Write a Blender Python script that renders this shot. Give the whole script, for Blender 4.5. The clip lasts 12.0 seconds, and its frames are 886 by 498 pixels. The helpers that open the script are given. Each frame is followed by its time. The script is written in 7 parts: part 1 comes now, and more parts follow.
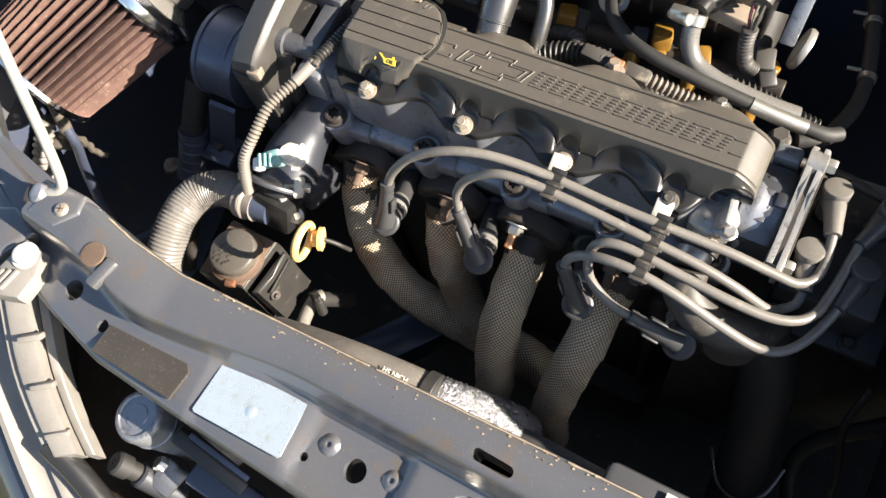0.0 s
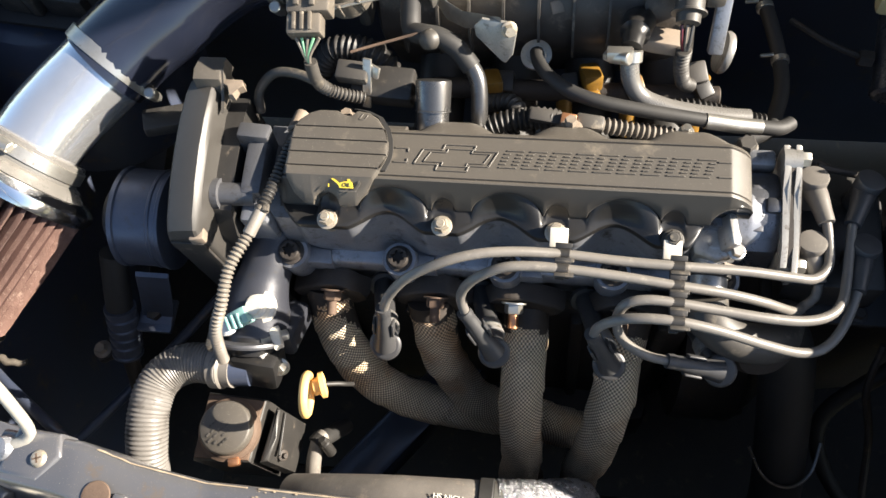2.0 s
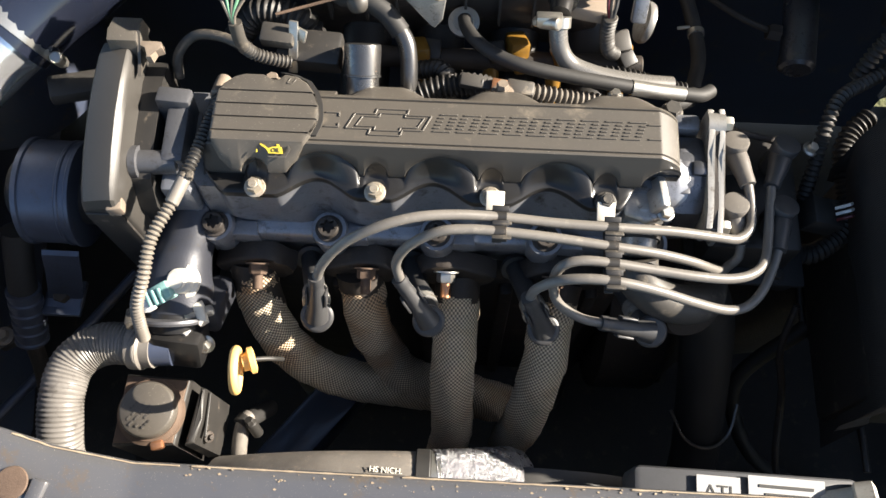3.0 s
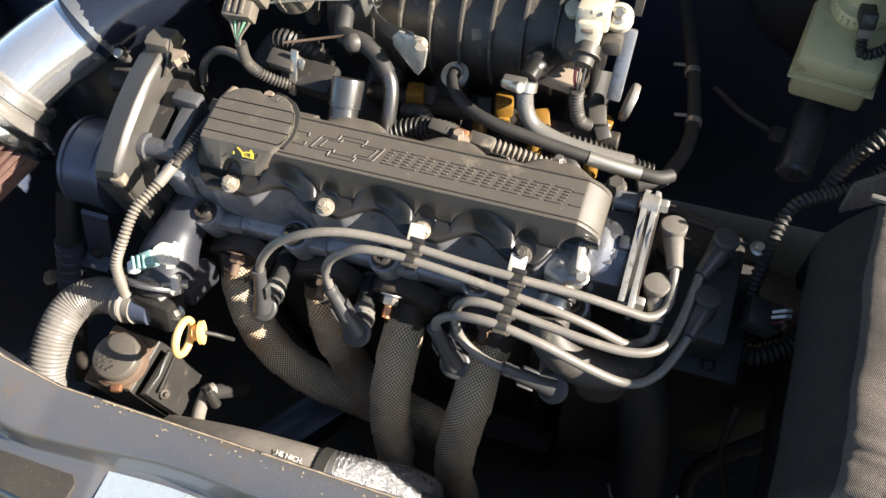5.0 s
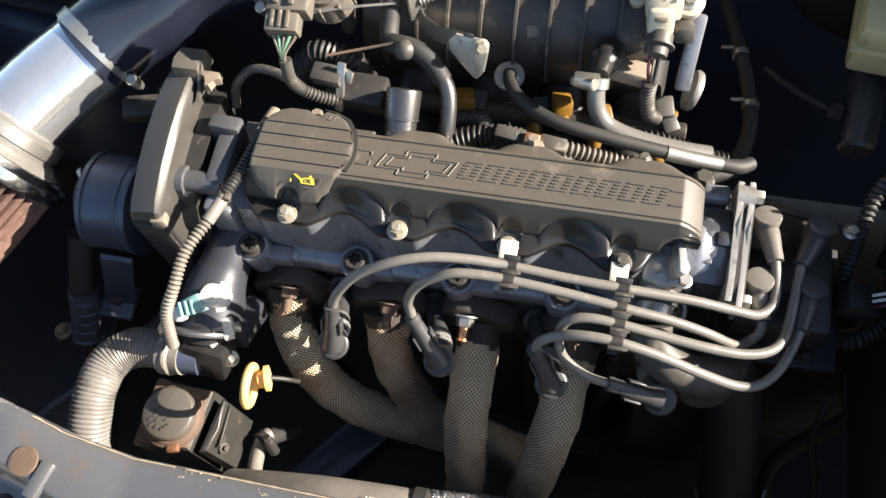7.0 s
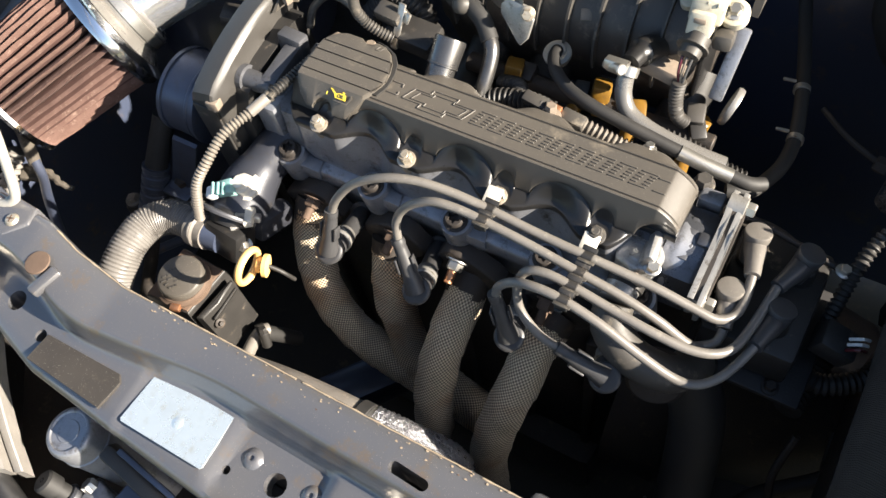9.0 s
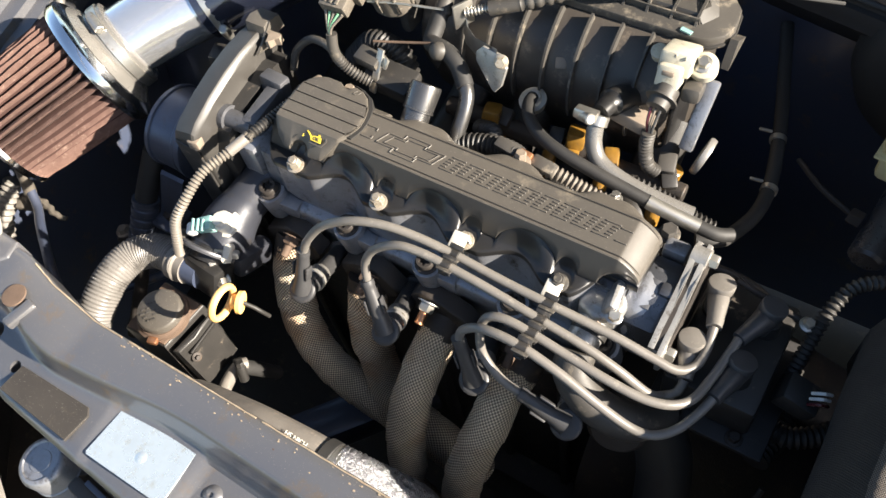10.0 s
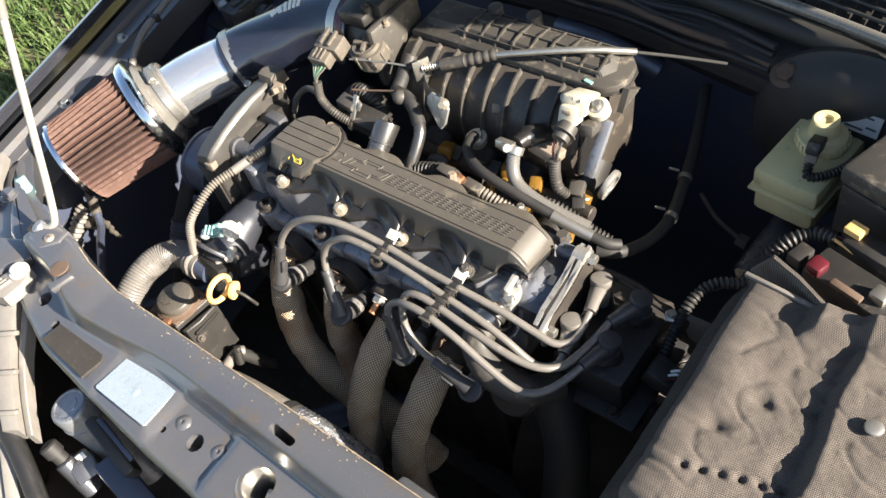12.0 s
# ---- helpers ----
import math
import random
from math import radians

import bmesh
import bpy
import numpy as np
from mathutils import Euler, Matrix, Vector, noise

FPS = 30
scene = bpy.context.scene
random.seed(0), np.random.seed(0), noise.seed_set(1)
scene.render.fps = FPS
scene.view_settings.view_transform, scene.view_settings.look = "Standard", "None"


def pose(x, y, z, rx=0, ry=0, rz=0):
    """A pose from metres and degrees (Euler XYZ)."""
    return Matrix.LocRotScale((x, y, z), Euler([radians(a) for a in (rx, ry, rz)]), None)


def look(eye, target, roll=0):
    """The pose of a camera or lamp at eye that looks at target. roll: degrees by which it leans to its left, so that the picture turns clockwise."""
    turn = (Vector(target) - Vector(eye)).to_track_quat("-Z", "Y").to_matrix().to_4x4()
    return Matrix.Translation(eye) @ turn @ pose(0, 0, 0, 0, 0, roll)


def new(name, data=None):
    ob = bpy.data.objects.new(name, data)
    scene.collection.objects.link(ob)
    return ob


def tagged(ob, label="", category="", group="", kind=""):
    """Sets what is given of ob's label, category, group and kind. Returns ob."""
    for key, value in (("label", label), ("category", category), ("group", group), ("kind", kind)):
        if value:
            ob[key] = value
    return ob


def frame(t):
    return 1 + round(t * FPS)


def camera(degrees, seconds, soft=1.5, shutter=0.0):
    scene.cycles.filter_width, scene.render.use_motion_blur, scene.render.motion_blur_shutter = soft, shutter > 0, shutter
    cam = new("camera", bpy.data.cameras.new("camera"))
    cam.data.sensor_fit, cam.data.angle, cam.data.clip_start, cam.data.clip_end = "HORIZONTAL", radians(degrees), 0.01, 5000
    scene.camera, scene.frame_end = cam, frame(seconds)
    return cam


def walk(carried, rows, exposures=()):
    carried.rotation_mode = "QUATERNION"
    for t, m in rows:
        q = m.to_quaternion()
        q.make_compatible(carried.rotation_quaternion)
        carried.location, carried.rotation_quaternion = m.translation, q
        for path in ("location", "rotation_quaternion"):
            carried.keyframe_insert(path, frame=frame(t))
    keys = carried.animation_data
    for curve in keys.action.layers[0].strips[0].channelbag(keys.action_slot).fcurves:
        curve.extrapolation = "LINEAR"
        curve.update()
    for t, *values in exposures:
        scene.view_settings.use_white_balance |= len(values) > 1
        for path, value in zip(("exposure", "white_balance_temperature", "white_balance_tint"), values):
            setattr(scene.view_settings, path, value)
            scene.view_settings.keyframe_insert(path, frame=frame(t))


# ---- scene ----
cam = camera(55.3, 12.0)
PATH = [
    (0, (0.316, -0.279, 0.574), (-0.297, 0.281, -1.245), -22.0),
    (0.5, (0.329, -0.265, 0.584), (-0.358, 0.336, -1.196), -24.4),
    (1, (0.31, -0.239, 0.608), (-0.387, 0.54, -1.097), -22.1),
    (1.5, (0.251, -0.223, 0.599), (-0.238, 0.594, -1.161), -21.4),
    (2, (0.187, -0.245, 0.58), (-0.115, 0.47, -1.263), -17.6),
    (2.5, (0.165, -0.264, 0.576), (-0.038, 0.441, -1.285), -12.7),
    (3, (0.159, -0.266, 0.564), (0.101, 0.466, -1.296), -1.6),
    (3.5, (0.188, -0.285, 0.572), (0.082, 0.529, -1.252), -2.1),
    (3.7, (0.227, -0.283, 0.574), (0.076, 0.509, -1.256), -4.6),
    (5.3, (0.373, -0.268, 0.596), (-0.147, 0.512, -1.171), -15.8),
    (5.5, (0.377, -0.264, 0.595), (-0.129, 0.525, -1.172), -15.5),
    (6, (0.37, -0.258, 0.593), (-0.165, 0.531, -1.165), -16.9),
    (6.5, (0.331, -0.264, 0.593), (-0.181, 0.56, -1.156), -14.9),
    (7, (0.23, -0.269, 0.573), (-0.095, 0.54, -1.227), -11.4),
    (7.2, (0.218, -0.273, 0.554), (-0.03, 0.536, -1.258), -10.4),
    (8.8, (0.355, -0.305, 0.565), (-0.255, 0.496, -1.163), -13.0),
    (9, (0.377, -0.31, 0.564), (-0.293, 0.447, -1.162), -13.8),
    (9.5, (0.395, -0.305, 0.571), (-0.367, 0.417, -1.131), -15.9),
    (10, (0.412, -0.281, 0.573), (-0.325, 0.499, -1.115), -14.0),
    (10.5, (0.439, -0.277, 0.599), (-0.45, 0.556, -0.986), -17.9),
    (11, (0.5, -0.315, 0.604), (-0.524, 0.507, -0.904), -20.2),
    (11.5, (0.599, -0.354, 0.615), (-0.361, 0.542, -0.894), -17.5),
    (12, (0.643, -0.335, 0.632), (-0.371, 0.49, -0.881), -17.4),
]
walk(cam, [(t, look(eye, target, roll)) for t, eye, target, roll in PATH])

# ---- world, sun, exposure ----
SUN = Vector((0.875, 0.14, 0.44)).normalized()
world = bpy.data.worlds.new("sky")
scene.world = world
world.use_nodes = True
wn = world.node_tree.nodes
sky = wn.new("ShaderNodeTexSky")
sky.sky_type, sky.sun_disc = "NISHITA", False
sky.sun_elevation, sky.sun_rotation = math.asin(SUN.z), math.atan2(SUN.x, SUN.y)
wn["Background"].inputs["Strength"].default_value = 0.06
world.node_tree.links.new(sky.outputs[0], wn["Background"].inputs["Color"])
sun = new("sun", bpy.data.lights.new("sun", "SUN"))
sun.data.energy, sun.data.angle, sun.data.color = 5.0, radians(0.5), (1.0, 0.905, 0.775)
sun.matrix_world = look((3, 1, 3), Vector((3, 1, 3)) - SUN)
scene.view_settings.exposure = 2.07


# ---- materials ----
def material(name, col, col2=None, rough=0.5, rough2=None, metal=0.0, grain=400.0, stain=18.0, mix=0.5, bump=0.15, depth=0.0006, dirt=None, dirt_amount=0.0, coat=0.0, spec=0.5, speck=0.0):
    """A surface with fine grain, larger stains and relief, in object space at real size."""
    m = bpy.data.materials.new(name)
    m.use_nodes = True
    nt = m.node_tree
    n, l = nt.nodes, nt.links
    b = n["Principled BSDF"]
    tc = n.new("ShaderNodeTexCoord")
    fine, big = n.new("ShaderNodeTexNoise"), n.new("ShaderNodeTexNoise")
    fine.inputs["Scale"].default_value, fine.inputs["Detail"].default_value = grain, 3
    big.inputs["Scale"].default_value, big.inputs["Detail"].default_value = stain, 6
    big.inputs["Roughness"].default_value = 0.65
    for t in (fine, big):
        l.new(tc.outputs["Object"], t.inputs["Vector"])
    ramp = n.new("ShaderNodeMapRange")
    ramp.inputs["From Min"].default_value, ramp.inputs["From Max"].default_value = 0.35, 0.65
    l.new(big.outputs["Fac"], ramp.inputs["Value"])
    half = n.new("ShaderNodeMath")
    half.operation = "MULTIPLY_ADD"
    half.inputs[1].default_value = 0.5
    l.new(fine.outputs["Fac"], half.inputs[0])
    sc = n.new("ShaderNodeMath")
    sc.operation = "MULTIPLY"
    sc.inputs[1].default_value = 0.5
    l.new(ramp.outputs[0], sc.inputs[0])
    l.new(sc.outputs[0], half.inputs[2])
    cm = n.new("ShaderNodeMix")
    cm.data_type = "RGBA"
    c2 = col2 or tuple(c * (1 - mix) for c in col)
    cm.inputs["A"].default_value, cm.inputs["B"].default_value = (*col, 1), (*c2, 1)
    l.new(half.outputs[0], cm.inputs["Factor"])
    out = cm.outputs["Result"]
    if dirt:
        dn, dr, dm = n.new("ShaderNodeTexNoise"), n.new("ShaderNodeMapRange"), n.new("ShaderNodeMix")
        dn.inputs["Scale"].default_value, dn.inputs["Detail"].default_value = stain * 2.3, 8
        dn.inputs["Roughness"].default_value = 0.75
        l.new(tc.outputs["Object"], dn.inputs["Vector"])
        dr.inputs["From Min"].default_value, dr.inputs["From Max"].default_value = 0.62 - 0.3 * dirt_amount, 0.72 - 0.1 * dirt_amount
        l.new(dn.outputs["Fac"], dr.inputs["Value"])
        dm.data_type = "RGBA"
        dm.inputs["B"].default_value = (*dirt, 1)
        l.new(dr.outputs[0], dm.inputs["Factor"])
        l.new(out, dm.inputs["A"])
        out = dm.outputs["Result"]
    if speck:
        sn, sr, sm = n.new("ShaderNodeTexNoise"), n.new("ShaderNodeMapRange"), n.new("ShaderNodeMix")
        sn.inputs["Scale"].default_value, sn.inputs["Detail"].default_value = 1500, 1
        l.new(tc.outputs["Object"], sn.inputs["Vector"])
        sr.inputs["From Min"].default_value, sr.inputs["From Max"].default_value = 0.74 - 0.1 * speck, 0.78 - 0.1 * speck
        l.new(sn.outputs["Fac"], sr.inputs["Value"])
        sm.data_type = "RGBA"
        sm.inputs["B"].default_value = (0.36, 0.33, 0.28, 1)
        l.new(sr.outputs[0], sm.inputs["Factor"])
        l.new(out, sm.inputs["A"])
        out = sm.outputs["Result"]
    l.new(out, b.inputs["Base Color"])
    rr = n.new("ShaderNodeMapRange")
    rr.inputs["To Min"].default_value, rr.inputs["To Max"].default_value = rough, rough2 if rough2 is not None else min(1, rough + 0.18)
    l.new(half.outputs[0], rr.inputs["Value"])
    l.new(rr.outputs[0], b.inputs["Roughness"])
    b.inputs["Metallic"].default_value, b.inputs["Coat Weight"].default_value = metal, coat
    b.inputs["Coat Roughness"].default_value = 0.12
    b.inputs["Specular IOR Level"].default_value = spec
    if bump:
        bp = n.new("ShaderNodeBump")
        bp.inputs["Strength"].default_value, bp.inputs["Distance"].default_value = bump, depth
        l.new(half.outputs[0], bp.inputs["Height"])
        l.new(bp.outputs[0], b.inputs["Normal"])
    return m


def weave(name, col, col2, cell_u, cell_v, depth=0.0008, rough=0.75, metal=0.0, stain_col=None, uv=True, low=0.12, high=1.35):
    """Braided or woven cloth: knots over and under in two directions."""
    m = material(name, col, col2, rough, metal=metal, grain=900, stain=30, bump=0)
    nt = m.node_tree
    n, l = nt.nodes, nt.links
    b = n["Principled BSDF"]
    tc, sep = n.new("ShaderNodeTexCoord"), n.new("ShaderNodeSeparateXYZ")
    l.new(tc.outputs["UV" if uv else "Object"], sep.inputs[0])

    def wave(sock, k, add=None):
        mu, sn = n.new("ShaderNodeMath"), n.new("ShaderNodeMath")
        mu.operation, sn.operation = "MULTIPLY", "SINE"
        mu.inputs[1].default_value = k
        l.new(sock, mu.inputs[0])
        l.new(mu.outputs[0], sn.inputs[0])
        return sn.outputs[0]

    pr = n.new("ShaderNodeMath")
    pr.operation = "MULTIPLY"
    l.new(wave(sep.outputs[0], cell_u), pr.inputs[0])
    l.new(wave(sep.outputs[1], cell_v), pr.inputs[1])
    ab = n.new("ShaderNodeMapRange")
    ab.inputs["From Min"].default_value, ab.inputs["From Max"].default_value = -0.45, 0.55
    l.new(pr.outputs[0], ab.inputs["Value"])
    bp = n.new("ShaderNodeBump")
    bp.inputs["Strength"].default_value, bp.inputs["Distance"].default_value = 1.0, depth
    l.new(ab.outputs[0], bp.inputs["Height"])
    l.new(bp.outputs[0], b.inputs["Normal"])
    old = b.inputs["Base Color"].links[0].from_socket
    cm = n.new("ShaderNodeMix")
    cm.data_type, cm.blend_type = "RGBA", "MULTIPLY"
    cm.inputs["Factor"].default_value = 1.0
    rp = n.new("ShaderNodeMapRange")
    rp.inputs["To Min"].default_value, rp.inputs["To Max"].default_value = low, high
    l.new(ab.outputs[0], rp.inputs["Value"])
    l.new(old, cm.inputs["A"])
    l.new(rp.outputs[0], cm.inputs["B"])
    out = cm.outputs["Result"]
    if stain_col:
        sn, sr, sm = n.new("ShaderNodeTexNoise"), n.new("ShaderNodeMapRange"), n.new("ShaderNodeMix")
        sn.inputs["Scale"].default_value, sn.inputs["Detail"].default_value = 16, 5
        l.new(tc.outputs["Object"], sn.inputs["Vector"])
        sr.inputs["From Min"].default_value, sr.inputs["From Max"].default_value = 0.52, 0.7
        sr.inputs["To Max"].default_value = 0.75
        l.new(sn.outputs["Fac"], sr.inputs["Value"])
        sm.data_type, sm.blend_type = "RGBA", "MULTIPLY"
        sm.inputs["B"].default_value = (*stain_col, 1)
        l.new(sr.outputs[0], sm.inputs["Factor"])
        l.new(out, sm.inputs["A"])
        out = sm.outputs["Result"]
    l.new(out, b.inputs["Base Color"])
    return m


M = {}
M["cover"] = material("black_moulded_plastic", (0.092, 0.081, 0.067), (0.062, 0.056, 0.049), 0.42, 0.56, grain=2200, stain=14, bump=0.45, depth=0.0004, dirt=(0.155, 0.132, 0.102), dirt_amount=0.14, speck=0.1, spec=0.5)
# Darkened cover plastic: the front flank's shade is put into this colour.
M["flank"] = material("black_plastic_darkened", (0.050, 0.046, 0.041), (0.032, 0.030, 0.028), 0.32, grain=2200, stain=14, bump=0.4, depth=0.0003)
M["plastic"] = material("black_plastic", (0.017, 0.0165, 0.016), (0.034, 0.031, 0.028), 0.38, grain=1500, stain=20, bump=0.25, depth=0.0003, dirt=(0.16, 0.13, 0.1), dirt_amount=0.1)
M["dusty"] = material("dusty_grey_plastic", (0.068, 0.062, 0.054), (0.034, 0.031, 0.028), 0.45, grain=1400, stain=22, bump=0.3, depth=0.0003, dirt=(0.2, 0.17, 0.13), dirt_amount=0.22)
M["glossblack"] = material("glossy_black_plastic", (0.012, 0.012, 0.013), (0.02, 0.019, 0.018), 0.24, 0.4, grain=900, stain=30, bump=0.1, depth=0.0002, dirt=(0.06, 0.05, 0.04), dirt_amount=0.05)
M["strap"] = material("blue_grey_steel", (0.115, 0.13, 0.175), (0.07, 0.078, 0.1), 0.28, metal=0.5, grain=900, stain=24, bump=0.2, depth=0.0003, dirt=(0.1, 0.085, 0.07), dirt_amount=0.15)
M["castdark"] = material("dull_cast_aluminium", (0.14, 0.142, 0.155), (0.085, 0.086, 0.092), 0.4, metal=0.55, grain=900, stain=26, bump=0.4, depth=0.0005, dirt=(0.06, 0.052, 0.045), dirt_amount=0.2)
M["silverhose"] = material("silvery_worn_hose", (0.185, 0.174, 0.162), (0.098, 0.091, 0.083), 0.3, grain=900, stain=26, bump=0.3, depth=0.0003, dirt=(0.05, 0.044, 0.039), dirt_amount=0.3)
M["primer"] = material("cream_primer", (0.36, 0.30, 0.21), (0.22, 0.16, 0.11), 0.6, grain=900, stain=120, bump=0.1)
M["camdark"] = material("dark_cast_alloy", (0.15, 0.155, 0.172), (0.08, 0.082, 0.09), 0.2, 0.42, metal=0.7, grain=600, stain=30, bump=0.4, depth=0.0006, dirt=(0.05, 0.045, 0.04), dirt_amount=0.2)
M["maniblack"] = material("satin_black_plastic", (0.040, 0.035, 0.031), (0.072, 0.061, 0.051), 0.28, 0.46, grain=1200, stain=16, bump=0.3, depth=0.0003, dirt=(0.17, 0.14, 0.108), dirt_amount=0.26)
M["palehose"] = material("pale_glossy_hose", (0.22, 0.21, 0.195), (0.15, 0.142, 0.13), 0.2, 0.36, metal=0.35, grain=900, stain=30, bump=0.15, depth=0.0003)
M["tankgrey"] = material("grey_glass_filled_nylon", (0.085, 0.088, 0.095), (0.055, 0.055, 0.06), 0.45, grain=900, stain=20, bump=0.2, depth=0.0003)
M["rubber"] = material("black_rubber", (0.014, 0.014, 0.014), (0.028, 0.026, 0.024), 0.55, grain=900, stain=30, bump=0.2, depth=0.0003)
M["hose"] = material("grey_worn_rubber", (0.225, 0.205, 0.18), (0.11, 0.099, 0.088), 0.42, grain=1200, stain=35, bump=0.3, depth=0.0003, dirt=(0.3, 0.25, 0.2), dirt_amount=0.2)
M["cable"] = material("grey_ignition_cable", (0.165, 0.152, 0.136), (0.11, 0.101, 0.09), 0.3, 0.46, grain=1500, stain=60, bump=0.2, depth=0.0002, dirt=(0.22, 0.2, 0.17), dirt_amount=0.15)
M["boot"] = material("grey_rubber_boot", (0.055, 0.055, 0.056), (0.034, 0.033, 0.034), 0.36, grain=1500, stain=40, bump=0.2, depth=0.0002)
M["alloy"] = material("cast_aluminium", (0.33, 0.34, 0.37), (0.19, 0.194, 0.21), 0.26, 0.44, metal=0.55, grain=900, stain=26, bump=0.5, depth=0.0006, dirt=(0.075, 0.065, 0.055), dirt_amount=0.3)
M["brightalloy"] = material("bright_aluminium", (0.52, 0.51, 0.49), (0.30, 0.29, 0.275), 0.26, 0.46, metal=0.6, grain=700, stain=50, bump=0.4, depth=0.0004, dirt=(0.14, 0.11, 0.08), dirt_amount=0.22)
M["chrome"] = material("polished_aluminium", (0.9, 0.9, 0.91), (0.8, 0.8, 0.81), 0.07, 0.2, metal=1.0, grain=45, stain=10, bump=0.12, depth=0.0012)
M["gunmetal"] = material("dark_plated_metal", (0.20, 0.195, 0.19), (0.11, 0.107, 0.104), 0.2, 0.4, metal=0.85, grain=700, stain=40, bump=0.2, depth=0.0003, dirt=(0.1, 0.085, 0.065), dirt_amount=0.14)
M["agedzinc"] = material("aged_zinc_plating", (0.50, 0.45, 0.37), (0.30, 0.25, 0.19), 0.34, 0.55, metal=0.6, grain=900, stain=160, bump=0.4, depth=0.0003, dirt=(0.2, 0.12, 0.06), dirt_amount=0.25)
# Thermostat neck tone: the shadow missing there is put into this dark colour.
M["neckgrey"] = material("shade_dark_casting", (0.040, 0.043, 0.054), (0.026, 0.027, 0.033), 0.34, 0.5, metal=0.2, grain=900, stain=30, bump=0.4, depth=0.0005, dirt=(0.04, 0.036, 0.032), dirt_amount=0.2)
M["oldlabel"] = material("grey_paper_label", (0.42, 0.42, 0.42), (0.30, 0.30, 0.31), 0.45, grain=900, stain=40, bump=0.05)
M["pipe"] = material("smudged_polished_pipe", (0.90, 0.90, 0.91), (0.74, 0.75, 0.77), 0.05, 0.26, metal=0.86, grain=60, stain=26, bump=0.2, depth=0.002)
M["flangealloy"] = material("oxidised_machined_alloy", (0.42, 0.405, 0.375), (0.22, 0.21, 0.195), 0.28, 0.5, metal=0.5, grain=900, stain=60, bump=0.4, depth=0.0004, dirt=(0.1, 0.08, 0.06), dirt_amount=0.25)
M["steel"] = material("zinc_steel", (0.62, 0.6, 0.55), (0.42, 0.4, 0.36), 0.28, metal=0.9, grain=900, stain=60, bump=0.2, depth=0.0002, dirt=(0.3, 0.17, 0.08), dirt_amount=0.1)
M["rust"] = material("rusty_steel", (0.085, 0.056, 0.040), (0.155, 0.105, 0.075), 0.7, metal=0.3, grain=900, stain=60, bump=0.5, depth=0.0006)
M["copper"] = material("copper_nut", (0.72, 0.36, 0.2), (0.55, 0.25, 0.12), 0.32, metal=0.9, grain=900, stain=90, bump=0.2, depth=0.0002)
M["paint"] = material("grey_car_paint", (0.108, 0.113, 0.132), (0.135, 0.130, 0.128), 0.24, 0.42, metal=0.4, grain=1500, stain=11, bump=0.05, depth=0.0003, dirt=(0.165, 0.122, 0.082), dirt_amount=0.2, coat=0.6, speck=0.2)
M["bay"] = material("dark_bay_paint", (0.040, 0.055, 0.098), (0.056, 0.060, 0.078), 0.26, 0.42, grain=700, stain=9, bump=0.15, depth=0.0005, dirt=(0.11, 0.085, 0.06), dirt_amount=0.15, coat=0.3)
M["gloss"] = material("glossy_dark_paint", (0.02, 0.022, 0.03), (0.03, 0.03, 0.036), 0.06, 0.12, grain=900, stain=12, bump=0, coat=1.0)
M["iron"] = material("dark_oily_iron", (0.02, 0.018, 0.017), (0.05, 0.04, 0.033), 0.55, metal=0.2, grain=500, stain=20, bump=0.5, depth=0.001, dirt=(0.09, 0.065, 0.045), dirt_amount=0.2)
M["blackpipe"] = material("glossy_black_silicone", (0.010, 0.014, 0.028), (0.018, 0.020, 0.030), 0.16, 0.26, grain=900, stain=14, bump=0.05, depth=0.0003, coat=0.9)
M["white"] = material("white_plastic", (0.76, 0.72, 0.63), (0.52, 0.48, 0.41), 0.36, grain=900, stain=40, bump=0.2, depth=0.0003, dirt=(0.3, 0.25, 0.18), dirt_amount=0.12)
M["cream"] = material("cream_sensor_plastic", (0.56, 0.52, 0.41), (0.36, 0.33, 0.26), 0.36, grain=900, stain=60, bump=0.25, depth=0.0003, dirt=(0.2, 0.17, 0.12), dirt_amount=0.16)
M["rodgrey"] = material("worn_pale_rod_paint", (0.33, 0.315, 0.285), (0.22, 0.21, 0.185), 0.36, grain=900, stain=60, bump=0.15, depth=0.0003)
M["tank"] = material("yellowed_translucent_plastic", (0.62, 0.53, 0.27), (0.50, 0.44, 0.25), 0.36, grain=500, stain=16, bump=0.1, depth=0.0003, dirt=(0.3, 0.24, 0.12), dirt_amount=0.1)
M["yellow"] = material("orange_yellow_plastic", (0.85, 0.54, 0.20), (0.74, 0.44, 0.14), 0.35, grain=900, stain=60, bump=0.1, depth=0.0002)
M["oilyellow"] = material("yellow_print", (0.72, 0.55, 0.05), (0.5, 0.36, 0.04), 0.5, grain=1500, stain=90, bump=0)
M["amber"] = material("amber_plastic", (0.25, 0.135, 0.022), (0.14, 0.07, 0.012), 0.25, grain=900, stain=90, bump=0.1, dirt=(0.08, 0.06, 0.04), dirt_amount=0.2)
M["brownplastic"] = material("faded_brown_plastic", (0.24, 0.19, 0.145), (0.14, 0.115, 0.09), 0.5, grain=900, stain=60, bump=0.2)
M["teal"] = material("teal_plastic", (0.12, 0.3, 0.3), (0.3, 0.45, 0.42), 0.4, grain=900, stain=90, bump=0.1)
M["green"] = material("green_wire", (0.2, 0.42, 0.25), (0.1, 0.26, 0.14), 0.45, grain=900, stain=60, bump=0)
M["red"] = material("red_translucent_plastic", (0.10, 0.014, 0.022), (0.06, 0.01, 0.014), 0.16, grain=900, stain=60, bump=0)
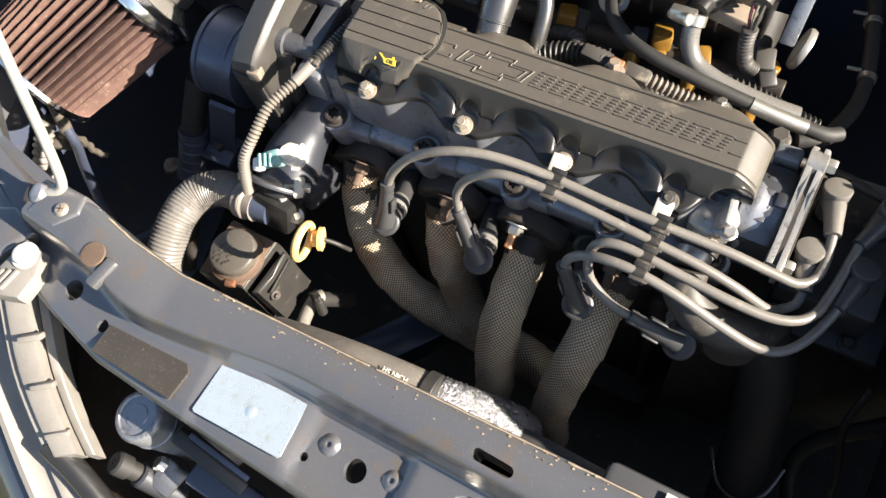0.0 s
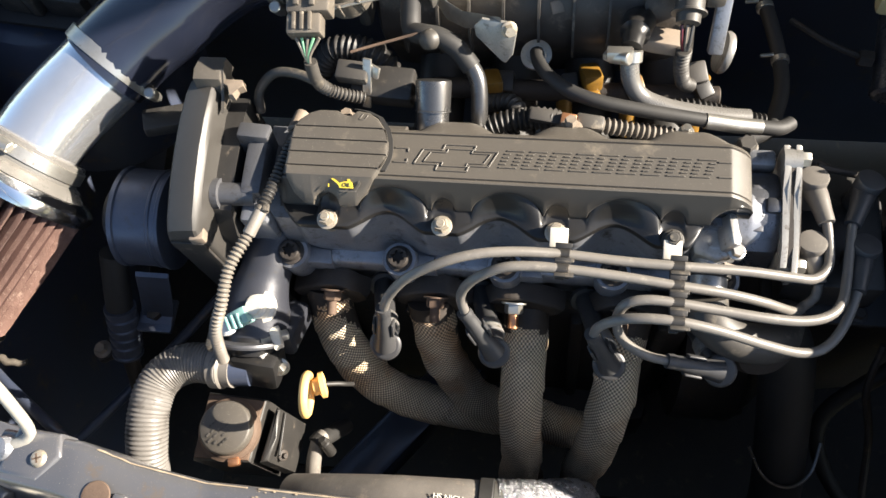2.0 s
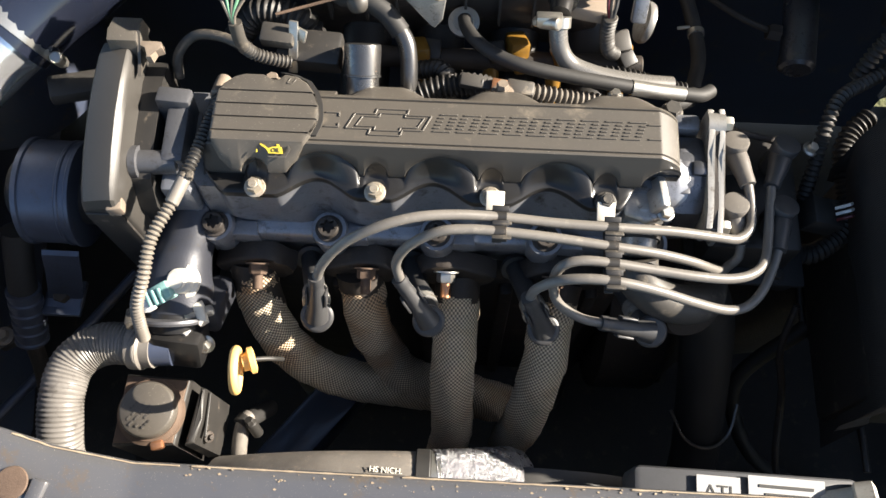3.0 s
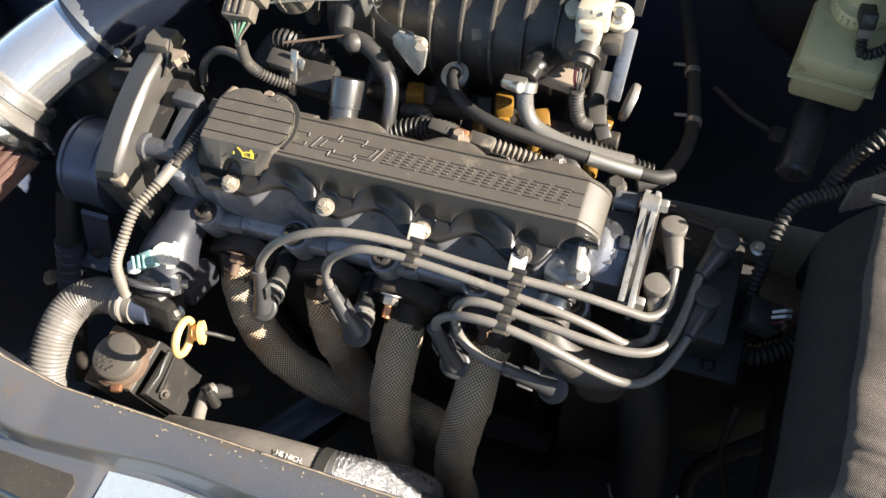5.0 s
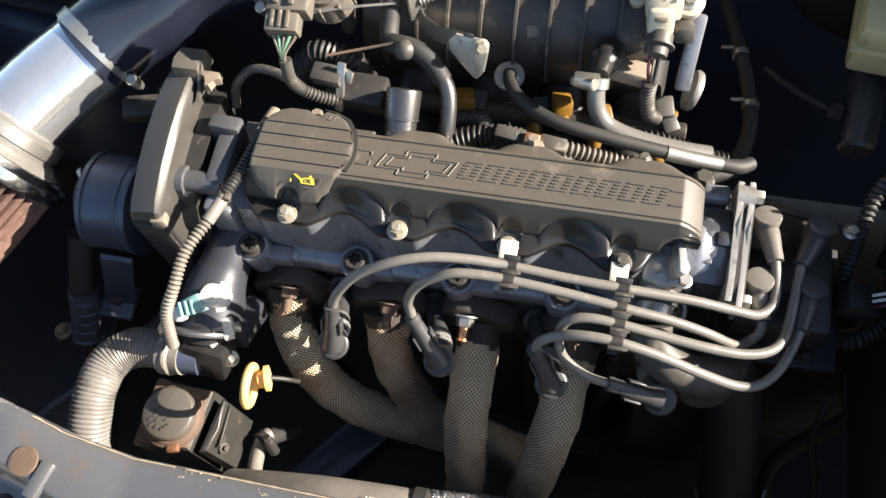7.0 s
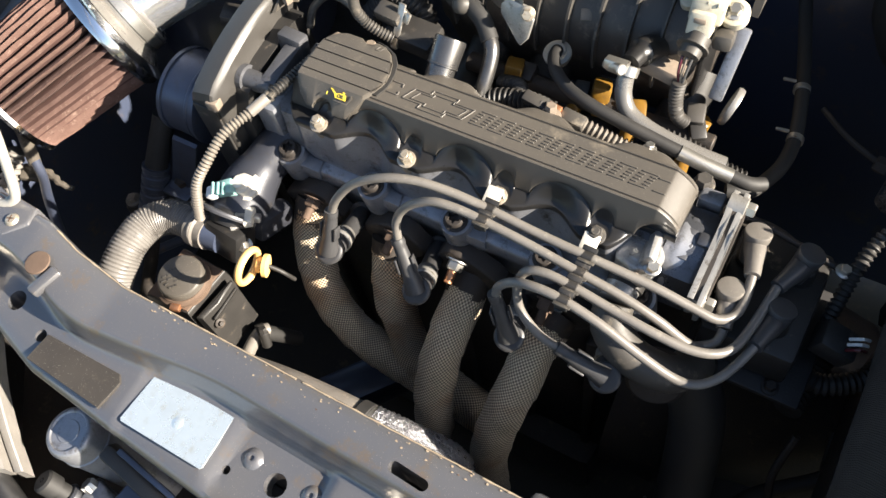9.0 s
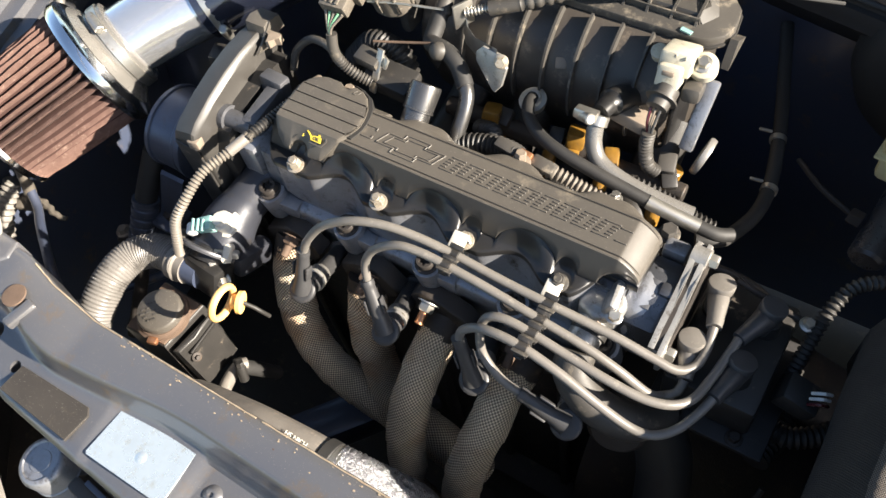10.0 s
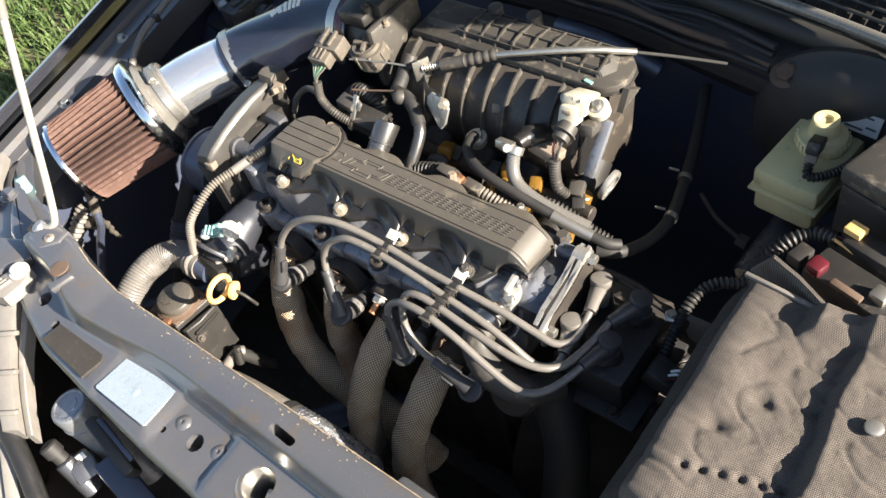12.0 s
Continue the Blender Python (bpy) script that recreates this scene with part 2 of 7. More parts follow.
M["sticker"] = material("silver_foil_sticker", (0.74, 0.82, 0.85), (0.60, 0.67, 0.69), 0.18, 0.36, metal=0.68, grain=140, stain=34, bump=0.06, depth=0.0004, dirt=(0.52, 0.51, 0.42), dirt_amount=0.24)
M["plate"] = material("dark_scratched_plate", (0.028, 0.025, 0.023), (0.045, 0.040, 0.035), 0.6, grain=1500, stain=30, bump=0.2, depth=0.0002, dirt=(0.07, 0.06, 0.046), dirt_amount=0.05, spec=0.25, speck=0.12)
M["label"] = material("white_paper_label", (0.78, 0.78, 0.76), (0.68, 0.68, 0.66), 0.5, grain=900, stain=40, bump=0.05)
M["ink"] = material("black_ink", (0.03, 0.03, 0.03), (0.05, 0.05, 0.05), 0.6, bump=0)
M["print"] = material("white_print", (0.8, 0.78, 0.7), (0.6, 0.58, 0.52), 0.6, grain=2000, stain=200, bump=0)
M["foil"] = material("crumpled_foil_tape", (0.42, 0.42, 0.44), (0.24, 0.24, 0.26), 0.2, 0.4, metal=0.85, grain=420, stain=110, bump=0.9, depth=0.004)
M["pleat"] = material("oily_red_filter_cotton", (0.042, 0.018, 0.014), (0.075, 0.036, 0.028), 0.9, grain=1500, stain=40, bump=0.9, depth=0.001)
M["pleatridge"] = material("pale_filter_ridge", (0.15, 0.088, 0.070), (0.085, 0.046, 0.036), 0.95, grain=1100, stain=70, bump=0.9, depth=0.001, dirt=(0.24, 0.17, 0.135), dirt_amount=0.2)
M["soil"] = material("dry_soil_and_grass", (0.115, 0.085, 0.05), (0.07, 0.09, 0.03), 0.95, grain=60, stain=2.2, bump=0.8, depth=0.02)
M["grass"] = material("grass_blades", (0.040, 0.085, 0.014), (0.085, 0.11, 0.03), 0.6, grain=30, stain=2.5, bump=0)
M["lens"] = material("clear_lamp_plastic", (0.75, 0.77, 0.78), (0.6, 0.62, 0.63), 0.12, 0.22, grain=300, stain=20, bump=0.1, depth=0.0006)
M["lamp"] = material("pale_lamp_housing", (0.23, 0.215, 0.195), (0.14, 0.128, 0.115), 0.42, grain=600, stain=22, bump=0.2, depth=0.0005)
M["corr"] = material("corrugated_black_conduit", (0.014, 0.0135, 0.013), (0.032, 0.029, 0.026), 0.45, grain=900, stain=40, bump=0.1)
M["corrgrey"] = material("sun_bleached_conduit", (0.16, 0.14, 0.115), (0.095, 0.083, 0.07), 0.5, grain=900, stain=40, bump=0.1)
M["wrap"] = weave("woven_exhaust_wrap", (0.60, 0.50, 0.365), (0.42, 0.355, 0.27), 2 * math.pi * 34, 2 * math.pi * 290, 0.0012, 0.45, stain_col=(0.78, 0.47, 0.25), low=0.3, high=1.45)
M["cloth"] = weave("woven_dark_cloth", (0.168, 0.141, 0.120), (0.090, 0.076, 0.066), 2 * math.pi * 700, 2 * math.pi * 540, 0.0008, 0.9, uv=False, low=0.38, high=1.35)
M["sidecloth"] = weave("black_side_cloth", (0.030, 0.027, 0.025), (0.018, 0.016, 0.015), 2 * math.pi * 560, 2 * math.pi * 560, 0.0006, 0.9, uv=False, low=0.5, high=1.3)
M["beige"] = material("weathered_beige_plastic", (0.135, 0.117, 0.095), (0.07, 0.061, 0.051), 0.45, grain=1200, stain=60, bump=0.3, depth=0.0003, dirt=(0.27, 0.235, 0.19), dirt_amount=0.2)
M["deepbay"] = material("grimy_black_paint", (0.014, 0.014, 0.016), (0.024, 0.021, 0.019), 0.5, grain=500, stain=12, bump=0.3, depth=0.001, dirt=(0.06, 0.038, 0.025), dirt_amount=0.2)


# ---- building blocks ----
HOME = {}


def thing(name, at, label, category, group="", kind=""):
    ob = new(name)
    ob.empty_display_size = 0.02
    ob.location = at
    HOME[ob] = Vector(at)
    return tagged(ob, label, category, group, kind)


def part(name, bm, mat, parent=None, label="", sharp=38):
    """One mesh object under a thing or a part; bm is in world places."""
    me = bpy.data.meshes.new(name)
    home = HOME[parent] if parent else Vector((0, 0, 0))
    bmesh.ops.translate(bm, verts=bm.verts, vec=-home)
    bmesh.ops.recalc_face_normals(bm, faces=bm.faces)
    bm.to_mesh(me)
    bm.free()
    me.materials.append(M[mat])
    for p in me.polygons:
        p.use_smooth = True
    me.set_sharp_from_angle(angle=radians(sharp))
    ob = new(name, me)
    if parent:
        ob.parent = parent
        HOME[ob] = home
    return tagged(ob, label)


def structure(name, bm, mat, label, category, kind="structure"):
    return tagged(part(name, bm, mat), label, category, "", kind)


def B():
    return bmesh.new()


def join(bm, tmp):
    me = bpy.data.meshes.new("tmp")
    tmp.to_mesh(me)
    tmp.free()
    bm.from_mesh(me)
    bpy.data.meshes.remove(me)
    return bm


def box(bm, c, s, turn=(0, 0, 0), bev=0.001, seg=2):
    t = bmesh.new()
    bmesh.ops.create_cube(t, size=1)
    bmesh.ops.scale(t, vec=s, verts=t.verts)
    if bev:
        bmesh.ops.bevel(t, geom=t.edges, offset=min(bev, 0.45 * min(s)), segments=seg, affect="EDGES", profile=0.5)
    bmesh.ops.transform(t, matrix=pose(*c, *turn), verts=t.verts)
    return join(bm, t)


def prism(bm, poly, z0, z1, m=None, bev=0.0, top=None, seg=2):
    """A polygon in xy drawn out from z0 to z1 (top: the polygon at z1, if another), then laid by m."""
    t = bmesh.new()
    lo = [t.verts.new((x, y, z0)) for x, y in poly]
    hi = [t.verts.new((x, y, z1)) for x, y in (top or poly)]
    t.faces.new(lo[::-1])
    f = t.faces.new(hi)
    for i in range(len(lo)):
        j = (i + 1) % len(lo)
        t.faces.new((lo[i], lo[j], hi[j], hi[i]))
    if bev:
        bmesh.ops.bevel(t, geom=list(f.edges), offset=bev, segments=seg, affect="EDGES", profile=0.5)
    if m:
        bmesh.ops.transform(t, matrix=m, verts=t.verts)
    return join(bm, t)


def frame_of(d):
    d = Vector(d).normalized()
    u = d.orthogonal().normalized() if abs(d.z) > 0.95 else d.cross(Vector((0, 0, 1))).normalized()
    return d, u, d.cross(u).normalized()


def lathe(bm, a, axis, profile, n=24):
    """Turned solid: profile of (height along axis, radius) from a."""
    d, u, v = frame_of(axis)
    a = Vector(a)
    rings = []
    for h, r in profile:
        rings.append([bm.verts.new(a + d * h + (u * math.cos(k) + v * math.sin(k)) * max(r, 1e-5)) for k in (2 * math.pi * i / n for i in range(n))])
    for p, q in zip(rings, rings[1:]):
        for i in range(n):
            bm.faces.new((p[i], p[(i + 1) % n], q[(i + 1) % n], q[i]))
    bm.faces.new(rings[0][::-1])
    bm.faces.new(rings[-1])
    return bm


def cyl(bm, a, b, r, r2=None, n=20, bev=0.0):
    a, b = Vector(a), Vector(b)
    L, r2 = (b - a).length, r if r2 is None else r2
    e = min(bev, 0.4 * L)
    prof = [(0, r), (L, r2)] if not e else [(0, r - e), (e, r), (L - e, r2), (L, r2 - e)]
    return lathe(bm, a, b - a, prof, n)


def smooth_path(pts, step):
    pts = [Vector(p) for p in pts]
    ext = [2 * pts[0] - pts[1]] + pts + [2 * pts[-1] - pts[-2]]
    out = []
    for i in range(1, len(ext) - 2):
        p0, p1, p2, p3 = ext[i - 1 : i + 3]
        k = max(2, int((p2 - p1).length / step))
        for j in range(k):
            t = j / k
            out.append(0.5 * (2 * p1 + (p2 - p0) * t + (2 * p0 - 5 * p1 + 4 * p2 - p3) * t * t + (3 * p1 - p0 - 3 * p2 + p3) * t**3))
    return out + [pts[-1]]


def tube(bm, pts, r, n=14, step=0.005, caps=True, rad=None):
    """A round tube along a smooth path. rad(length, angle, share): its radius where it is not r. UV: round, and metres along."""
    path = smooth_path(pts, step)
    uv = bm.loops.layers.uv.verify()
    total = sum((b - a).length for a, b in zip(path, path[1:]))
    d = (path[1] - path[0]).normalized()
    u = frame_of(d)[1]
    rings, at, ats = [], 0.0, []
    for i, p in enumerate(path):
        if i:
            at += (p - path[i - 1]).length
        d2 = (path[min(i + 1, len(path) - 1)] - path[max(i - 1, 0)]).normalized()
        u = (u - d2 * u.dot(d2)).normalized()
        v = d2.cross(u)
        ring = []
        for k in range(n):
            a = 2 * math.pi * k / n
            ring.append(bm.verts.new(p + (u * math.cos(a) + v * math.sin(a)) * (rad(at, a, at / total) if rad else r)))
        rings.append(ring)
        ats.append(at)
    for i in range(len(rings) - 1):
        for k in range(n):
            k2 = (k + 1) % n
            f = bm.faces.new((rings[i][k], rings[i][k2], rings[i + 1][k2], rings[i + 1][k]))
            for loop, (uu, vv) in zip(f.loops, ((k / n, ats[i]), ((k + 1) / n, ats[i]), ((k + 1) / n, ats[i + 1]), (k / n, ats[i + 1]))):
                loop[uv].uv = (uu, vv)
    if caps:
        bm.faces.new(rings[0][::-1])
        bm.faces.new(rings[-1])
    return bm


def ribbed(bm, pts, r, pitch=0.004, amp=0.0012, n=14):
    return tube(bm, pts, r, n, pitch / 6, rad=lambda v, a, s: r + amp * math.sin(2 * math.pi * v / pitch))


def hexbolt(bm, at, axis, r=0.006, h=0.005, washer=0.0):
    if washer:
        lathe(bm, at, axis, [(0, washer), (0.0012, washer), (0.0016, washer - 0.0006)], 20)
    d = Vector(axis).normalized()
    lathe(bm, Vector(at) + d * (0.0015 if washer else 0), axis, [(0, r), (h * 0.8, r), (h, r * 0.85)], 6)
    return bm


def sweep(bm, stations):
    """A skin over rows of points, each row closed round, with both ends filled."""
    rows = [[bm.verts.new(p) for p in row] for row in stations]
    for p, q in zip(rows, rows[1:]):
        for i in range(len(p)):
            j = (i + 1) % len(p)
            bm.faces.new((p[i], p[j], q[j], q[i]))
    for row in (rows[0][::-1], rows[-1]):
        f = bm.faces.new(row)
        bmesh.ops.triangulate(bm, faces=[f], ngon_method="EAR_CLIP")
    return bm


def letters(name, text, size, m, mat, parent, thick=0.0002):
    cu = bpy.data.curves.new(name, "FONT")
    cu.body, cu.size, cu.extrude, cu.align_x, cu.align_y = text, size, thick, "CENTER", "CENTER"
    tmp = bpy.data.objects.new("tmp", cu)
    me = bpy.data.meshes.new_from_object(tmp)
    bpy.data.objects.remove(tmp)
    me.materials.clear()
    me.materials.append(M[mat])
    ob = new(name, me)
    ob.parent = parent
    ob.matrix_basis = Matrix.Translation(-HOME[parent]) @ m
    return ob


def clamp_band(parent, c, axis, r, w=0.009, mat="steel", screw=(0, 0, 1), name="hose_clamp"):
    """A hose clamp: band and worm screw."""
    d = Vector(axis).normalized()
    c = Vector(c)
    bm = lathe(B(), c - d * w / 2, d, [(0, r), (0.0005, r + 0.001), (w - 0.0005, r + 0.001), (w, r)], 32)
    band = part(name, bm, mat, parent)
    s = Vector(screw)
    s = (s - d * s.dot(d)).normalized()
    t = d.cross(s)
    p = c + s * (r + 0.005)
    bm = cyl(B(), p - t * 0.009, p + t * 0.009, 0.005, n=12, bev=0.001)
    hexbolt(bm, p + t * 0.009, t, 0.0042, 0.005)
    part("clamp_screw", bm, mat, band)
    return band


def along(table, x):
    return float(np.interp(x, [a for a, _ in table], [b for _, b in table]))


# ---- ground and distance ----
bm = B()
bmesh.ops.create_grid(bm, x_segments=60, y_segments=60, size=60)
bmesh.ops.translate(bm, verts=bm.verts, vec=(0, 0, -0.85))
structure("ground", bm, "soil", "dry brown soil with short green grass", "ground")

rng = np.random.RandomState(3)
verts, faces = [], []
for k in range(36000):
    x, y = -0.75 - 1.9 * abs(rng.normal()), 0.6 + 1.5 * rng.normal()
    a, h, w, t = rng.uniform(0, 6.28), rng.uniform(0.025, 0.07), rng.uniform(0.003, 0.006), rng.uniform(0.01, 0.05)
    dx, dy, i = math.cos(a), math.sin(a), len(verts)
    verts += [(x - dy * w, y + dx * w, -0.852), (x + dy * w, y - dx * w, -0.852), (x + dx * t * 0.5 + dy * w * 0.7, y + dy * t * 0.5 - dx * w * 0.7, -0.85 + h * 0.7), (x + dx * t * 0.5 - dy * w * 0.7, y + dy * t * 0.5 + dx * w * 0.7, -0.85 + h * 0.7), (x + dx * t * 1.4, y + dy * t * 1.4, -0.85 + h)]
    faces += [(i, i + 1, i + 2, i + 3), (i + 3, i + 2, i + 4)]
me = bpy.data.meshes.new("grass")
me.from_pydata(verts, [], faces)
me.materials.append(M["grass"])
tagged(new("grass", me), "sunlit green lawn grass beside the car", "grass", "", "stuff")

# ---- the bay's shell ----
bm = B()
box(bm, (0.1, 0.435, -0.28), (1.3, 0.03, 0.62), bev=0.004)
structure("wall_firewall", bm, "bay", "dark painted firewall behind the engine", "firewall")
bm = B()
prism(bm, [(-0.46, -0.25), (-0.43, -0.1), (-0.465, 0.1), (-0.5, 0.42), (-0.53, 0.42), (-0.5, 0.1), (-0.46, -0.1), (-0.49, -0.25)], -0.7, -0.045)
structure("wall_left", bm, "bay", "dark painted inner wing panel", "inner wing")
bm = B()
box(bm, (0.84, 0.05, -0.32), (0.03, 0.95, 0.6), bev=0.004)
structure("wall_right", bm, "deepbay", "dark painted inner wing panel beside the battery", "inner wing")
bm = B()
box(bm, (0.15, 0.0, -0.62), (1.4, 0.95, 0.02), bev=0.004)
structure("floor", bm, "iron", "dark oily splash tray under the bay", "splash tray")

# strut tower
tower = thing("strut_tower", (-0.42, 0.28, -0.2), "dark domed suspension tower at the wing", "suspension tower")
bm = lathe(B(), (-0.42, 0.3, -0.3), (0.15, 0, 1), [(0, 0.13), (0.19, 0.105), (0.21, 0.09), (0.22, 0.05), (0.235, 0.045), (0.24, 0.03)], 40)
part("dome", bm, "bay", tower)
bm = lathe(B(), (-0.382, 0.3, -0.062), (0.15, 0, 1), [(0, 0.022), (0.012, 0.02), (0.014, 0.01)], 20)
part("cap", bm, "rubber", tower)

# cowl, seal and wiper-well grille
cowl = thing("bulkhead_cowl", (0.3, 0.42, 0.0), "dark painted cowl panel with rusty seam", "cowl")
pts = [(-0.5, 0.42), (-0.1, 0.445), (0.15, 0.445), (0.3, 0.425), (0.42, 0.405), (0.55, 0.385), (0.8, 0.34)]
bm = B()
sweep(bm, [[(x, y - 0.05, -0.02), (x, y - 0.045, 0.02), (x, y - 0.01, 0.035), (x, y + 0.2, 0.06), (x, y + 0.2, -0.08), (x, y, -0.08)] for x, y in [(p.x, p.y) for p in smooth_path([(a, b, 0) for a, b in pts], 0.03)]])
part("panel", bm, "deepbay", cowl)
bm = B()
tube(bm, [(a, b - 0.02, 0.05) for a, b in pts], 0.012, 12, 0.02)
part("rubber_seal", bm, "rubber", cowl, "black rubber bonnet seal")
bm = B()
sweep(bm, [[(p.x, p.y - 0.055, -0.006), (p.x, p.y - 0.054, 0.002), (p.x, p.y - 0.040, 0.006), (p.x, p.y - 0.035, -0.010)] for p in smooth_path([(-0.05, 0.448, 0), (0.15, 0.447, 0), (0.3, 0.427, 0), (0.42, 0.407, 0)], 0.02)])
part("seam", bm, "deepbay", cowl, "rusty pinch-weld seam")
for k, (dy, dz, mt) in enumerate(((-0.050, 0.010, "deepbay"), (-0.044, 0.018, "rust"), (-0.036, 0.024, "deepbay"), (-0.030, 0.030, "deepbay"))):
    bm = B()
    tube(bm, [(x, y + dy + 0.004 * math.sin(37 * x + k), dz + 0.003 * math.sin(23 * x + 2 * k)) for x, y in [(-0.06 + 0.05 * j, along(pts, -0.06 + 0.05 * j)) for j in range(10)]], 0.0035 + 0.001 * (k % 2), 10, 0.01)
    part("seam_cable", bm, mt, cowl)
part("seam_bolt", hexbolt(B(), (0.412, 0.352, 0.022), (0, -0.4, 1), 0.010, 0.008, 0.016), "rust", cowl)
grille = thing("cowl_grille", (0.55, 0.4, 0.07), "black plastic mesh grille of the wiper well", "grille")
bm = B()
tube(bm, [(0.30, 0.41, 0.072), (0.42, 0.385, 0.076), (0.56, 0.35, 0.08), (0.8, 0.3, 0.085)], 0.006, 10, 0.02)
part("rim", bm, "palehose", grille)
for k in range(26):
    x = 0.4 + k * 0.016
    y0 = 0.40 - (x - 0.35) * 0.23
    part("bar", box(B(), (x, y0 + 0.09, 0.078), (0.004, 0.15, 0.006), (4, 0, 0), 0), "plastic", grille)
for k in range(9):
    bm = B()
    tube(bm, [(0.39, 0.41 + k * 0.016, 0.08), (0.6, 0.363 + k * 0.016, 0.08), (0.82, 0.31 + k * 0.016, 0.084)], 0.002, 6, 0.05)
    part("bar", bm, "plastic", grille)

# bonnet, held open over the rear of the bay
hood = thing("bonnet", (0.2, 0.56, 0.12), "open car bonnet with dark underside", "bonnet")
HA = radians(60)
hm = Matrix.Translation((0.2, 0.56, 0.12)) @ Matrix.Rotation(-HA, 4, "X")
bm = B()
prism(bm, [(-0.66, 0), (0.66, 0), (0.64, -0.75), (0.55, -0.93), (-0.55, -0.93), (-0.64, -0.75)], 0.0, 0.02, hm, bev=0.006)
part("skin", bm, "gloss", hood)
for x in (-0.5, 0, 0.5):
    bm = B()
    prism(bm, [(x - 0.04, -0.05), (x + 0.04, -0.05), (x + 0.03, -0.85), (x - 0.03, -0.85)], -0.02, 0.001, hm)
    part("rib", bm, "bay", hood)

# left wing and its inner rail
wing = thing("front_wing", (-0.5, 0.0, -0.05), "glossy dark front wing with folded edge", "car wing")
bm = B()
rows = []
for p in smooth_path([(-0.40, -0.30, 0.0), (-0.43, -0.15, 0.012), (-0.475, 0.05, 0.022), (-0.52, 0.25, 0.03), (-0.56, 0.6, 0.04)], 0.04):
    x, y, z = p
    rows.append([(x, y, z - 0.012), (x, y, z - 0.002), (x - 0.003, y, z + 0.001), (x - 0.012, y, z), (x - 0.03, y, z - 0.012), (x - 0.055, y, z - 0.05), (x - 0.075, y, z - 0.12), (x - 0.085, y, z - 0.4), (x - 0.08, y, z - 0.4), (x - 0.05, y, z - 0.06), (x - 0.02, y, z - 0.02)])
part("skin", sweep(bm, rows), "gloss", wing)
bm = B()
rows = []
for p in smooth_path([(-0.385, -0.30, -0.02), (-0.42, -0.15, -0.012), (-0.462, 0.05, -0.004), (-0.505, 0.25, 0.004), (-0.545, 0.55, 0.012)], 0.04):
    x, y, z = p
    rows.append([(x - 0.006, y, z), (x + 0.012, y, z), (x + 0.015, y, z - 0.009), (x + 0.034, y, z - 0.010), (x + 0.037, y, z - 0.018), (x + 0.052, y, z - 0.020), (x + 0.056, y, z - 0.06), (x + 0.05, y, z - 0.06), (x + 0.03, y, z - 0.03), (x - 0.006, y, z - 0.02)])
rail = part("rail", sweep(bm, rows), "paint", wing, "grey painted inner rail with stepped folds")
for x, y, z in ((-0.415, -0.03, -0.018), (-0.448, 0.10, -0.012)):
    part("rail_bolt", hexbolt(B(), (x, y, z), (0, 0, 1), 0.006, 0.006, 0.009), "steel", rail)

# slam panel across the front
slam = thing("slam_panel", (0.1, -0.25, -0.02), "grey painted front cross panel with chipped edges", "cross panel")
REAR = [(-0.2, -0.185), (-0.14, -0.188), (-0.10, -0.198), (-0.05, -0.2045), (0.7, -0.2045)]
STEP = [(-0.23, -0.215), (-0.135, -0.226), (-0.08, -0.247), (-0.025, -0.243), (0.06, -0.233), (0.19, -0.236), (0.4, -0.242), (0.6, -0.245)]


bm = B()
rows = []
N = 150
for i in range(N + 1):
    x = -0.20 + 0.80 * i / N
    st = sum(along(STEP, x + d) for d in (-0.02, -0.01, 0, 0.01, 0.02)) / 5
    lift = 0.012 * max(0, min(1, (-0.05 - x) / 0.09))
    back = along(REAR, x)
    front = along([(-0.2, -0.262), (-0.16, -0.275), (-0.1, -0.292), (-0.02, -0.299), (0.1, -0.308), (0.3, -0.315), (0.6, -0.315)], x)
    dip = 0.006 * (min(1, max(0, (x - 0.083) / 0.008)) - min(1, max(0, (x - 0.168) / 0.006)))
    zt, zs = 0.009 + lift, -0.016 - 0.003 * (x > 0)
    rows.append([(x, back + 0.001, zt - 0.055), (x, back + 0.001, zt - 0.006), (x, back, zt - 0.002), (x, back - 0.003, zt - 0.0005), (x, back - 0.007, zt), (x, st + 0.003, zt + 0.001), (x, st + 0.0005, zt - 0.001), (x, st - 0.002, zt - 0.005), (x, st - 0.006, zs + 0.004), (x, st - 0.010, zs), (x, st - 0.014, zs - 0.001 - dip), (x, front + 0.016, zs - 0.004 - dip), (x, front + 0.006, zs - 0.006), (x, front + 0.001, zs - 0.010), (x, front, zs - 0.016), (x, front + 0.004, zs - 0.03), (x, front + 0.006, zs - 0.06), (x, front + 0.01, zs - 0.06), (x, front + 0.01, zs - 0.034), (x, st - 0.008, zs - 0.02), (x, back - 0.006, zt - 0.05)])
body = part("pressing", sweep(bm, rows), "paint", slam, sharp=50)

# engine block and gearbox, dark masses below
block = thing("engine_block", (0.12, 0.08, -0.5), "dark oily cast iron engine block", "engine block")
part("casting", box(B(), (0.12, 0.07, -0.3), (0.36, 0.17, 0.36), bev=0.012), "iron", block)
for k in range(5):
    part("rib", box(B(), (-0.03 + 0.075 * k, -0.016, -0.3), (0.012, 0.02, 0.3), bev=0.004), "iron", block)
bm = box(B(), (0.12, 0.05, -0.52), (0.34, 0.2, 0.12), bev=0.02)
part("sump", bm, "iron", block)
gear = thing("gearbox", (0.45, 0.1, -0.45), "dark oily alloy gearbox beside the engine", "gearbox")
bm = B()
lathe(bm, (0.3, 0.09, -0.33), (1, 0, 0), [(0, 0.15), (0.06, 0.15), (0.09, 0.12), (0.2, 0.1), (0.24, 0.06)], 32)
part("casing", bm, "iron", gear)
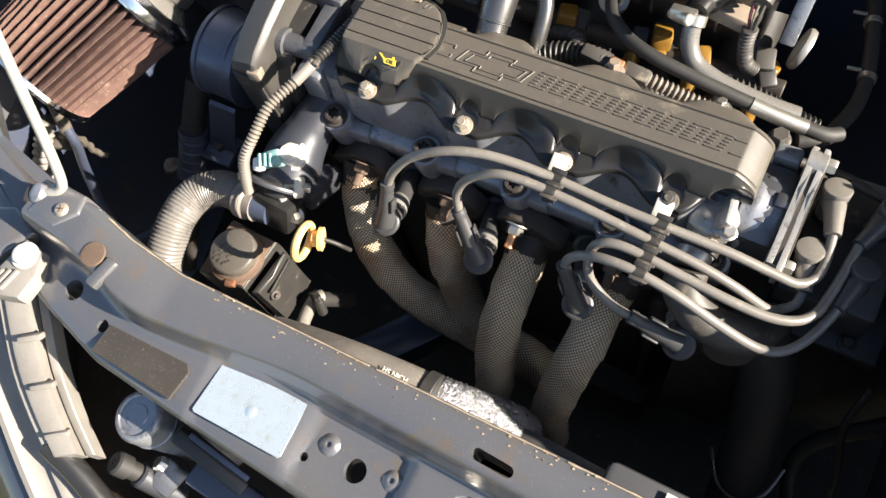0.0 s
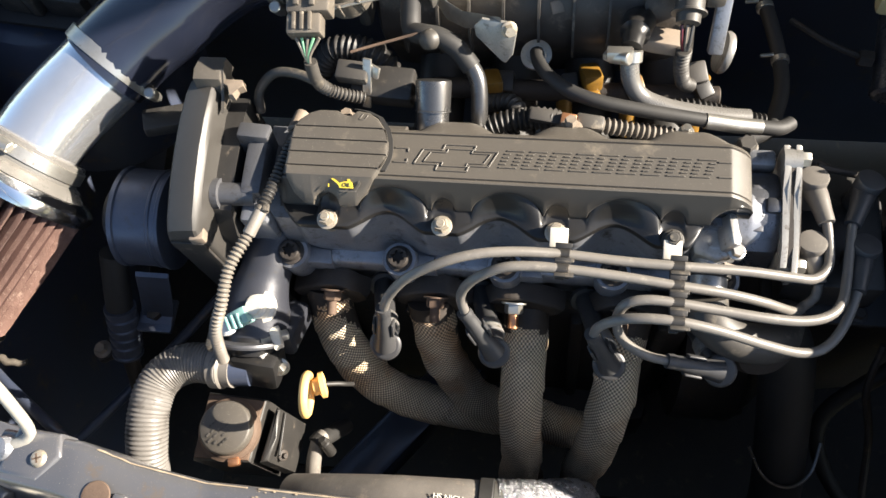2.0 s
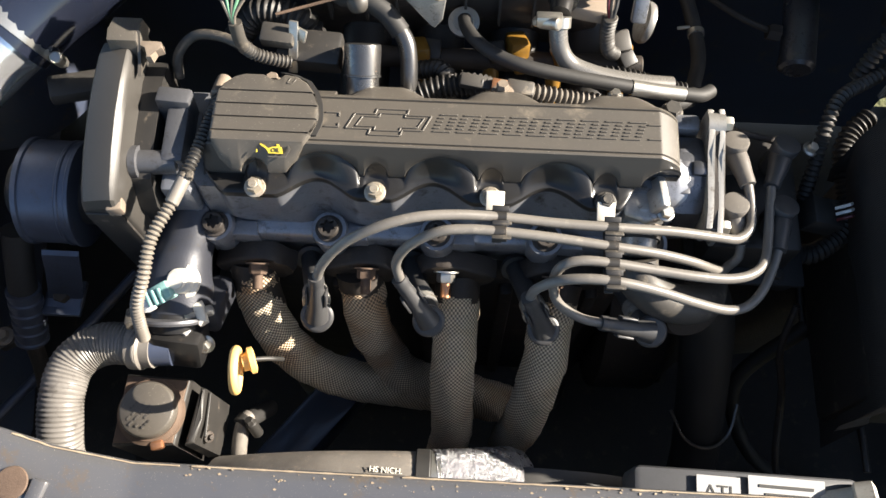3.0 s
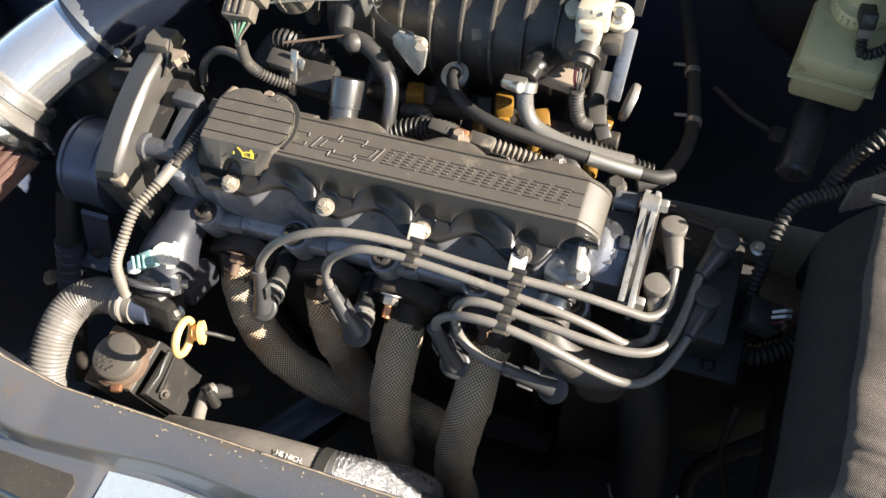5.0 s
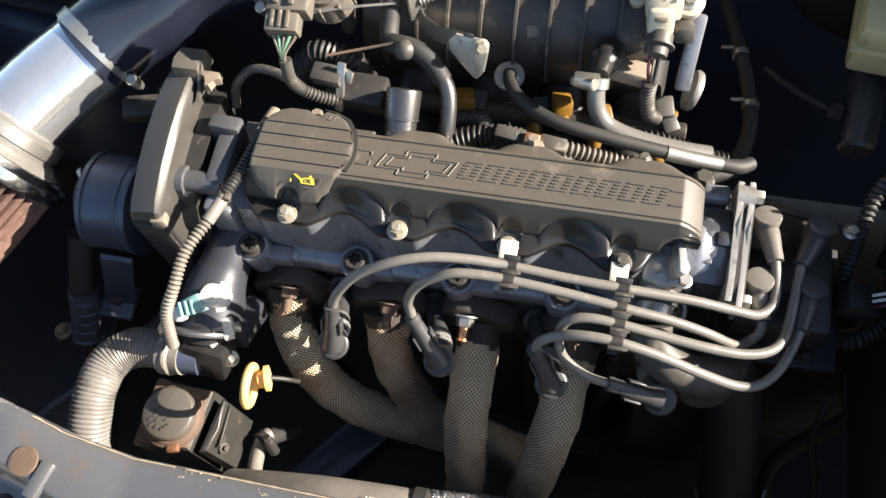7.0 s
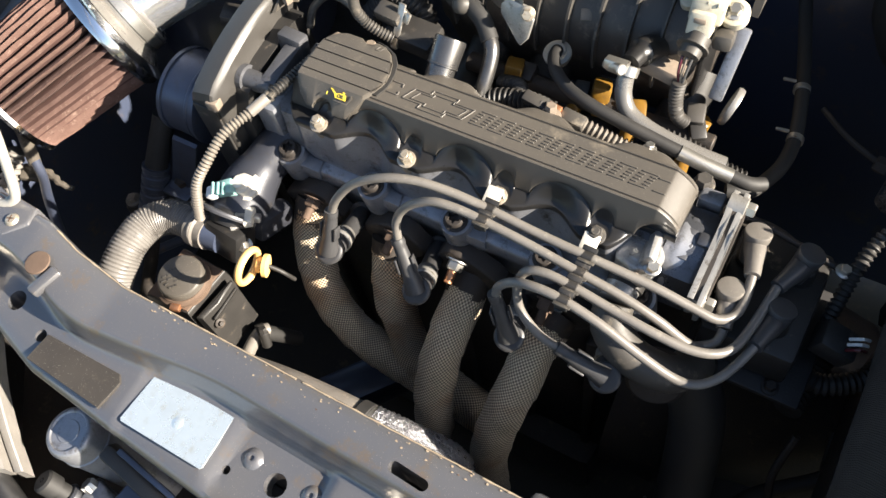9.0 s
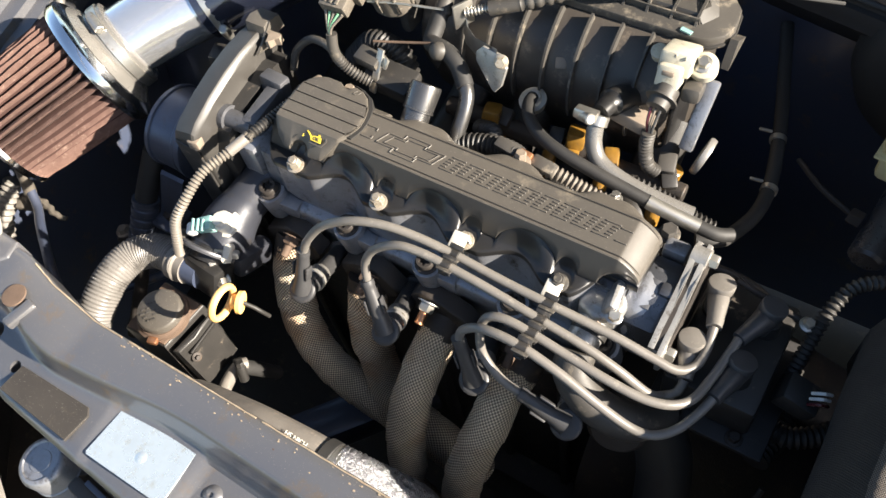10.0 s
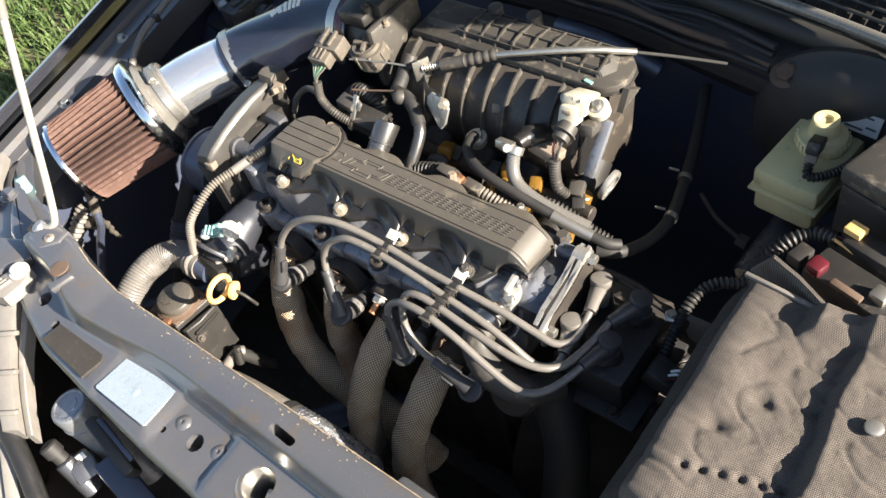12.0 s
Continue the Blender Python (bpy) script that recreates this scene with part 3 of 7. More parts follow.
for k in range(6):
    a = k * math.pi / 3 + 0.3
    part("bolt", hexbolt(B(), (0.37, 0.09 + 0.135 * math.cos(a), -0.33 + 0.135 * math.sin(a)), (1, 0, 0), 0.008, 0.008, 0.011), "iron", gear)

# ---- valve cover ----
cover = thing("valve_cover", (0.13, 0.04, 0.0), "black ribbed plastic valve cover with embossed bars", "valve cover")
ARCH = (0.050, 0.137, 0.2225, 0.310)
BUMP = (0.045, 0.131, 0.217, 0.303)
NUTS = (0.0, 0.089, 0.174, 0.258)


def dent(x, c, hw):
    return math.sqrt(max(0.0, 1 - ((x - c) / hw) ** 2))


def bell(x, c, hw, power=0.75):
    d = abs(x - c) / hw
    return (0.5 + 0.5 * math.cos(math.pi * d)) ** power if d < 1 else 0.0


def flange_edge(x):
    y = -0.0072 + 0.0150 * max(bell(x, c, 0.031) for c in BUMP[:3])
    return y + 0.022 * max(0.0, (-0.022 - x) / 0.02) ** 1.6 + 0.028 * min(1.0, max(0.0, (x - 0.268) / 0.016)) ** 1.5


bm = B()
rows, base = [], []
N = 340
for i in range(N + 1):
    x = -0.042 + 0.3545 * i / N
    s = max(0.0, (x - 0.2945) / 0.018)
    end = 2.1 * (0.40 * s + 0.60 * (1 - math.sqrt(max(0.0, 1 - s * s))))
    endl = 1 - math.sqrt(max(0, 1 - min(1, max(0, (-0.032 - x) / 0.0105)) ** 2))
    a = max(0.82 * dent(x, c, 0.0265) + 0.18 * bell(x, c, 0.033) for c in ARCH)
    nt = max(dent(x, c, 0.0088) for c in NUTS)
    yf = max(0.0100 + 0.0095 * a, 0.0100 + 0.0058 * nt)
    zf = 0.0258 - (0.0225 - yf) * 1.75
    yl = flange_edge(x)
    yr = 0.0815 - 0.0135 * max(bell(x, c, 0.034, 0.9) for c in ARCH)
    if x < 0.055:
        yr = 0.076 - 0.006 * max(0, (0.0 - x) / 0.04)
    dz = -0.010 * end - 0.016 * endl
    t = dz - (0.006 if x < 0.0 else 0.0)
    yi, zi, yo = yf + 0.0004, max(0.002, zf - 0.0030) + t * 0.6, yl + 0.0024
    slope = [(x, yi + (yo - yi) * u ** 0.8, zi * (1 - u) ** (1.7 + 10 * nt)) for u in (0.0, 0.08, 0.18, 0.3, 0.45, 0.62, 0.8, 1.0)]
    base.append([(x, 0.062, 0.012 + t)] + slope + [(x, yl + 0.0008, -0.0007), (x, yl, -0.0024), (x, yl + 0.0001, -0.0060), (x, 0.062, -0.006)])
    rows.append([(x, yr, -0.003), (x, yr - 0.0008, 0.012 + t), (x, yr - 0.003, 0.0165 + t), (x, yr - 0.0065, 0.0195 + t), (x, 0.0665, 0.0225 + t), (x, 0.0640, 0.0252 + t), (x, 0.0622, 0.026 + t), (x, 0.0615, 0.0245 + t), (x, 0.0603, 0.0245 + t), (x, 0.0596, 0.026 + t), (x, 0.0265, 0.026 + t), (x, 0.0258, 0.0245 + t), (x, 0.0246, 0.0245 + t), (x, 0.0239, 0.0262 + t), (x, 0.0226, 0.0258 + t), (x, max(yf, (0.0225 + yf) / 2), zf + (0.0258 - zf) * 0.5 + t), (x, yf + 0.0003, zf + 0.0004 + t * 0.6), (x, yf - 0.0001, zf - 0.0010 + t * 0.6), (x, yf, zf - 0.0026 + t * 0.6), (x, yf + 0.0012, zf - 0.0040 + t * 0.6)])
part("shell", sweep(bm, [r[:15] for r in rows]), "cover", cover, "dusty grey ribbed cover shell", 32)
# Flank kept apart from the top so its colour can hold the shade.
part("front_flank", sweep(B(), [r[14:] for r in rows]), "flank", cover, "scalloped front flank, less dusty and darkened for its shade", 32)
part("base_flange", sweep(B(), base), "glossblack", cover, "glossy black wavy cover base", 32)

# oil filler cap: a round lid with four grooves and a sloping front
BACK = [(-0.031, 0.050), (-0.029, 0.064), (-0.026, 0.069), (-0.019, 0.075), (-0.012, 0.0775), (0.002, 0.0775), (0.009, 0.0735), (0.014, 0.0735), (0.018, 0.078), (0.027, 0.0765), (0.035, 0.0715), (0.042, 0.062), (0.0452, 0.053), (0.0465, 0.044)]
FORE = [(-0.031, 0.026), (-0.029, 0.019), (-0.024, 0.0115), (-0.016, 0.0062), (-0.010, 0.0055), (0.018, 0.0055), (0.024, 0.0062), (0.031, 0.0125), (0.038, 0.021), (0.043, 0.030), (0.0455, 0.037), (0.0465, 0.042)]


bm = B()
rows, ring = [], []
N = 110
for i in range(N + 1):
    x = -0.031 + 0.0775 * (0.5 - 0.5 * math.cos(math.pi * i / N))
    yb, ya = along(BACK, x), along(FORE, x)
    notch = dent(x, 0.001, 0.0098)
    ya += 0.0078 * notch
    side = min(1.0, (0.0468 - x) / 0.004, (x + 0.0313) / 0.003)
    sz = -0.0012 * (1 - max(0, side)) ** 2
    line = [(yb, 0.010), (yb, 0.0285 + sz), (yb - 0.001, 0.0298 + sz), (yb - 0.0025, 0.0302 + sz)]
    for g in (0.0624, 0.0514, 0.0404, 0.0289):
        line += [(g + 0.0007, 0.0302 + sz), (g + 0.0004, 0.0288), (g - 0.0004, 0.0288), (g - 0.0007, 0.0302 + sz)]
    yt = max(0.0225, ya + 0.0025)
    line += [(yt + 0.001, 0.0302 + sz), (yt - 0.001, 0.0298 + sz), (yt * 0.45 + ya * 0.55, 0.0299 + sz - (yt - ya) * 0.52), (ya + 0.0006, 0.0296 + sz - (yt - ya) * 1.02), (ya, 0.0290 + sz - (yt - ya) * 1.12), (ya + 0.0012, 0.0275 + sz - (yt - ya) * 1.12), (ya + 0.004, 0.010)]
    rows.append([(x, min(max(y, ya), yb), z) for y, z in line])
lid = part("oil_cap", sweep(bm, rows), "cover", cover, "round ribbed oil filler cap with yellow oil symbol", 32)
# Black strip instead of an open groove round the cap; it paints the gap's shade.
seal = [(x * 1.0 + (0.0030 if x > 0.03 else 0.0), y + 0.0022) for x, y in BACK[8:]] + [(x + 0.0030, y - 0.0014) for x, y in FORE[::-1][:3]]
inner = [(x - 0.004, y) for x, y in seal]
part("cap_gap_strip", prism(B(), seal + inner[::-1], 0.012, 0.0276), "rubber", lid, "raised black strip standing in for the cap's shadowed gap")
can = [(-0.012, 0.0040), (-0.0112, 0.0046), (-0.0085, 0.0036), (-0.0045, 0.0008), (-0.001, 0.0022), (0.0028, 0.0026), (0.0022, 0.0045), (0.0045, 0.0045), (0.0050, 0.0026), (0.0068, 0.0018), (0.0080, -0.0034), (-0.0040, -0.0034), (-0.0062, 0.0002)]
ON = pose(0.0165, 0.0165, 0.0263, 27, 0, 0)
part("oil_can_symbol", prism(B(), [(0.86 * x, 0.86 * y) for x, y in can], -0.0002, 0.0003, ON), "oilyellow", lid)
part("oil_drop", prism(B(), [(-0.0124, -0.0026), (-0.0119, -0.0026), (-0.0118, -0.0012), (-0.0122, 0.0002), (-0.0126, -0.0012)], -0.0002, 0.0004, ON), "oilyellow", lid)
letters("oil_word", "OIL", 0.0042, ON @ pose(0.0016, -0.0006, 0.0005), "ink", lid)
part("symbol_edge", prism(B(), [(-0.004, -0.0056), (0.009, -0.0056), (0.0125, 0.0005), (0.0108, 0.0030), (0.0100, 0.0024), (0.0112, 0.0004), (0.0084, -0.0047), (-0.004, -0.0047)], -0.0002, 0.0004, ON), "cover", lid)
for x0, y0, x1, y1 in ((0.023, 0.0745, 0.0205, 0.0695), (0.0205, 0.0695, 0.0245, 0.0695), (0.0245, 0.0695, 0.0270, 0.0735)):
    part("moulded_mark", box(B(), ((x0 + x1) / 2, (y0 + y1) / 2, 0.0302), (0.001, math.hypot(x1 - x0, y1 - y0), 0.001), (0, 0, math.degrees(math.atan2(y1 - y0, x1 - x0)) - 90), 0.0002, 1), "cover", lid)

# embossed emblem outline, letter-like bars and end ticks
Z0, Z1 = 0.0252, 0.0269


def bar(x0, y0, x1, y1, w=0.0012):
    d = Vector((x1 - x0, y1 - y0, 0)).normalized()
    n = Vector((-d.y, d.x, 0)) * w / 2
    return prism(B(), [(x0 - n.x, y0 - n.y), (x1 - n.x, y1 - n.y), (x1 + n.x, y1 + n.y), (x0 + n.x, y0 + n.y)], Z0, Z1, None, bev=0.00025, seg=1)


EMB = [(0.0665, 0.0365), (0.0845, 0.0365), (0.0832, 0.0318), (0.1065, 0.0318), (0.1078, 0.0365), (0.1225, 0.0365), (0.1285, 0.0490), (0.1105, 0.0490), (0.1118, 0.0535), (0.0885, 0.0535), (0.0872, 0.0490), (0.0725, 0.0490)]
for p, q in zip(EMB, EMB[1:] + EMB[:1]):
    part("emblem_bar", bar(*p, *q), "cover", cover)
IN = [(0.0985 + (x - 0.0975) * 0.8, 0.0427 + (y - 0.0427) * 0.66) for x, y in EMB]
for p, q in zip(IN, IN[1:] + IN[:1]):
    part("emblem_bar", bar(*p, *q, 0.0009), "cover", cover)
for k in range(9):
    x = 0.1300 + 0.0171 * k
    for j, y in enumerate((0.0366, 0.0394, 0.0422, 0.0450, 0.0478, 0.0506)):
        s = x + 0.36 * (y - 0.0366)
        if j in (0, 5):
            part("letter_bar", bar(s, y, s + 0.0125, y, 0.0011), "cover", cover)
        else:
            part("letter_bar", bar(s - 0.0006, y, s + 0.0036, y, 0.0011), "cover", cover)
            part("letter_bar", bar(s + 0.0088, y, s + 0.0130, y, 0.0011), "cover", cover)
for x0, x1 in ((0.051, 0.061), (0.2855, 0.2945)):
    for y in (0.0372, 0.0490):
        part("tick_bar", bar(x0, y, x1, y), "cover", cover)
part("tick_bar", bar(0.061, 0.0372, 0.061, 0.0405), "cover", cover)
part("tick_bar", bar(0.061, 0.0458, 0.061, 0.0490), "cover", cover)

for i, x in enumerate(NUTS):
    bm = lathe(B(), (x, 0.0, -0.012), (0, -0.16, 1), [(0, 0.0066), (0.012, 0.0066), (0.0125, 0.0080), (0.0138, 0.0080), (0.0142, 0.0072)], 20)
    hexbolt(bm, (x, -0.0022, 0.0018), (0, -0.16, 1), 0.0060, 0.0075)
    lathe(bm, (x, -0.0033, 0.0092), (0, -0.16, 1), [(0, 0.0036), (0.0012, 0.0030)], 12)
    part("cover_nut", bm, "agedzinc" if i < 3 else "dusty", cover, "zinc plated cover nut on a sleeve")
for x, y in ((0.006, 0.079), (0.180, 0.0805), (0.265, 0.0815)):
    bm = hexbolt(B(), (x, y, 0.010), (0, 0.2, 1), 0.005 if x < 0.2 else 0.004, 0.010 if x < 0.2 else 0.005, 0.009 if x < 0.2 else 0.006)
    part("rear_bolt", bm, "brownplastic" if x < 0.2 else "steel", cover)
bm = lathe(B(), (0.073, 0.076, 0.003), (0.0, 0.80, 0.60), [(0, 0.0125), (0.016, 0.0125), (0.0165, 0.0142), (0.0175, 0.0142), (0.018, 0.0135), (0.038, 0.0142), (0.0405, 0.0138), (0.041, 0.0125), (0.0405, 0.0)], 32)
part("breather_cap", bm, "gunmetal", cover, "bare metal breather cap")

# ---- cylinder head ----
head = thing("cylinder_head", (0.12, 0.02, -0.1), "cast aluminium cylinder head with dirty pockets", "cylinder head")
BOLTS = (-0.042, 0.049, 0.1345, 0.2195, 0.301)
bm = B()
rows = []
N = 240
for i in range(N + 1):
    x = -0.062 + 0.366 * i / N
    bo = max(bell(x, c, 0.024, 0.6) for c in BOLTS)
    pad = max(bell(x, c, 0.017, 0.4) for c in (-0.022, 0.065, 0.151, 0.237))
    left = 0.02 * max(0, (-0.045 - x) / 0.017)
    yl = min(flange_edge(max(x, -0.03)), 0.012) + left
    port = max(bell(x, c, 0.036, 0.5) for c in (-0.004, 0.082, 0.161, 0.249))
    rows.append([(x, 0.082, -0.008), (x, 0.09, -0.05), (x, 0.09, -0.13), (x, -0.004, -0.13), (x, -0.006, -0.088), (x, -0.011 + left, -0.083), (x, -0.0125 - 0.002 * pad + left, -0.080), (x, -0.0130 - 0.003 * pad + left, -0.066), (x, -0.0115 - 0.003 * pad + left, -0.0635 + 0.004 * pad), (x, -0.0075 + left, -0.0620 + 0.004 * pad), (x, -0.0030 + 0.004 * bo + left, -0.0605), (x, yl * 0.55 - 0.0015 + left * 0.4, -0.050), (x, yl * 0.8 - 0.0005, -0.034), (x, yl + 0.0015, -0.018), (x, yl + 0.0025, -0.0062)])
part("casting", sweep(bm, rows), "alloy", head, sharp=45)
for x in BOLTS:
    ax = Vector((0, -0.18, 1)).normalized()
    bm = lathe(B(), (x, -0.0055, -0.083), ax, [(0, 0.0150), (0.030, 0.0145), (0.0325, 0.0135), (0.0328, 0.0)], 30)
    boss = part("bolt_boss", bm, "alloy", head)
    d, u, v = frame_of(ax)
    c = Vector((x, -0.0055, -0.083)) + d * 0.0322
    bm = lathe(B(), c, ax, [(0, 0.0108), (0.002, 0.0108), (0.0026, 0.0086), (0.0080, 0.0084), (0.0090, 0.0076)], 24)
    bmesh.ops.delete(bm, geom=[f for f in bm.faces if len(f.verts) > 4][-1:], context="FACES_ONLY")
    rim = [e for e in bm.edges if e.is_boundary]
    rv = sorted({w for e in rim for w in e.verts}, key=lambda w: math.atan2((w.co - c).dot(v), (w.co - c).dot(u)))
    star, foot = [], []
    for k, w in enumerate(rv):
        an = math.atan2((w.co - c).dot(v), (w.co - c).dot(u))
        r = 0.0050 + 0.0012 * math.cos(6 * an)
        star.append(bm.verts.new(c + d * 0.0090 + (u * math.cos(an) + v * math.sin(an)) * r))
        foot.append(bm.verts.new(c + d * 0.0040 + (u * math.cos(an) + v * math.sin(an)) * r))
    for k in range(len(rv)):
        j = (k + 1) % len(rv)
        bm.faces.new((rv[k], rv[j], star[j], star[k]))
        bm.faces.new((star[k], star[j], foot[j], foot[k]))
    bm.faces.new(foot)
    part("head_bolt", bm, "iron", boss, "dark socket-headed cylinder head bolt")
for x in (-0.020, 0.067, 0.153, 0.238):
    bm = prism(B(), [(x - 0.013, -0.017), (x + 0.012, -0.017), (x + 0.009, -0.004), (x - 0.010, -0.004)], -0.070, -0.0575, None, 0.002)
    part("cast_pad", bm, "alloy", head)

# ---- exhaust header with wrapped runners ----
header = thing("exhaust_header", (0.12, -0.06, -0.1), "exhaust header wrapped in brown-grey woven heat tape", "exhaust header")
RUN = [
    [(-0.0215, -0.0200, -0.1020), (-0.0205, -0.0350, -0.1180), (-0.0142, -0.0560, -0.1505), (0.0040, -0.0763, -0.1893), (0.0380, -0.0881, -0.2258), (0.0903, -0.0902, -0.2554), (0.1530, -0.0898, -0.2852), (0.2, -0.088, -0.33)],
    [(0.0680, -0.0250, -0.1050), (0.0720, -0.0420, -0.1300), (0.0749, -0.0564, -0.1672), (0.0853, -0.0659, -0.2094), (0.1076, -0.0821, -0.2448), (0.1592, -0.0880, -0.2704), (0.205, -0.088, -0.32)],
    [(0.1515, -0.0230, -0.1150), (0.1522, -0.0552, -0.1300), (0.1511, -0.0880, -0.1538), (0.1510, -0.1165, -0.1983), (0.1520, -0.1305, -0.2511), (0.1465, -0.1410, -0.3097), (0.1530, -0.1350, -0.3857)],
    [(0.2380, -0.0250, -0.1120), (0.2320, -0.0550, -0.1250), (0.2291, -0.0855, -0.1479), (0.2215, -0.1128, -0.1871), (0.2155, -0.1269, -0.2338), (0.2094, -0.1307, -0.2906), (0.2088, -0.1336, -0.3893)],
]
for i, pts in enumerate(RUN):
    sp = 0.030 + 0.004 * i
    bm = B()
    a, b = Vector(pts[0]), Vector(pts[1])
    tube(bm, [a.lerp(b, 0.45)] + pts[1:], 0.02, 40, 0.0022, rad=lambda v, a, s, sp=sp, i=i: 0.0184 + 0.0013 * ((v / sp + a / (2 * math.pi)) % 1.0) + 0.0011 * noise.noise(Vector((v * 40, math.cos(a) * 2, math.sin(a) * 2 + i * 7))))
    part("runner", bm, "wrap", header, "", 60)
for i, (x, nx) in enumerate(((-0.0175, -0.012), (0.0725, 0.077), (0.1500, 0.1425), (0.2370, 0.231))):
    XZ = Matrix(((1, 0, 0, 0), (0, 0, -1, 0), (0, 1, 0, 0), (0, 0, 0, 1)))
    fl = [(x - 0.034, -0.100), (x - 0.030, -0.108), (x - 0.02, -0.122), (x + 0.02, -0.122), (x + 0.030, -0.108), (x + 0.034, -0.100), (x + 0.026, -0.0905), (nx + 0.015, -0.0810), (nx + 0.007, -0.0765), (nx - 0.007, -0.0765), (nx - 0.015, -0.0810), (x - 0.030, -0.0935)]
    fp = part("flange", prism(B(), fl, 0.013, 0.030, XZ, bev=0.003), "iron", header, "dark steel port flange")
    bm = B()
    tube(bm, [Vector(p) for p in RUN[i][:3]], 0.019, 28, 0.004, rad=lambda v, a, s: 0.0192)
    bmesh.ops.delete(bm, geom=[w for w in bm.verts if w.co.y < -0.05], context="VERTS")
    part("neck", bm, "iron", fp)
    ax = Vector((0, -0.93, -0.36)).normalized()
    at = Vector((nx, -0.030, -0.0850))
    part("flange_nut", hexbolt(B(), at, ax, 0.0078, 0.008, 0.0105), "steel" if i == 2 else "rust", fp)
    part("stud", cyl(B(), at + ax * 0.006, at + ax * 0.022, 0.0043, n=14, bev=0.0008), "copper" if i == 2 else "rust", fp)

# ---- ignition: coil pack, leads, clips ----
CO = [(0.364, 0.066, -0.020), (0.406, 0.067, -0.024), (0.362, 0.015, -0.026), (0.402, 0.017, -0.030)]
coil = thing("ignition_coil", (0.385, 0.04, -0.08), "black ignition coil pack on a bracket", "ignition coil")
part("body", box(B(), (0.388, 0.045, -0.085), (0.075, 0.105, 0.045), bev=0.005), "plastic", coil)
part("bracket", box(B(), (0.393, 0.036, -0.112), (0.100, 0.112, 0.006), bev=0.002), "deepbay", coil)
for x, y, z in CO:
    part("tower", cyl(B(), (x, y, -0.07), (x, y, -0.045), 0.011, 0.0095, 20, 0.001), "plastic", coil)
part("bolt", hexbolt(B(), (0.432, 0.075, -0.046), (0.2, 0, 1), 0.0045, 0.005, 0.0065), "steel", coil)
part("bolt", hexbolt(B(), (0.418, -0.012, -0.108), (0, 0, 1), 0.005, 0.005, 0.007), "iron", coil)
part("stay", cyl(B(), (0.372, 0.085, -0.04), (0.432, 0.078, -0.05), 0.0028, n=12), "iron", coil)
part("plug_socket", box(B(), (0.447, 0.03, -0.075), (0.03, 0.025, 0.022), (0, 20, 0), 0.003), "plastic", coil)
for k, c in enumerate(("label", "label", "red")):
    bm = B()
    tube(bm, [(0.455, 0.032 - 0.005 * k, -0.064), (0.463, 0.032 - 0.005 * k, -0.056), (0.468, 0.036 - 0.005 * k, -0.062)], 0.0014, 8, 0.003)
    part("wire", bm, c, coil)

LEADS = [
    # coil end, its boot's tail, path, plug boot start and end, plug tube foot
    (0, (0.3725, 0.030, -0.026), [(0.3745, 0.012, -0.029), (0.3725, -0.004, -0.030), (0.362, -0.0145, -0.027), (0.345, -0.017, -0.020), (0.31, -0.0195, -0.007), (0.262, -0.024, 0.006), (0.22, -0.0255, 0.013), (0.182, -0.026, 0.020), (0.15, -0.030, 0.030), (0.122, -0.036, 0.036), (0.096, -0.044, 0.034), (0.072, -0.052, 0.021), (0.056, -0.060, 0.000)], (0.0495, -0.066, -0.018), (0.046, -0.0815, -0.058), (0.030, -0.022, -0.072)),
    (2, (0.3690, -0.012, -0.042), [(0.3680, -0.021, -0.048), (0.360, -0.028, -0.050), (0.350, -0.036, -0.040), (0.325, -0.0375, -0.020), (0.295, -0.0375, -0.006), (0.262, -0.038, 0.004), (0.22, -0.037, 0.013), (0.182, -0.037, 0.020), (0.158, -0.038, 0.024), (0.138, -0.041, 0.024), (0.118, -0.047, 0.012), (0.108, -0.053, -0.008)], (0.111, -0.061, -0.028), (0.1315, -0.0785, -0.066), (0.113, -0.022, -0.074)),
    (1, (0.392, 0.032, -0.031), [(0.389, 0.010, -0.032), (0.386, -0.010, -0.031), (0.381, -0.030, -0.028), (0.370, -0.043, -0.023), (0.352, -0.050, -0.018), (0.325, -0.0525, -0.010), (0.292, -0.0520, -0.002), (0.262, -0.0515, 0.006), (0.240, -0.052, 0.010), (0.226, -0.055, 0.006), (0.2215, -0.0615, -0.010), (0.227, -0.070, -0.030), (0.245, -0.076, -0.046)], (0.2655, -0.0775, -0.054), (0.303, -0.078, -0.068), (0.288, -0.024, -0.078)),
    (3, (0.3935, -0.020, -0.034), [(0.388, -0.036, -0.036), (0.380, -0.052, -0.038), (0.368, -0.064, -0.038), (0.352, -0.0685, -0.035), (0.325, -0.069, -0.020), (0.292, -0.067, -0.002), (0.262, -0.0655, 0.008), (0.240, -0.0655, 0.010), (0.222, -0.066, 0.004), (0.209, -0.068, -0.010)], (0.206, -0.0705, -0.026), (0.2205, -0.0805, -0.068), (0.196, -0.024, -0.074)),
]
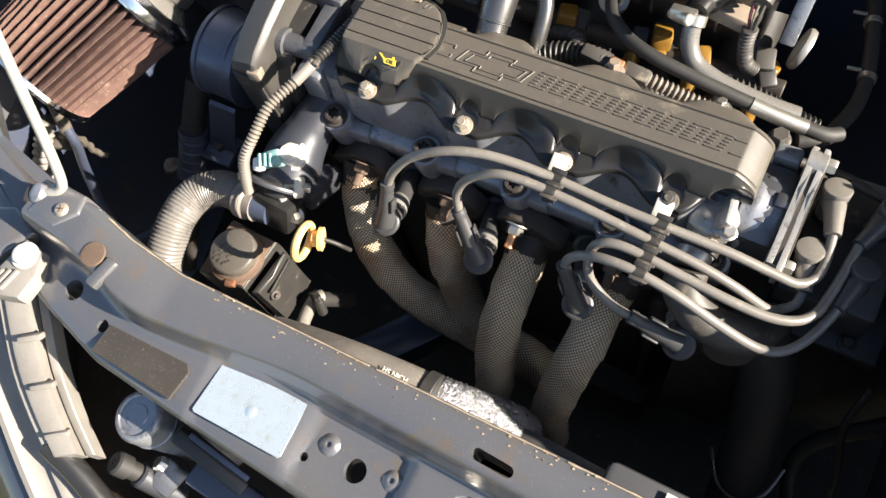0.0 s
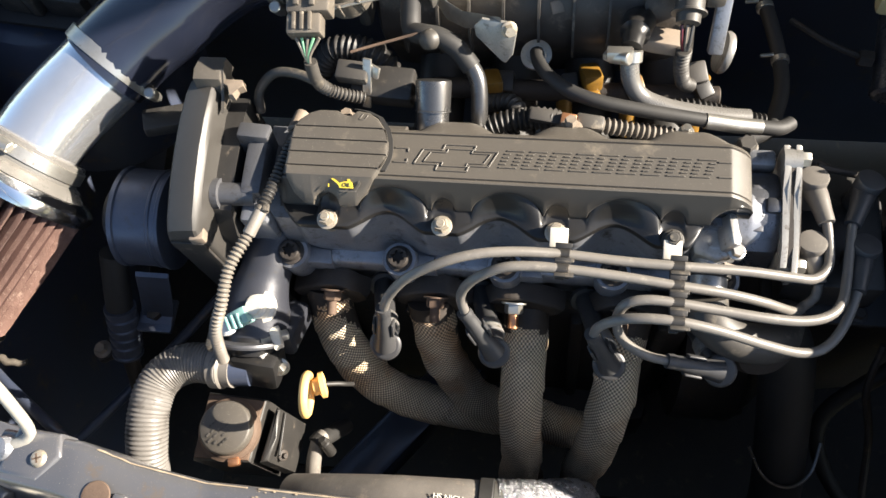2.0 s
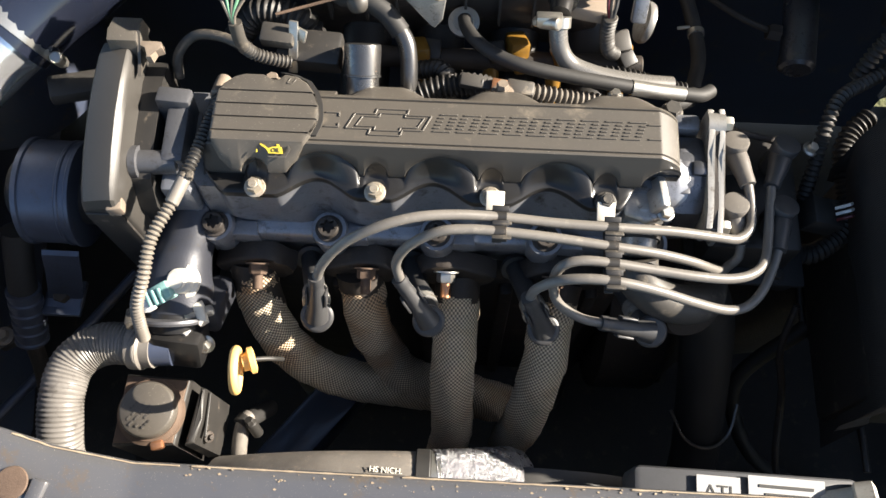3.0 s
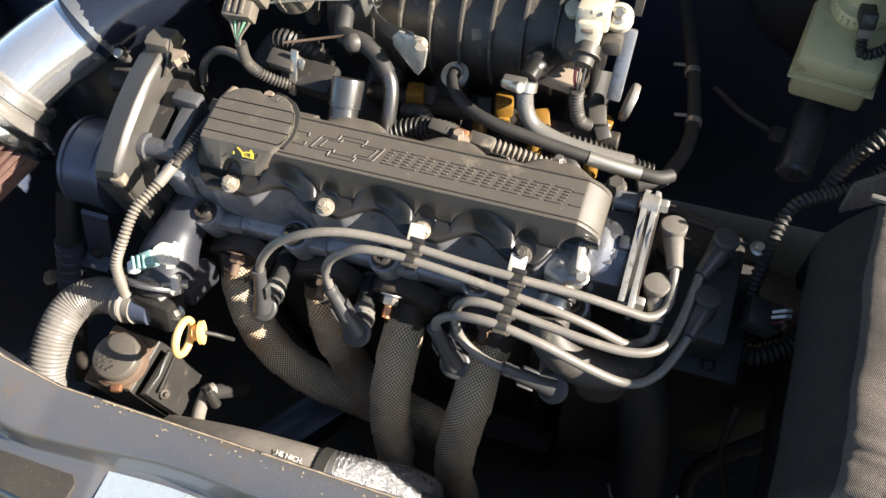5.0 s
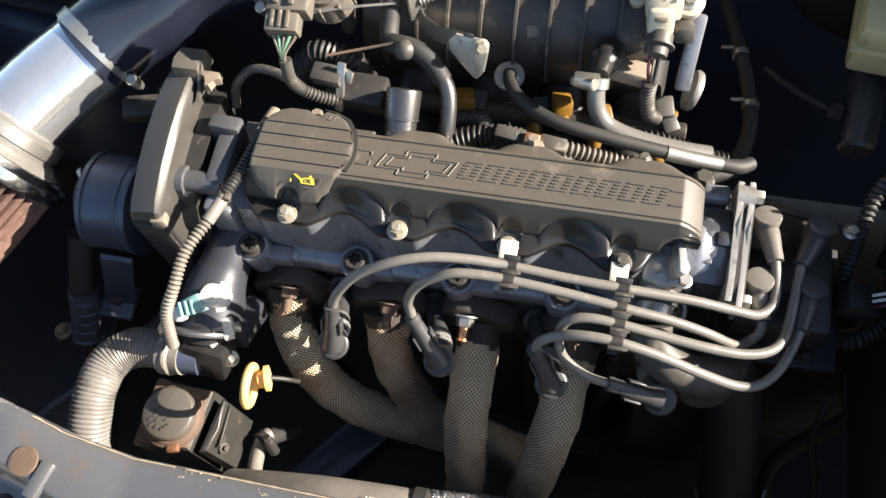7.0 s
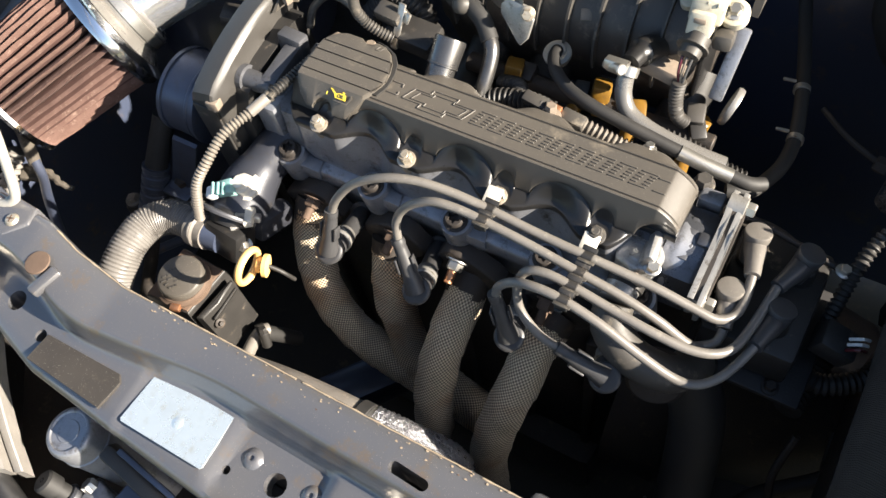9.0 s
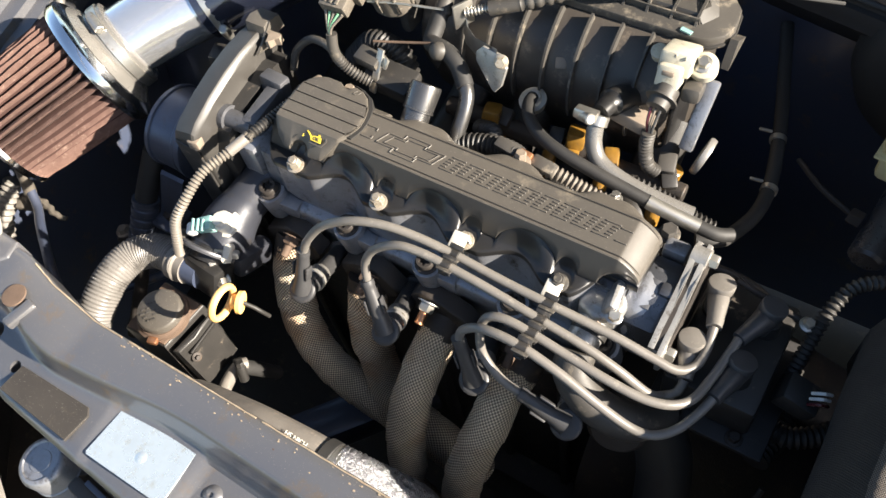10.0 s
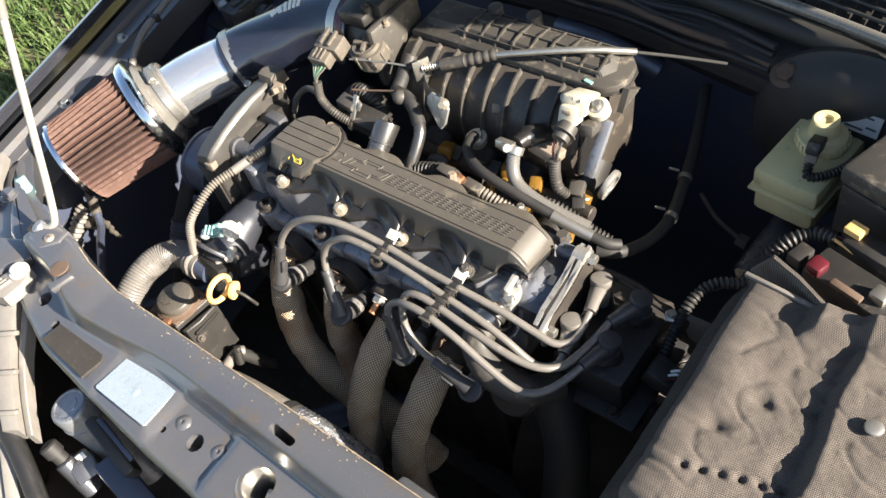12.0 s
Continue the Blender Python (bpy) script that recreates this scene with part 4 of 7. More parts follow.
for k, (ci, tail, path, b0, b1, foot) in enumerate(LEADS):
    c = Vector(CO[ci])
    lead = thing("ignition_lead", c, "grey silicone ignition lead with rubber boots", "ignition lead", "ignition leads")
    bm = B()
    tube(bm, [tail] + path + [b0], 0.0037, 14, 0.004)
    part("cable", bm, "cable", lead)
    tail = Vector(tail)
    back = (c - tail).normalized()
    cap = (back * 0.45 + Vector((0.05, -0.1, 1.0))).normalized()
    bm = lathe(B(), c - cap * 0.030, cap, [(0, 0.0085), (0.012, 0.0092), (0.026, 0.0106), (0.0290, 0.0108), (0.0303, 0.0102), (0.0306, 0.0092), (0.0309, 0.0)], 28)
    # Boots and arms 1 and 3 take darker rubber: their shade is in the colour.
    boot = part("coil_boot", bm, "boot" if ci in (1, 3) else "cable", lead)
    bm = B()
    tube(bm, [c - cap * 0.0125, c * 0.6 + tail * 0.4 - Vector((0, 0, 0.0055)), tail], 0.008, 20, 0.004, rad=lambda v, a, s: 0.0098 - 0.0042 * s + 0.0004 * (s > 0.85))
    part("boot_arm", bm, "boot" if ci in (1, 3) else "cable", boot)
    b0, b1 = Vector(b0), Vector(b1)
    d = (b1 - b0).normalized()
    foot = Vector((b1.x - 0.021, -0.012, -0.112))
    bm = B()
    tube(bm, [b0 - d * 0.004, b0 + d * 0.012, b1], 0.006, 20, 0.0025, rad=lambda v, a, s: 0.0050 + 0.0030 * s + (0.0007 if s < 0.12 else 0) + 0.0016 * max(0, s - 0.7) / 0.3)
    pb = part("plug_boot", bm, "boot", lead)
    ax = Vector((0.05, -0.45, 0.88)).normalized()
    bm = lathe(B(), b1 - ax * 0.010, ax, [(0, 0.0085), (0.004, 0.0115), (0.009, 0.0128), (0.0105, 0.0127), (0.0118, 0.0115), (0.0122, 0.0100), (0.0122, 0.0)], 32)
    part("boot_end", bm, "boot", pb)
    sx = d.cross(ax).normalized()
    for s in (-1, 1):
        bm = box(B(), (0, 0, 0), (0.0020, 0.014, 0.008), bev=0.0008)
        fm = Matrix((sx, d, sx.cross(d))).transposed().to_4x4()
        fm.translation = b0.lerp(b1, 0.45) + sx * (0.0072 * s) + ax * 0.001
        bmesh.ops.transform(bm, matrix=fm, verts=bm.verts)
        part("boot_fin", bm, "boot", pb)
    mid = b1 - ax * 0.006
    L = (mid - foot).length
    bm = lathe(B(), foot, mid - foot, [(0, 0.0125), (0.004, 0.0125), (0.0045, 0.0088), (L * 0.60, 0.0085), (L * 0.62, 0.0096), (L * 0.86, 0.0098), (L * 0.9, 0.0088), (L, 0.0085)], 26)
    tb = part("plug_tube", bm, "boot", lead, "grey plug extension tube")
    # Pale collar added to paint the sun's glare near the tube's end.
    bm = lathe(B(), foot + (mid - foot) * 0.60, mid - foot, [(0, 0.0094), (0.001, 0.0102), (L * 0.14, 0.0104), (L * 0.15, 0.0112), (L * 0.19, 0.0112), (L * 0.20, 0.0096)], 26)
    part("sleeve", bm, "flangealloy", tb, "added pale collar for the sun glare on the tube")

for x, ys, zs in ((0.181, (-0.026, -0.037), (0.020, 0.020)), (0.2615, (-0.0245, -0.038, -0.0515, -0.0655), (0.006, 0.004, 0.006, 0.008))):
    clip = thing("lead_clip", (x, ys[0], zs[0]), "dark plastic clip separating the ignition leads", "cable clip", "lead clips")
    bm = box(B(), (x - 0.002, (ys[0] + ys[-1]) / 2, min(zs) - 0.0055), (0.0065, abs(ys[-1] - ys[0]) + 0.012, 0.003), bev=0.0008)
    part("back", bm, "rubber", clip)
    for y, z in zip(ys, zs):
        for dy in (-0.0052, 0.0052):
            part("jaw", box(B(), (x, y + dy, z - 0.0015), (0.0100, 0.0012, 0.0070), bev=0.0005), "rubber", clip)
        part("lip", box(B(), (x, y + 0.0050, z + 0.0040), (0.0118, 0.0040, 0.0013), (22, 0, 0), 0.0005), "plastic", clip)
        part("lip", box(B(), (x + 0.001, y - 0.0056, z + 0.0034), (0.0135, 0.0036, 0.0013), (-24, 0, 0), 0.0005), "dusty", clip)
        part("saddle", lathe(B(), (x - 0.0045, y, z), (1, 0, 0), [(0, 0.0040), (0.0004, 0.0046), (0.0086, 0.0046), (0.009, 0.0040)], 16), "plastic", clip)
    tab = box(B(), (x - 0.004, ys[0] + 0.013, zs[0] - 0.001), (0.013, 0.014, 0.0022), (20, 0, 0), 0.0006)
    box(tab, (x - 0.004, ys[0] + 0.0195, zs[0] - 0.008), (0.012, 0.0022, 0.008), (10, 0, 0), 0.0006)
    part("tab", tab, "white", clip, "bright metal mounting tab")

# ---- cam end housing with flange ----
cam_end = thing("camshaft_end_housing", (0.325, 0.035, -0.04), "cast aluminium camshaft end housing with bolted flange", "engine housing")
bm = lathe(B(), (0.304, 0.036, -0.042), (1, 0, -0.05), [(0, 0.033), (0.008, 0.035), (0.012, 0.034), (0.030, 0.030), (0.0325, 0.032)], 40)
part("body", bm, "alloy", cam_end)
fl = [(-0.010, -0.045), (-0.010, -0.020), (0.004, -0.012), (0.045, -0.004), (0.060, 0.004), (0.078, 0.004), (0.080, -0.012), (0.074, -0.030), (0.06, -0.07), (0.02, -0.075)]
YZX = Matrix(((0, 0, 1, 0), (1, 0, 0, 0), (0, 1, 0, 0), (0, 0, 0, 1)))
part("casting", prism(B(), [(-0.002, -0.062), (0.004, -0.026), (0.022, -0.013), (0.046, -0.008), (0.062, -0.012), (0.068, -0.04), (0.05, -0.075)], 0.3065, 0.3372, YZX, bev=0.005, ), "camdark", cam_end)
for k in range(4):
    part("casting_mark", box(B(), (0.3205, 0.018 + 0.010 * k, (-0.0155, -0.0119, -0.0098, -0.0089)[k]), (0.008, 0.0045, 0.0014), (8, 0, 0), 0.0003), "castdark", cam_end)
part("casting_rib", box(B(), (0.332, 0.035, -0.0122), (0.012, 0.012, 0.010), (8, 0, 0), 0.0025), "camdark", cam_end)
part("flange", prism(B(), fl, 0.3365, 0.3415, YZX, bev=0.0018), "flangealloy", cam_end, "bright machined flange plate")
part("end_plate", prism(B(), [(y - 0.002 + 0.002 * math.sin(90 * y), z - 0.002 * math.cos(120 * y)) for y, z in fl], 0.3445, 0.3490, YZX, bev=0.0018), "flangealloy", cam_end)
part("end_face", prism(B(), [(0.034 + (y - 0.034) * 0.9, -0.036 + (z + 0.036) * 0.86) for y, z in fl], 0.348, 0.3505, YZX, bev=0.001), "iron", cam_end)
part("gasket", prism(B(), [(y * 0.98 + 0.0005, z - 0.001) for y, z in fl], 0.3412, 0.3448, YZX), "iron", cam_end)
for y, z in ((0.071, -0.004), (-0.004, -0.030), (0.03, -0.062)):
    part("bolt", hexbolt(B(), (0.348, y, z), (1, 0, 0), 0.006, 0.007, 0.008), "steel", cam_end)
part("lug", box(B(), (0.323, 0.072, -0.014), (0.02, 0.014, 0.018), (0, 0, 0), 0.003), "alloy", cam_end)
part("flange_ear", lathe(B(), (0.336, 0.068, -0.003), (1, 0, 0), [(0, 0.010), (0.013, 0.010), (0.0135, 0.008)], 20), "flangealloy", cam_end)
part("flange_ear", lathe(B(), (0.336, -0.004, -0.029), (1, 0, 0), [(0, 0.009), (0.013, 0.009), (0.0135, 0.007)], 20), "flangealloy", cam_end)
part("bracket_bolt", hexbolt(B(), (0.312, 0.082, -0.010), (0, 0, 1), 0.007, 0.008, 0.009), "dusty", cam_end)

# coolant stub with clip at the cover's end
stub = thing("coolant_outlet", (0.287, -0.012, -0.04), "bright coolant outlet with black spring clip", "coolant outlet")
bm = lathe(B(), (0.290, 0.004, -0.028), (-0.05, -1, -0.25), [(0, 0.015), (0.006, 0.015), (0.0065, 0.012), (0.020, 0.012), (0.0205, 0.0135), (0.034, 0.0135)], 28)
part("stub", bm, "brightalloy", stub)
bm = lathe(B(), (0.290, -0.009, -0.0315), (-0.05, -1, -0.25), [(0, 0.0142), (0.0005, 0.015), (0.007, 0.015), (0.0075, 0.0142)], 28)
part("clip", bm, "plastic", stub)
part("clip_ears", box(B(), (0.299, -0.015, -0.016), (0.012, 0.006, 0.008), (0, 30, 0), 0.001), "brownplastic", stub)
bm = B()
tube(bm, [(0.288, -0.03, -0.038), (0.292, -0.045, -0.048), (0.315, -0.055, -0.062), (0.345, -0.05, -0.075), (0.36, -0.02, -0.10)], 0.0158, 22, 0.005)
part("hose", bm, "dusty", stub, "grey dusty coolant hose")
part("outlet_flange", prism(B(), [(0.270, 0.012), (0.276, -0.004), (0.292, -0.010), (0.306, -0.004), (0.310, 0.010), (0.305, 0.024), (0.276, 0.024)], -0.032, -0.014, None, bev=0.004, seg=3), "brightalloy", stub, "bright cast outlet flange")
part("flange_bolt", hexbolt(B(), (0.305, -0.002, -0.014), (0.1, -0.2, 1), 0.005, 0.006, 0.0065), "steel", stub)
part("outlet_rib", box(B(), (0.2985, 0.010, -0.008), (0.008, 0.026, 0.018), (0, 25, 8), 0.003), "brightalloy", stub)
bm = lathe(B(), (0.335, -0.048, -0.085), (0.2, -0.9, 0.5), [(0, 0.024), (0.012, 0.024), (0.016, 0.02)], 28)
part("cover_disc", bm, "iron", stub)

# ---- timing cover ----
tc = thing("timing_cover", (-0.105, 0.03, -0.1), "black plastic timing belt cover with dusty top", "timing cover")
prof = [(-0.0275, -0.21), (-0.0275, 0.004), (-0.024, 0.011), (-0.015, 0.017), (0.01, 0.026), (0.035, 0.032), (0.06, 0.0355), (0.085, 0.036), (0.097, 0.033), (0.103, 0.026), (0.106, 0.01), (0.106, -0.21)]
bm = B()
rows = []
for x, dz, dy in ((-0.1235, -0.010, 0.0), (-0.1228, -0.004, 0.0), (-0.1205, -0.001, 0.0), (-0.1175, 0.0, 0.0), (-0.104, 0.0035, 0.0), (-0.0990, 0.004, 0.0), (-0.0968, 0.0022, 0.0005), (-0.0945, -0.002, 0.002), (-0.0930, -0.018, 0.004), (-0.0920, -0.034, 0.006)):
    rows.append([(x, y + (dy if y < 0 else -dy), z + (dz if z > -0.1 else 0)) for y, z in prof])
# Flank plastic again: weaker sun on this shell is in the darker colour.
shell = part("shell", sweep(bm, rows), "flank", tc, sharp=24)
# Thin dark sheet added over the front; it paints the wall's shade.
part("front_shade_sheet", box(B(), (-0.1085, -0.0283, -0.106), (0.027, 0.0024, 0.212), (0, 0, 0), 0.0008), "plastic", tc, "added dark sheet, the front wall's shade in its colour")
# Solid block in place of the open notch; its brown holds the sunlit inside.
part("pocket_block", box(B(), (-0.099, -0.0235, 0.003), (0.012, 0.011, 0.012), (0, 0, 10), 0.002), "brownplastic", tc)
bm = B()
sweep(bm, [[(x, y, z) for y, z in ((-0.01, -0.2), (-0.012, -0.02), (0.0, 0.002), (0.03, 0.010), (0.075, 0.016), (0.095, 0.012), (0.098, -0.2))] for x in (-0.0935, -0.078)])
part("inner_shell", bm, "plastic", tc)
part("top_saddle", prism(B(), [(0.086, 0.030), (0.090, 0.047), (0.098, 0.049), (0.112, 0.044), (0.114, 0.028)], -0.112, -0.090, YZX, bev=0.0015), "cover", tc)
part("top_web", prism(B(), [(0.070, 0.030), (0.082, 0.036), (0.098, 0.049), (0.104, 0.047), (0.104, 0.02)], -0.091, -0.0885, YZX, bev=0.0006), "cover", tc)
part("top_hook", prism(B(), [(-0.090, 0.094), (-0.074, 0.094), (-0.072, 0.088), (-0.077, 0.086), (-0.079, 0.080), (-0.083, 0.080), (-0.084, 0.089), (-0.090, 0.089)], 0.034, 0.042, None, bev=0.001), "brownplastic", tc)
bm = lathe(B(), (-0.0935, 0.013, 0.003), (1, 0.05, 0), [(0, 0.0125), (0.0055, 0.0125), (0.006, 0.0092), (0.034, 0.0092), (0.035, 0.008)], 24)
part("cover_boss", bm, "castdark", tc)
part("cam_carrier_lug", box(B(), (-0.066, 0.0595, 0.008), (0.026, 0.014, 0.030), (-6, 3, -2), 0.0025), "castdark", tc, "cast lug with a dusty top")
part("cam_carrier_bar", box(B(), (-0.062, 0.036, -0.003), (0.017, 0.048, 0.036), (5, 0, 0), 0.003), "castdark", tc)
part("cam_carrier_foot", box(B(), (-0.062, 0.030, -0.03), (0.024, 0.07, 0.05), (0, 0, 0), 0.004), "alloy", tc)
part("drain_plate", box(B(), (-0.165, 0.095, -0.028), (0.045, 0.022, 0.014), (0, 10, 20), 0.003), "plastic", tc)

# engine mount beside the timing cover
mount = thing("engine_mount", (-0.19, 0.02, -0.1), "black rubber engine mount in a steel strap", "engine mount")
bm = lathe(B(), (-0.160, 0.022, -0.078), (-1, 0, 0.05), [(0, 0.0425), (0.001, 0.0450), (0.004, 0.0450), (0.005, 0.0435), (0.009, 0.0432), (0.010, 0.0441), (0.012, 0.0441), (0.013, 0.0432), (0.041, 0.0432), (0.042, 0.0450), (0.046, 0.0450), (0.047, 0.042), (0.047, 0.03), (0.040, 0.028)], 48)
part("strap", bm, "strap", mount)
part("core", cyl(B(), (-0.15, 0.022, -0.078), (-0.22, 0.022, -0.074), 0.026, n=24, bev=0.002), "rubber", mount)
part("leg", sweep(B(), [[(x - 0.016, y, z), (x + 0.016, y, z), (x + 0.016, y - 0.004, z - 0.002), (x - 0.016, y - 0.004, z - 0.002)] for x, y, z in ((-0.186, -0.022, -0.100), (-0.192, -0.030, -0.125), (-0.200, -0.036, -0.150), (-0.206, -0.040, -0.166), (-0.208, -0.055, -0.170))]), "strap", mount)
bm = B()
box(bm, (-0.208, -0.042, -0.172), (0.036, 0.034, 0.006), bev=0.002)
part("foot", bm, "strap", mount)
part("foot_bolt", hexbolt(B(), (-0.208, -0.040, -0.169), (0, -0.2, 1), 0.008, 0.008, 0.011), "iron", mount)

# air conditioning pipe fitting
ac = thing("coolant_pipe", (-0.24, -0.05, -0.18), "dark hose with a ribbed crimped collar", "hose")
bm = B()
tube(bm, [(-0.228, -0.005, -0.10), (-0.235, -0.03, -0.135), (-0.238, -0.045, -0.155)], 0.0125, 16, 0.005)
part("hose", bm, "rubber", ac)
bm = B()
tube(bm, [(-0.237, -0.042, -0.150), (-0.240, -0.058, -0.175), (-0.244, -0.075, -0.20)], 0.0135, 18, 0.0012, rad=lambda v, a, s: 0.0135 + 0.0016 * (math.sin(2 * math.pi * v / 0.0115) > -0.2))
part("collar", bm, "strap", ac, "ribbed grey crimped collar")
bm = B()
tube(bm, [(-0.244, -0.075, -0.20), (-0.25, -0.10, -0.25), (-0.26, -0.15, -0.32)], 0.008, 12, 0.008)
part("pipe", bm, "iron", ac)
part("pipe_clip", box(B(), (-0.262, -0.072, -0.20), (0.03, 0.02, 0.012), (0, 0, 30), 0.003), "iron", ac)
part("clip_bolt", hexbolt(B(), (-0.268, -0.075, -0.194), (0, 0, 1), 0.006, 0.006, 0.009), "brownplastic", ac)

# ---- thermostat housing ----
th = thing("thermostat_housing", (-0.07, -0.06, -0.09), "cast aluminium thermostat housing with sensors", "thermostat housing")
bm = B()
tube(bm, [(-0.058, 0.012, -0.058), (-0.066, -0.02, -0.066), (-0.073, -0.05, -0.076), (-0.073, -0.075, -0.086)], 0.02, 32, 0.004, rad=lambda v, a, s: 0.0215 + 0.0075 * min(1, max(0, (s - 0.45) / 0.3)) * (0.8 + 0.25 * math.cos(a - 2.2)))
part("neck", bm, "neckgrey", th)
bm = lathe(B(), (-0.073, -0.072, -0.084), (0.03, -0.86, -0.42), [(0, 0.0245), (0.006, 0.026), (0.010, 0.026), (0.011, 0.0235), (0.018, 0.0225)], 36)
box(bm, (-0.068, -0.097, -0.094), (0.042, 0.030, 0.034), (-24, 4, -4), 0.006)
part("cap", bm, "glossblack", th, "glossy black thermostat cap")
bm = lathe(B(), (-0.072, -0.082, -0.076), (0.03, -0.86, -0.42), [(0, 0.0268), (0.002, 0.0275), (0.004, 0.0268)], 36)
part("cap_rim", bm, "castdark", th)
part("lug", box(B(), (-0.046, -0.062, -0.100), (0.020, 0.044, 0.026), (-20, 0, -8), 0.006), "neckgrey", th)
part("bright_rib", box(B(), (-0.050, -0.080, -0.072), (0.024, 0.008, 0.007), (-20, 20, 30), 0.002), "brightalloy", th)
part("bright_rib", box(B(), (-0.060, -0.090, -0.078), (0.010, 0.014, 0.005), (-20, 10, -30), 0.0015), "brightalloy", th)
part("bolt", hexbolt(B(), (-0.048, -0.098, -0.094), (0.05, -0.6, 0.7), 0.0055, 0.008, 0.008), "steel", th)
bm = lathe(B(), (-0.061, -0.056, -0.066), (-0.15, -0.30, 1), [(0, 0.0110), (0.005, 0.0115), (0.0055, 0.0138), (0.009, 0.0138), (0.0100, 0.0104), (0.016, 0.0098), (0.0165, 0.0070), (0.021, 0.0066)], 26)
prism(bm, [(-0.056, -0.074), (-0.047, -0.090), (-0.041, -0.086), (-0.048, -0.070)], -0.074, -0.066, None, bev=0.002)
part("sensor", bm, "white", th, "pale coolant temperature sensor")
bm = box(B(), (-0.075, -0.070, -0.054), (0.018, 0.014, 0.012), (14, -20, 25), 0.0015)
for q in (-0.0045, 0.0, 0.0045):
    box(bm, (-0.078 + q, -0.076 + q * 0.4, -0.0475), (0.0025, 0.012, 0.003), (14, -20, 25), 0.0006)
sc = part("sensor_plug", bm, "teal", th, "teal sensor connector")
bm = box(B(), (-0.085, -0.079, -0.055), (0.010, 0.012, 0.009), (10, -25, 25), 0.002)
part("plug_lock", bm, "label", sc)
part("small_plug", box(B(), (-0.1, -0.088, -0.066), (0.008, 0.018, 0.008), (-30, 0, 15), 0.0015), "dusty", th)

conduit = thing("wiring_conduit", (-0.06, -0.03, -0.01), "corrugated wiring conduit bleached by sun", "wiring conduit")
bm = B()
ribbed(bm, [(-0.034, 0.068, 0.012), (-0.037, 0.045, 0.016), (-0.042, 0.018, 0.017), (-0.0475, -0.003, 0.0165)], 0.0044, 0.0034, 0.0007, 14)
part("black_run", bm, "corr", conduit)
bm = B()
tube(bm, [(-0.0470, -0.002, 0.0166), (-0.0505, -0.013, 0.0158), (-0.0545, -0.0235, 0.0140)], 0.0051, 14, 0.004)
part("tape", bm, "hose", conduit, "silvery tape wrap")
bm = B()
ribbed(bm, [(-0.0541, -0.0226, 0.014), (-0.0662, -0.0491, 0.0089), (-0.0721, -0.0742, -0.0042), (-0.08, -0.0897, -0.022), (-0.0847, -0.0973, -0.0457), (-0.0876, -0.1027, -0.0668)], 0.0043, 0.0036, 0.0008, 14)
part("grey_run", bm, "corrgrey", conduit)
part("top_sleeve", cyl(B(), (-0.034, 0.086, 0.006), (-0.035, 0.066, 0.013), 0.0062, n=14, bev=0.001), "brownplastic", conduit)
part("cable_tie", lathe(B(), (-0.0470, -0.002, 0.0166), (-0.3, -0.93, -0.1), [(0, 0.0058), (0.003, 0.0058)], 14), "dusty", conduit)
part("tie_head", box(B(), (-0.0425, -0.004, 0.0205), (0.005, 0.006, 0.004), bev=0.001), "dusty", conduit)

# corrugated radiator hose
rh = thing("radiator_hose", (-0.14, -0.14, -0.1), "grey corrugated radiator hose with worn top", "hose")
bm = B()
HP = [(-0.0930, -0.1040, -0.0900), (-0.1065, -0.1012, -0.0937), (-0.1330, -0.1030, -0.0955), (-0.1515, -0.1188, -0.0955), (-0.1560, -0.1454, -0.0970), (-0.1550, -0.1740, -0.1080), (-0.1565, -0.2000, -0.1320), (-0.1560, -0.2200, -0.1680)]
tube(bm, HP, 0.021, 30, 0.0008, rad=lambda v, a, s: 0.0172 + 0.00045 * math.sin(2 * math.pi * v / 0.0033 + 0.5 * noise.noise(Vector((v * 30, math.cos(a), 2)))) + 0.0006 * noise.noise(Vector((v * 60, math.cos(a), math.sin(a)))))
part("hose", bm, "silverhose", rh)
bm = lathe(B(), (-0.086, -0.1035, -0.0925), (-1, 0.05, -0.08), [(0, 0.0165), (0.008, 0.0168), (0.010, 0.0188), (0.019, 0.0190), (0.0205, 0.0175)], 30)
part("cuff", bm, "hose", rh, "flared hose cuff")
bm = lathe(B(), (-0.074, -0.101, -0.0945), (-1, -0.1, 0.1), [(0, 0.0160), (0.020, 0.0160)], 30)
part("spigot", bm, "bay", rh)

# power steering reservoir
ps = thing("power_steering_reservoir", (-0.09, -0.17, -0.15), "dirty black power steering reservoir with screw cap", "fluid reservoir")
outer = [(-0.1145, -0.180), (-0.0640, -0.1775), (-0.0595, -0.124), (-0.1125, -0.122)]
bm = prism(B(), [(x * 1.0 + 0.002 * sx, y) for (x, y), sx in zip(outer, (1, -1, -1, 1))], -0.20, -0.1085, None, bev=0.004, top=outer, seg=3)
part("tank", bm, "plastic", ps)
part("top_face", prism(B(), [(-0.0885 + 0.93 * (x + 0.0885), -0.151 + 0.93 * (y + 0.151)) for x, y in outer], -0.1090, -0.1068, None, bev=0.0008), "rust", ps, "brown dusty top face")
bm = prism(B(), [(-0.0578, -0.176), (-0.048, -0.174), (-0.0455, -0.150), (-0.046, -0.130), (-0.0510, -0.1285)], -0.185, -0.112, None, bev=0.003, top=[(-0.0578, -0.176), (-0.0500, -0.1745), (-0.0470, -0.155), (-0.0475, -0.1305), (-0.0520, -0.1290)], seg=3)
part("side_tank", bm, "plastic", ps, "black side web of the reservoir")
part("side_rib", box(B(), (-0.0455, -0.150, -0.122), (0.0022, 0.036, 0.006), (0, 15, 2), 0.0008), "plastic", ps)
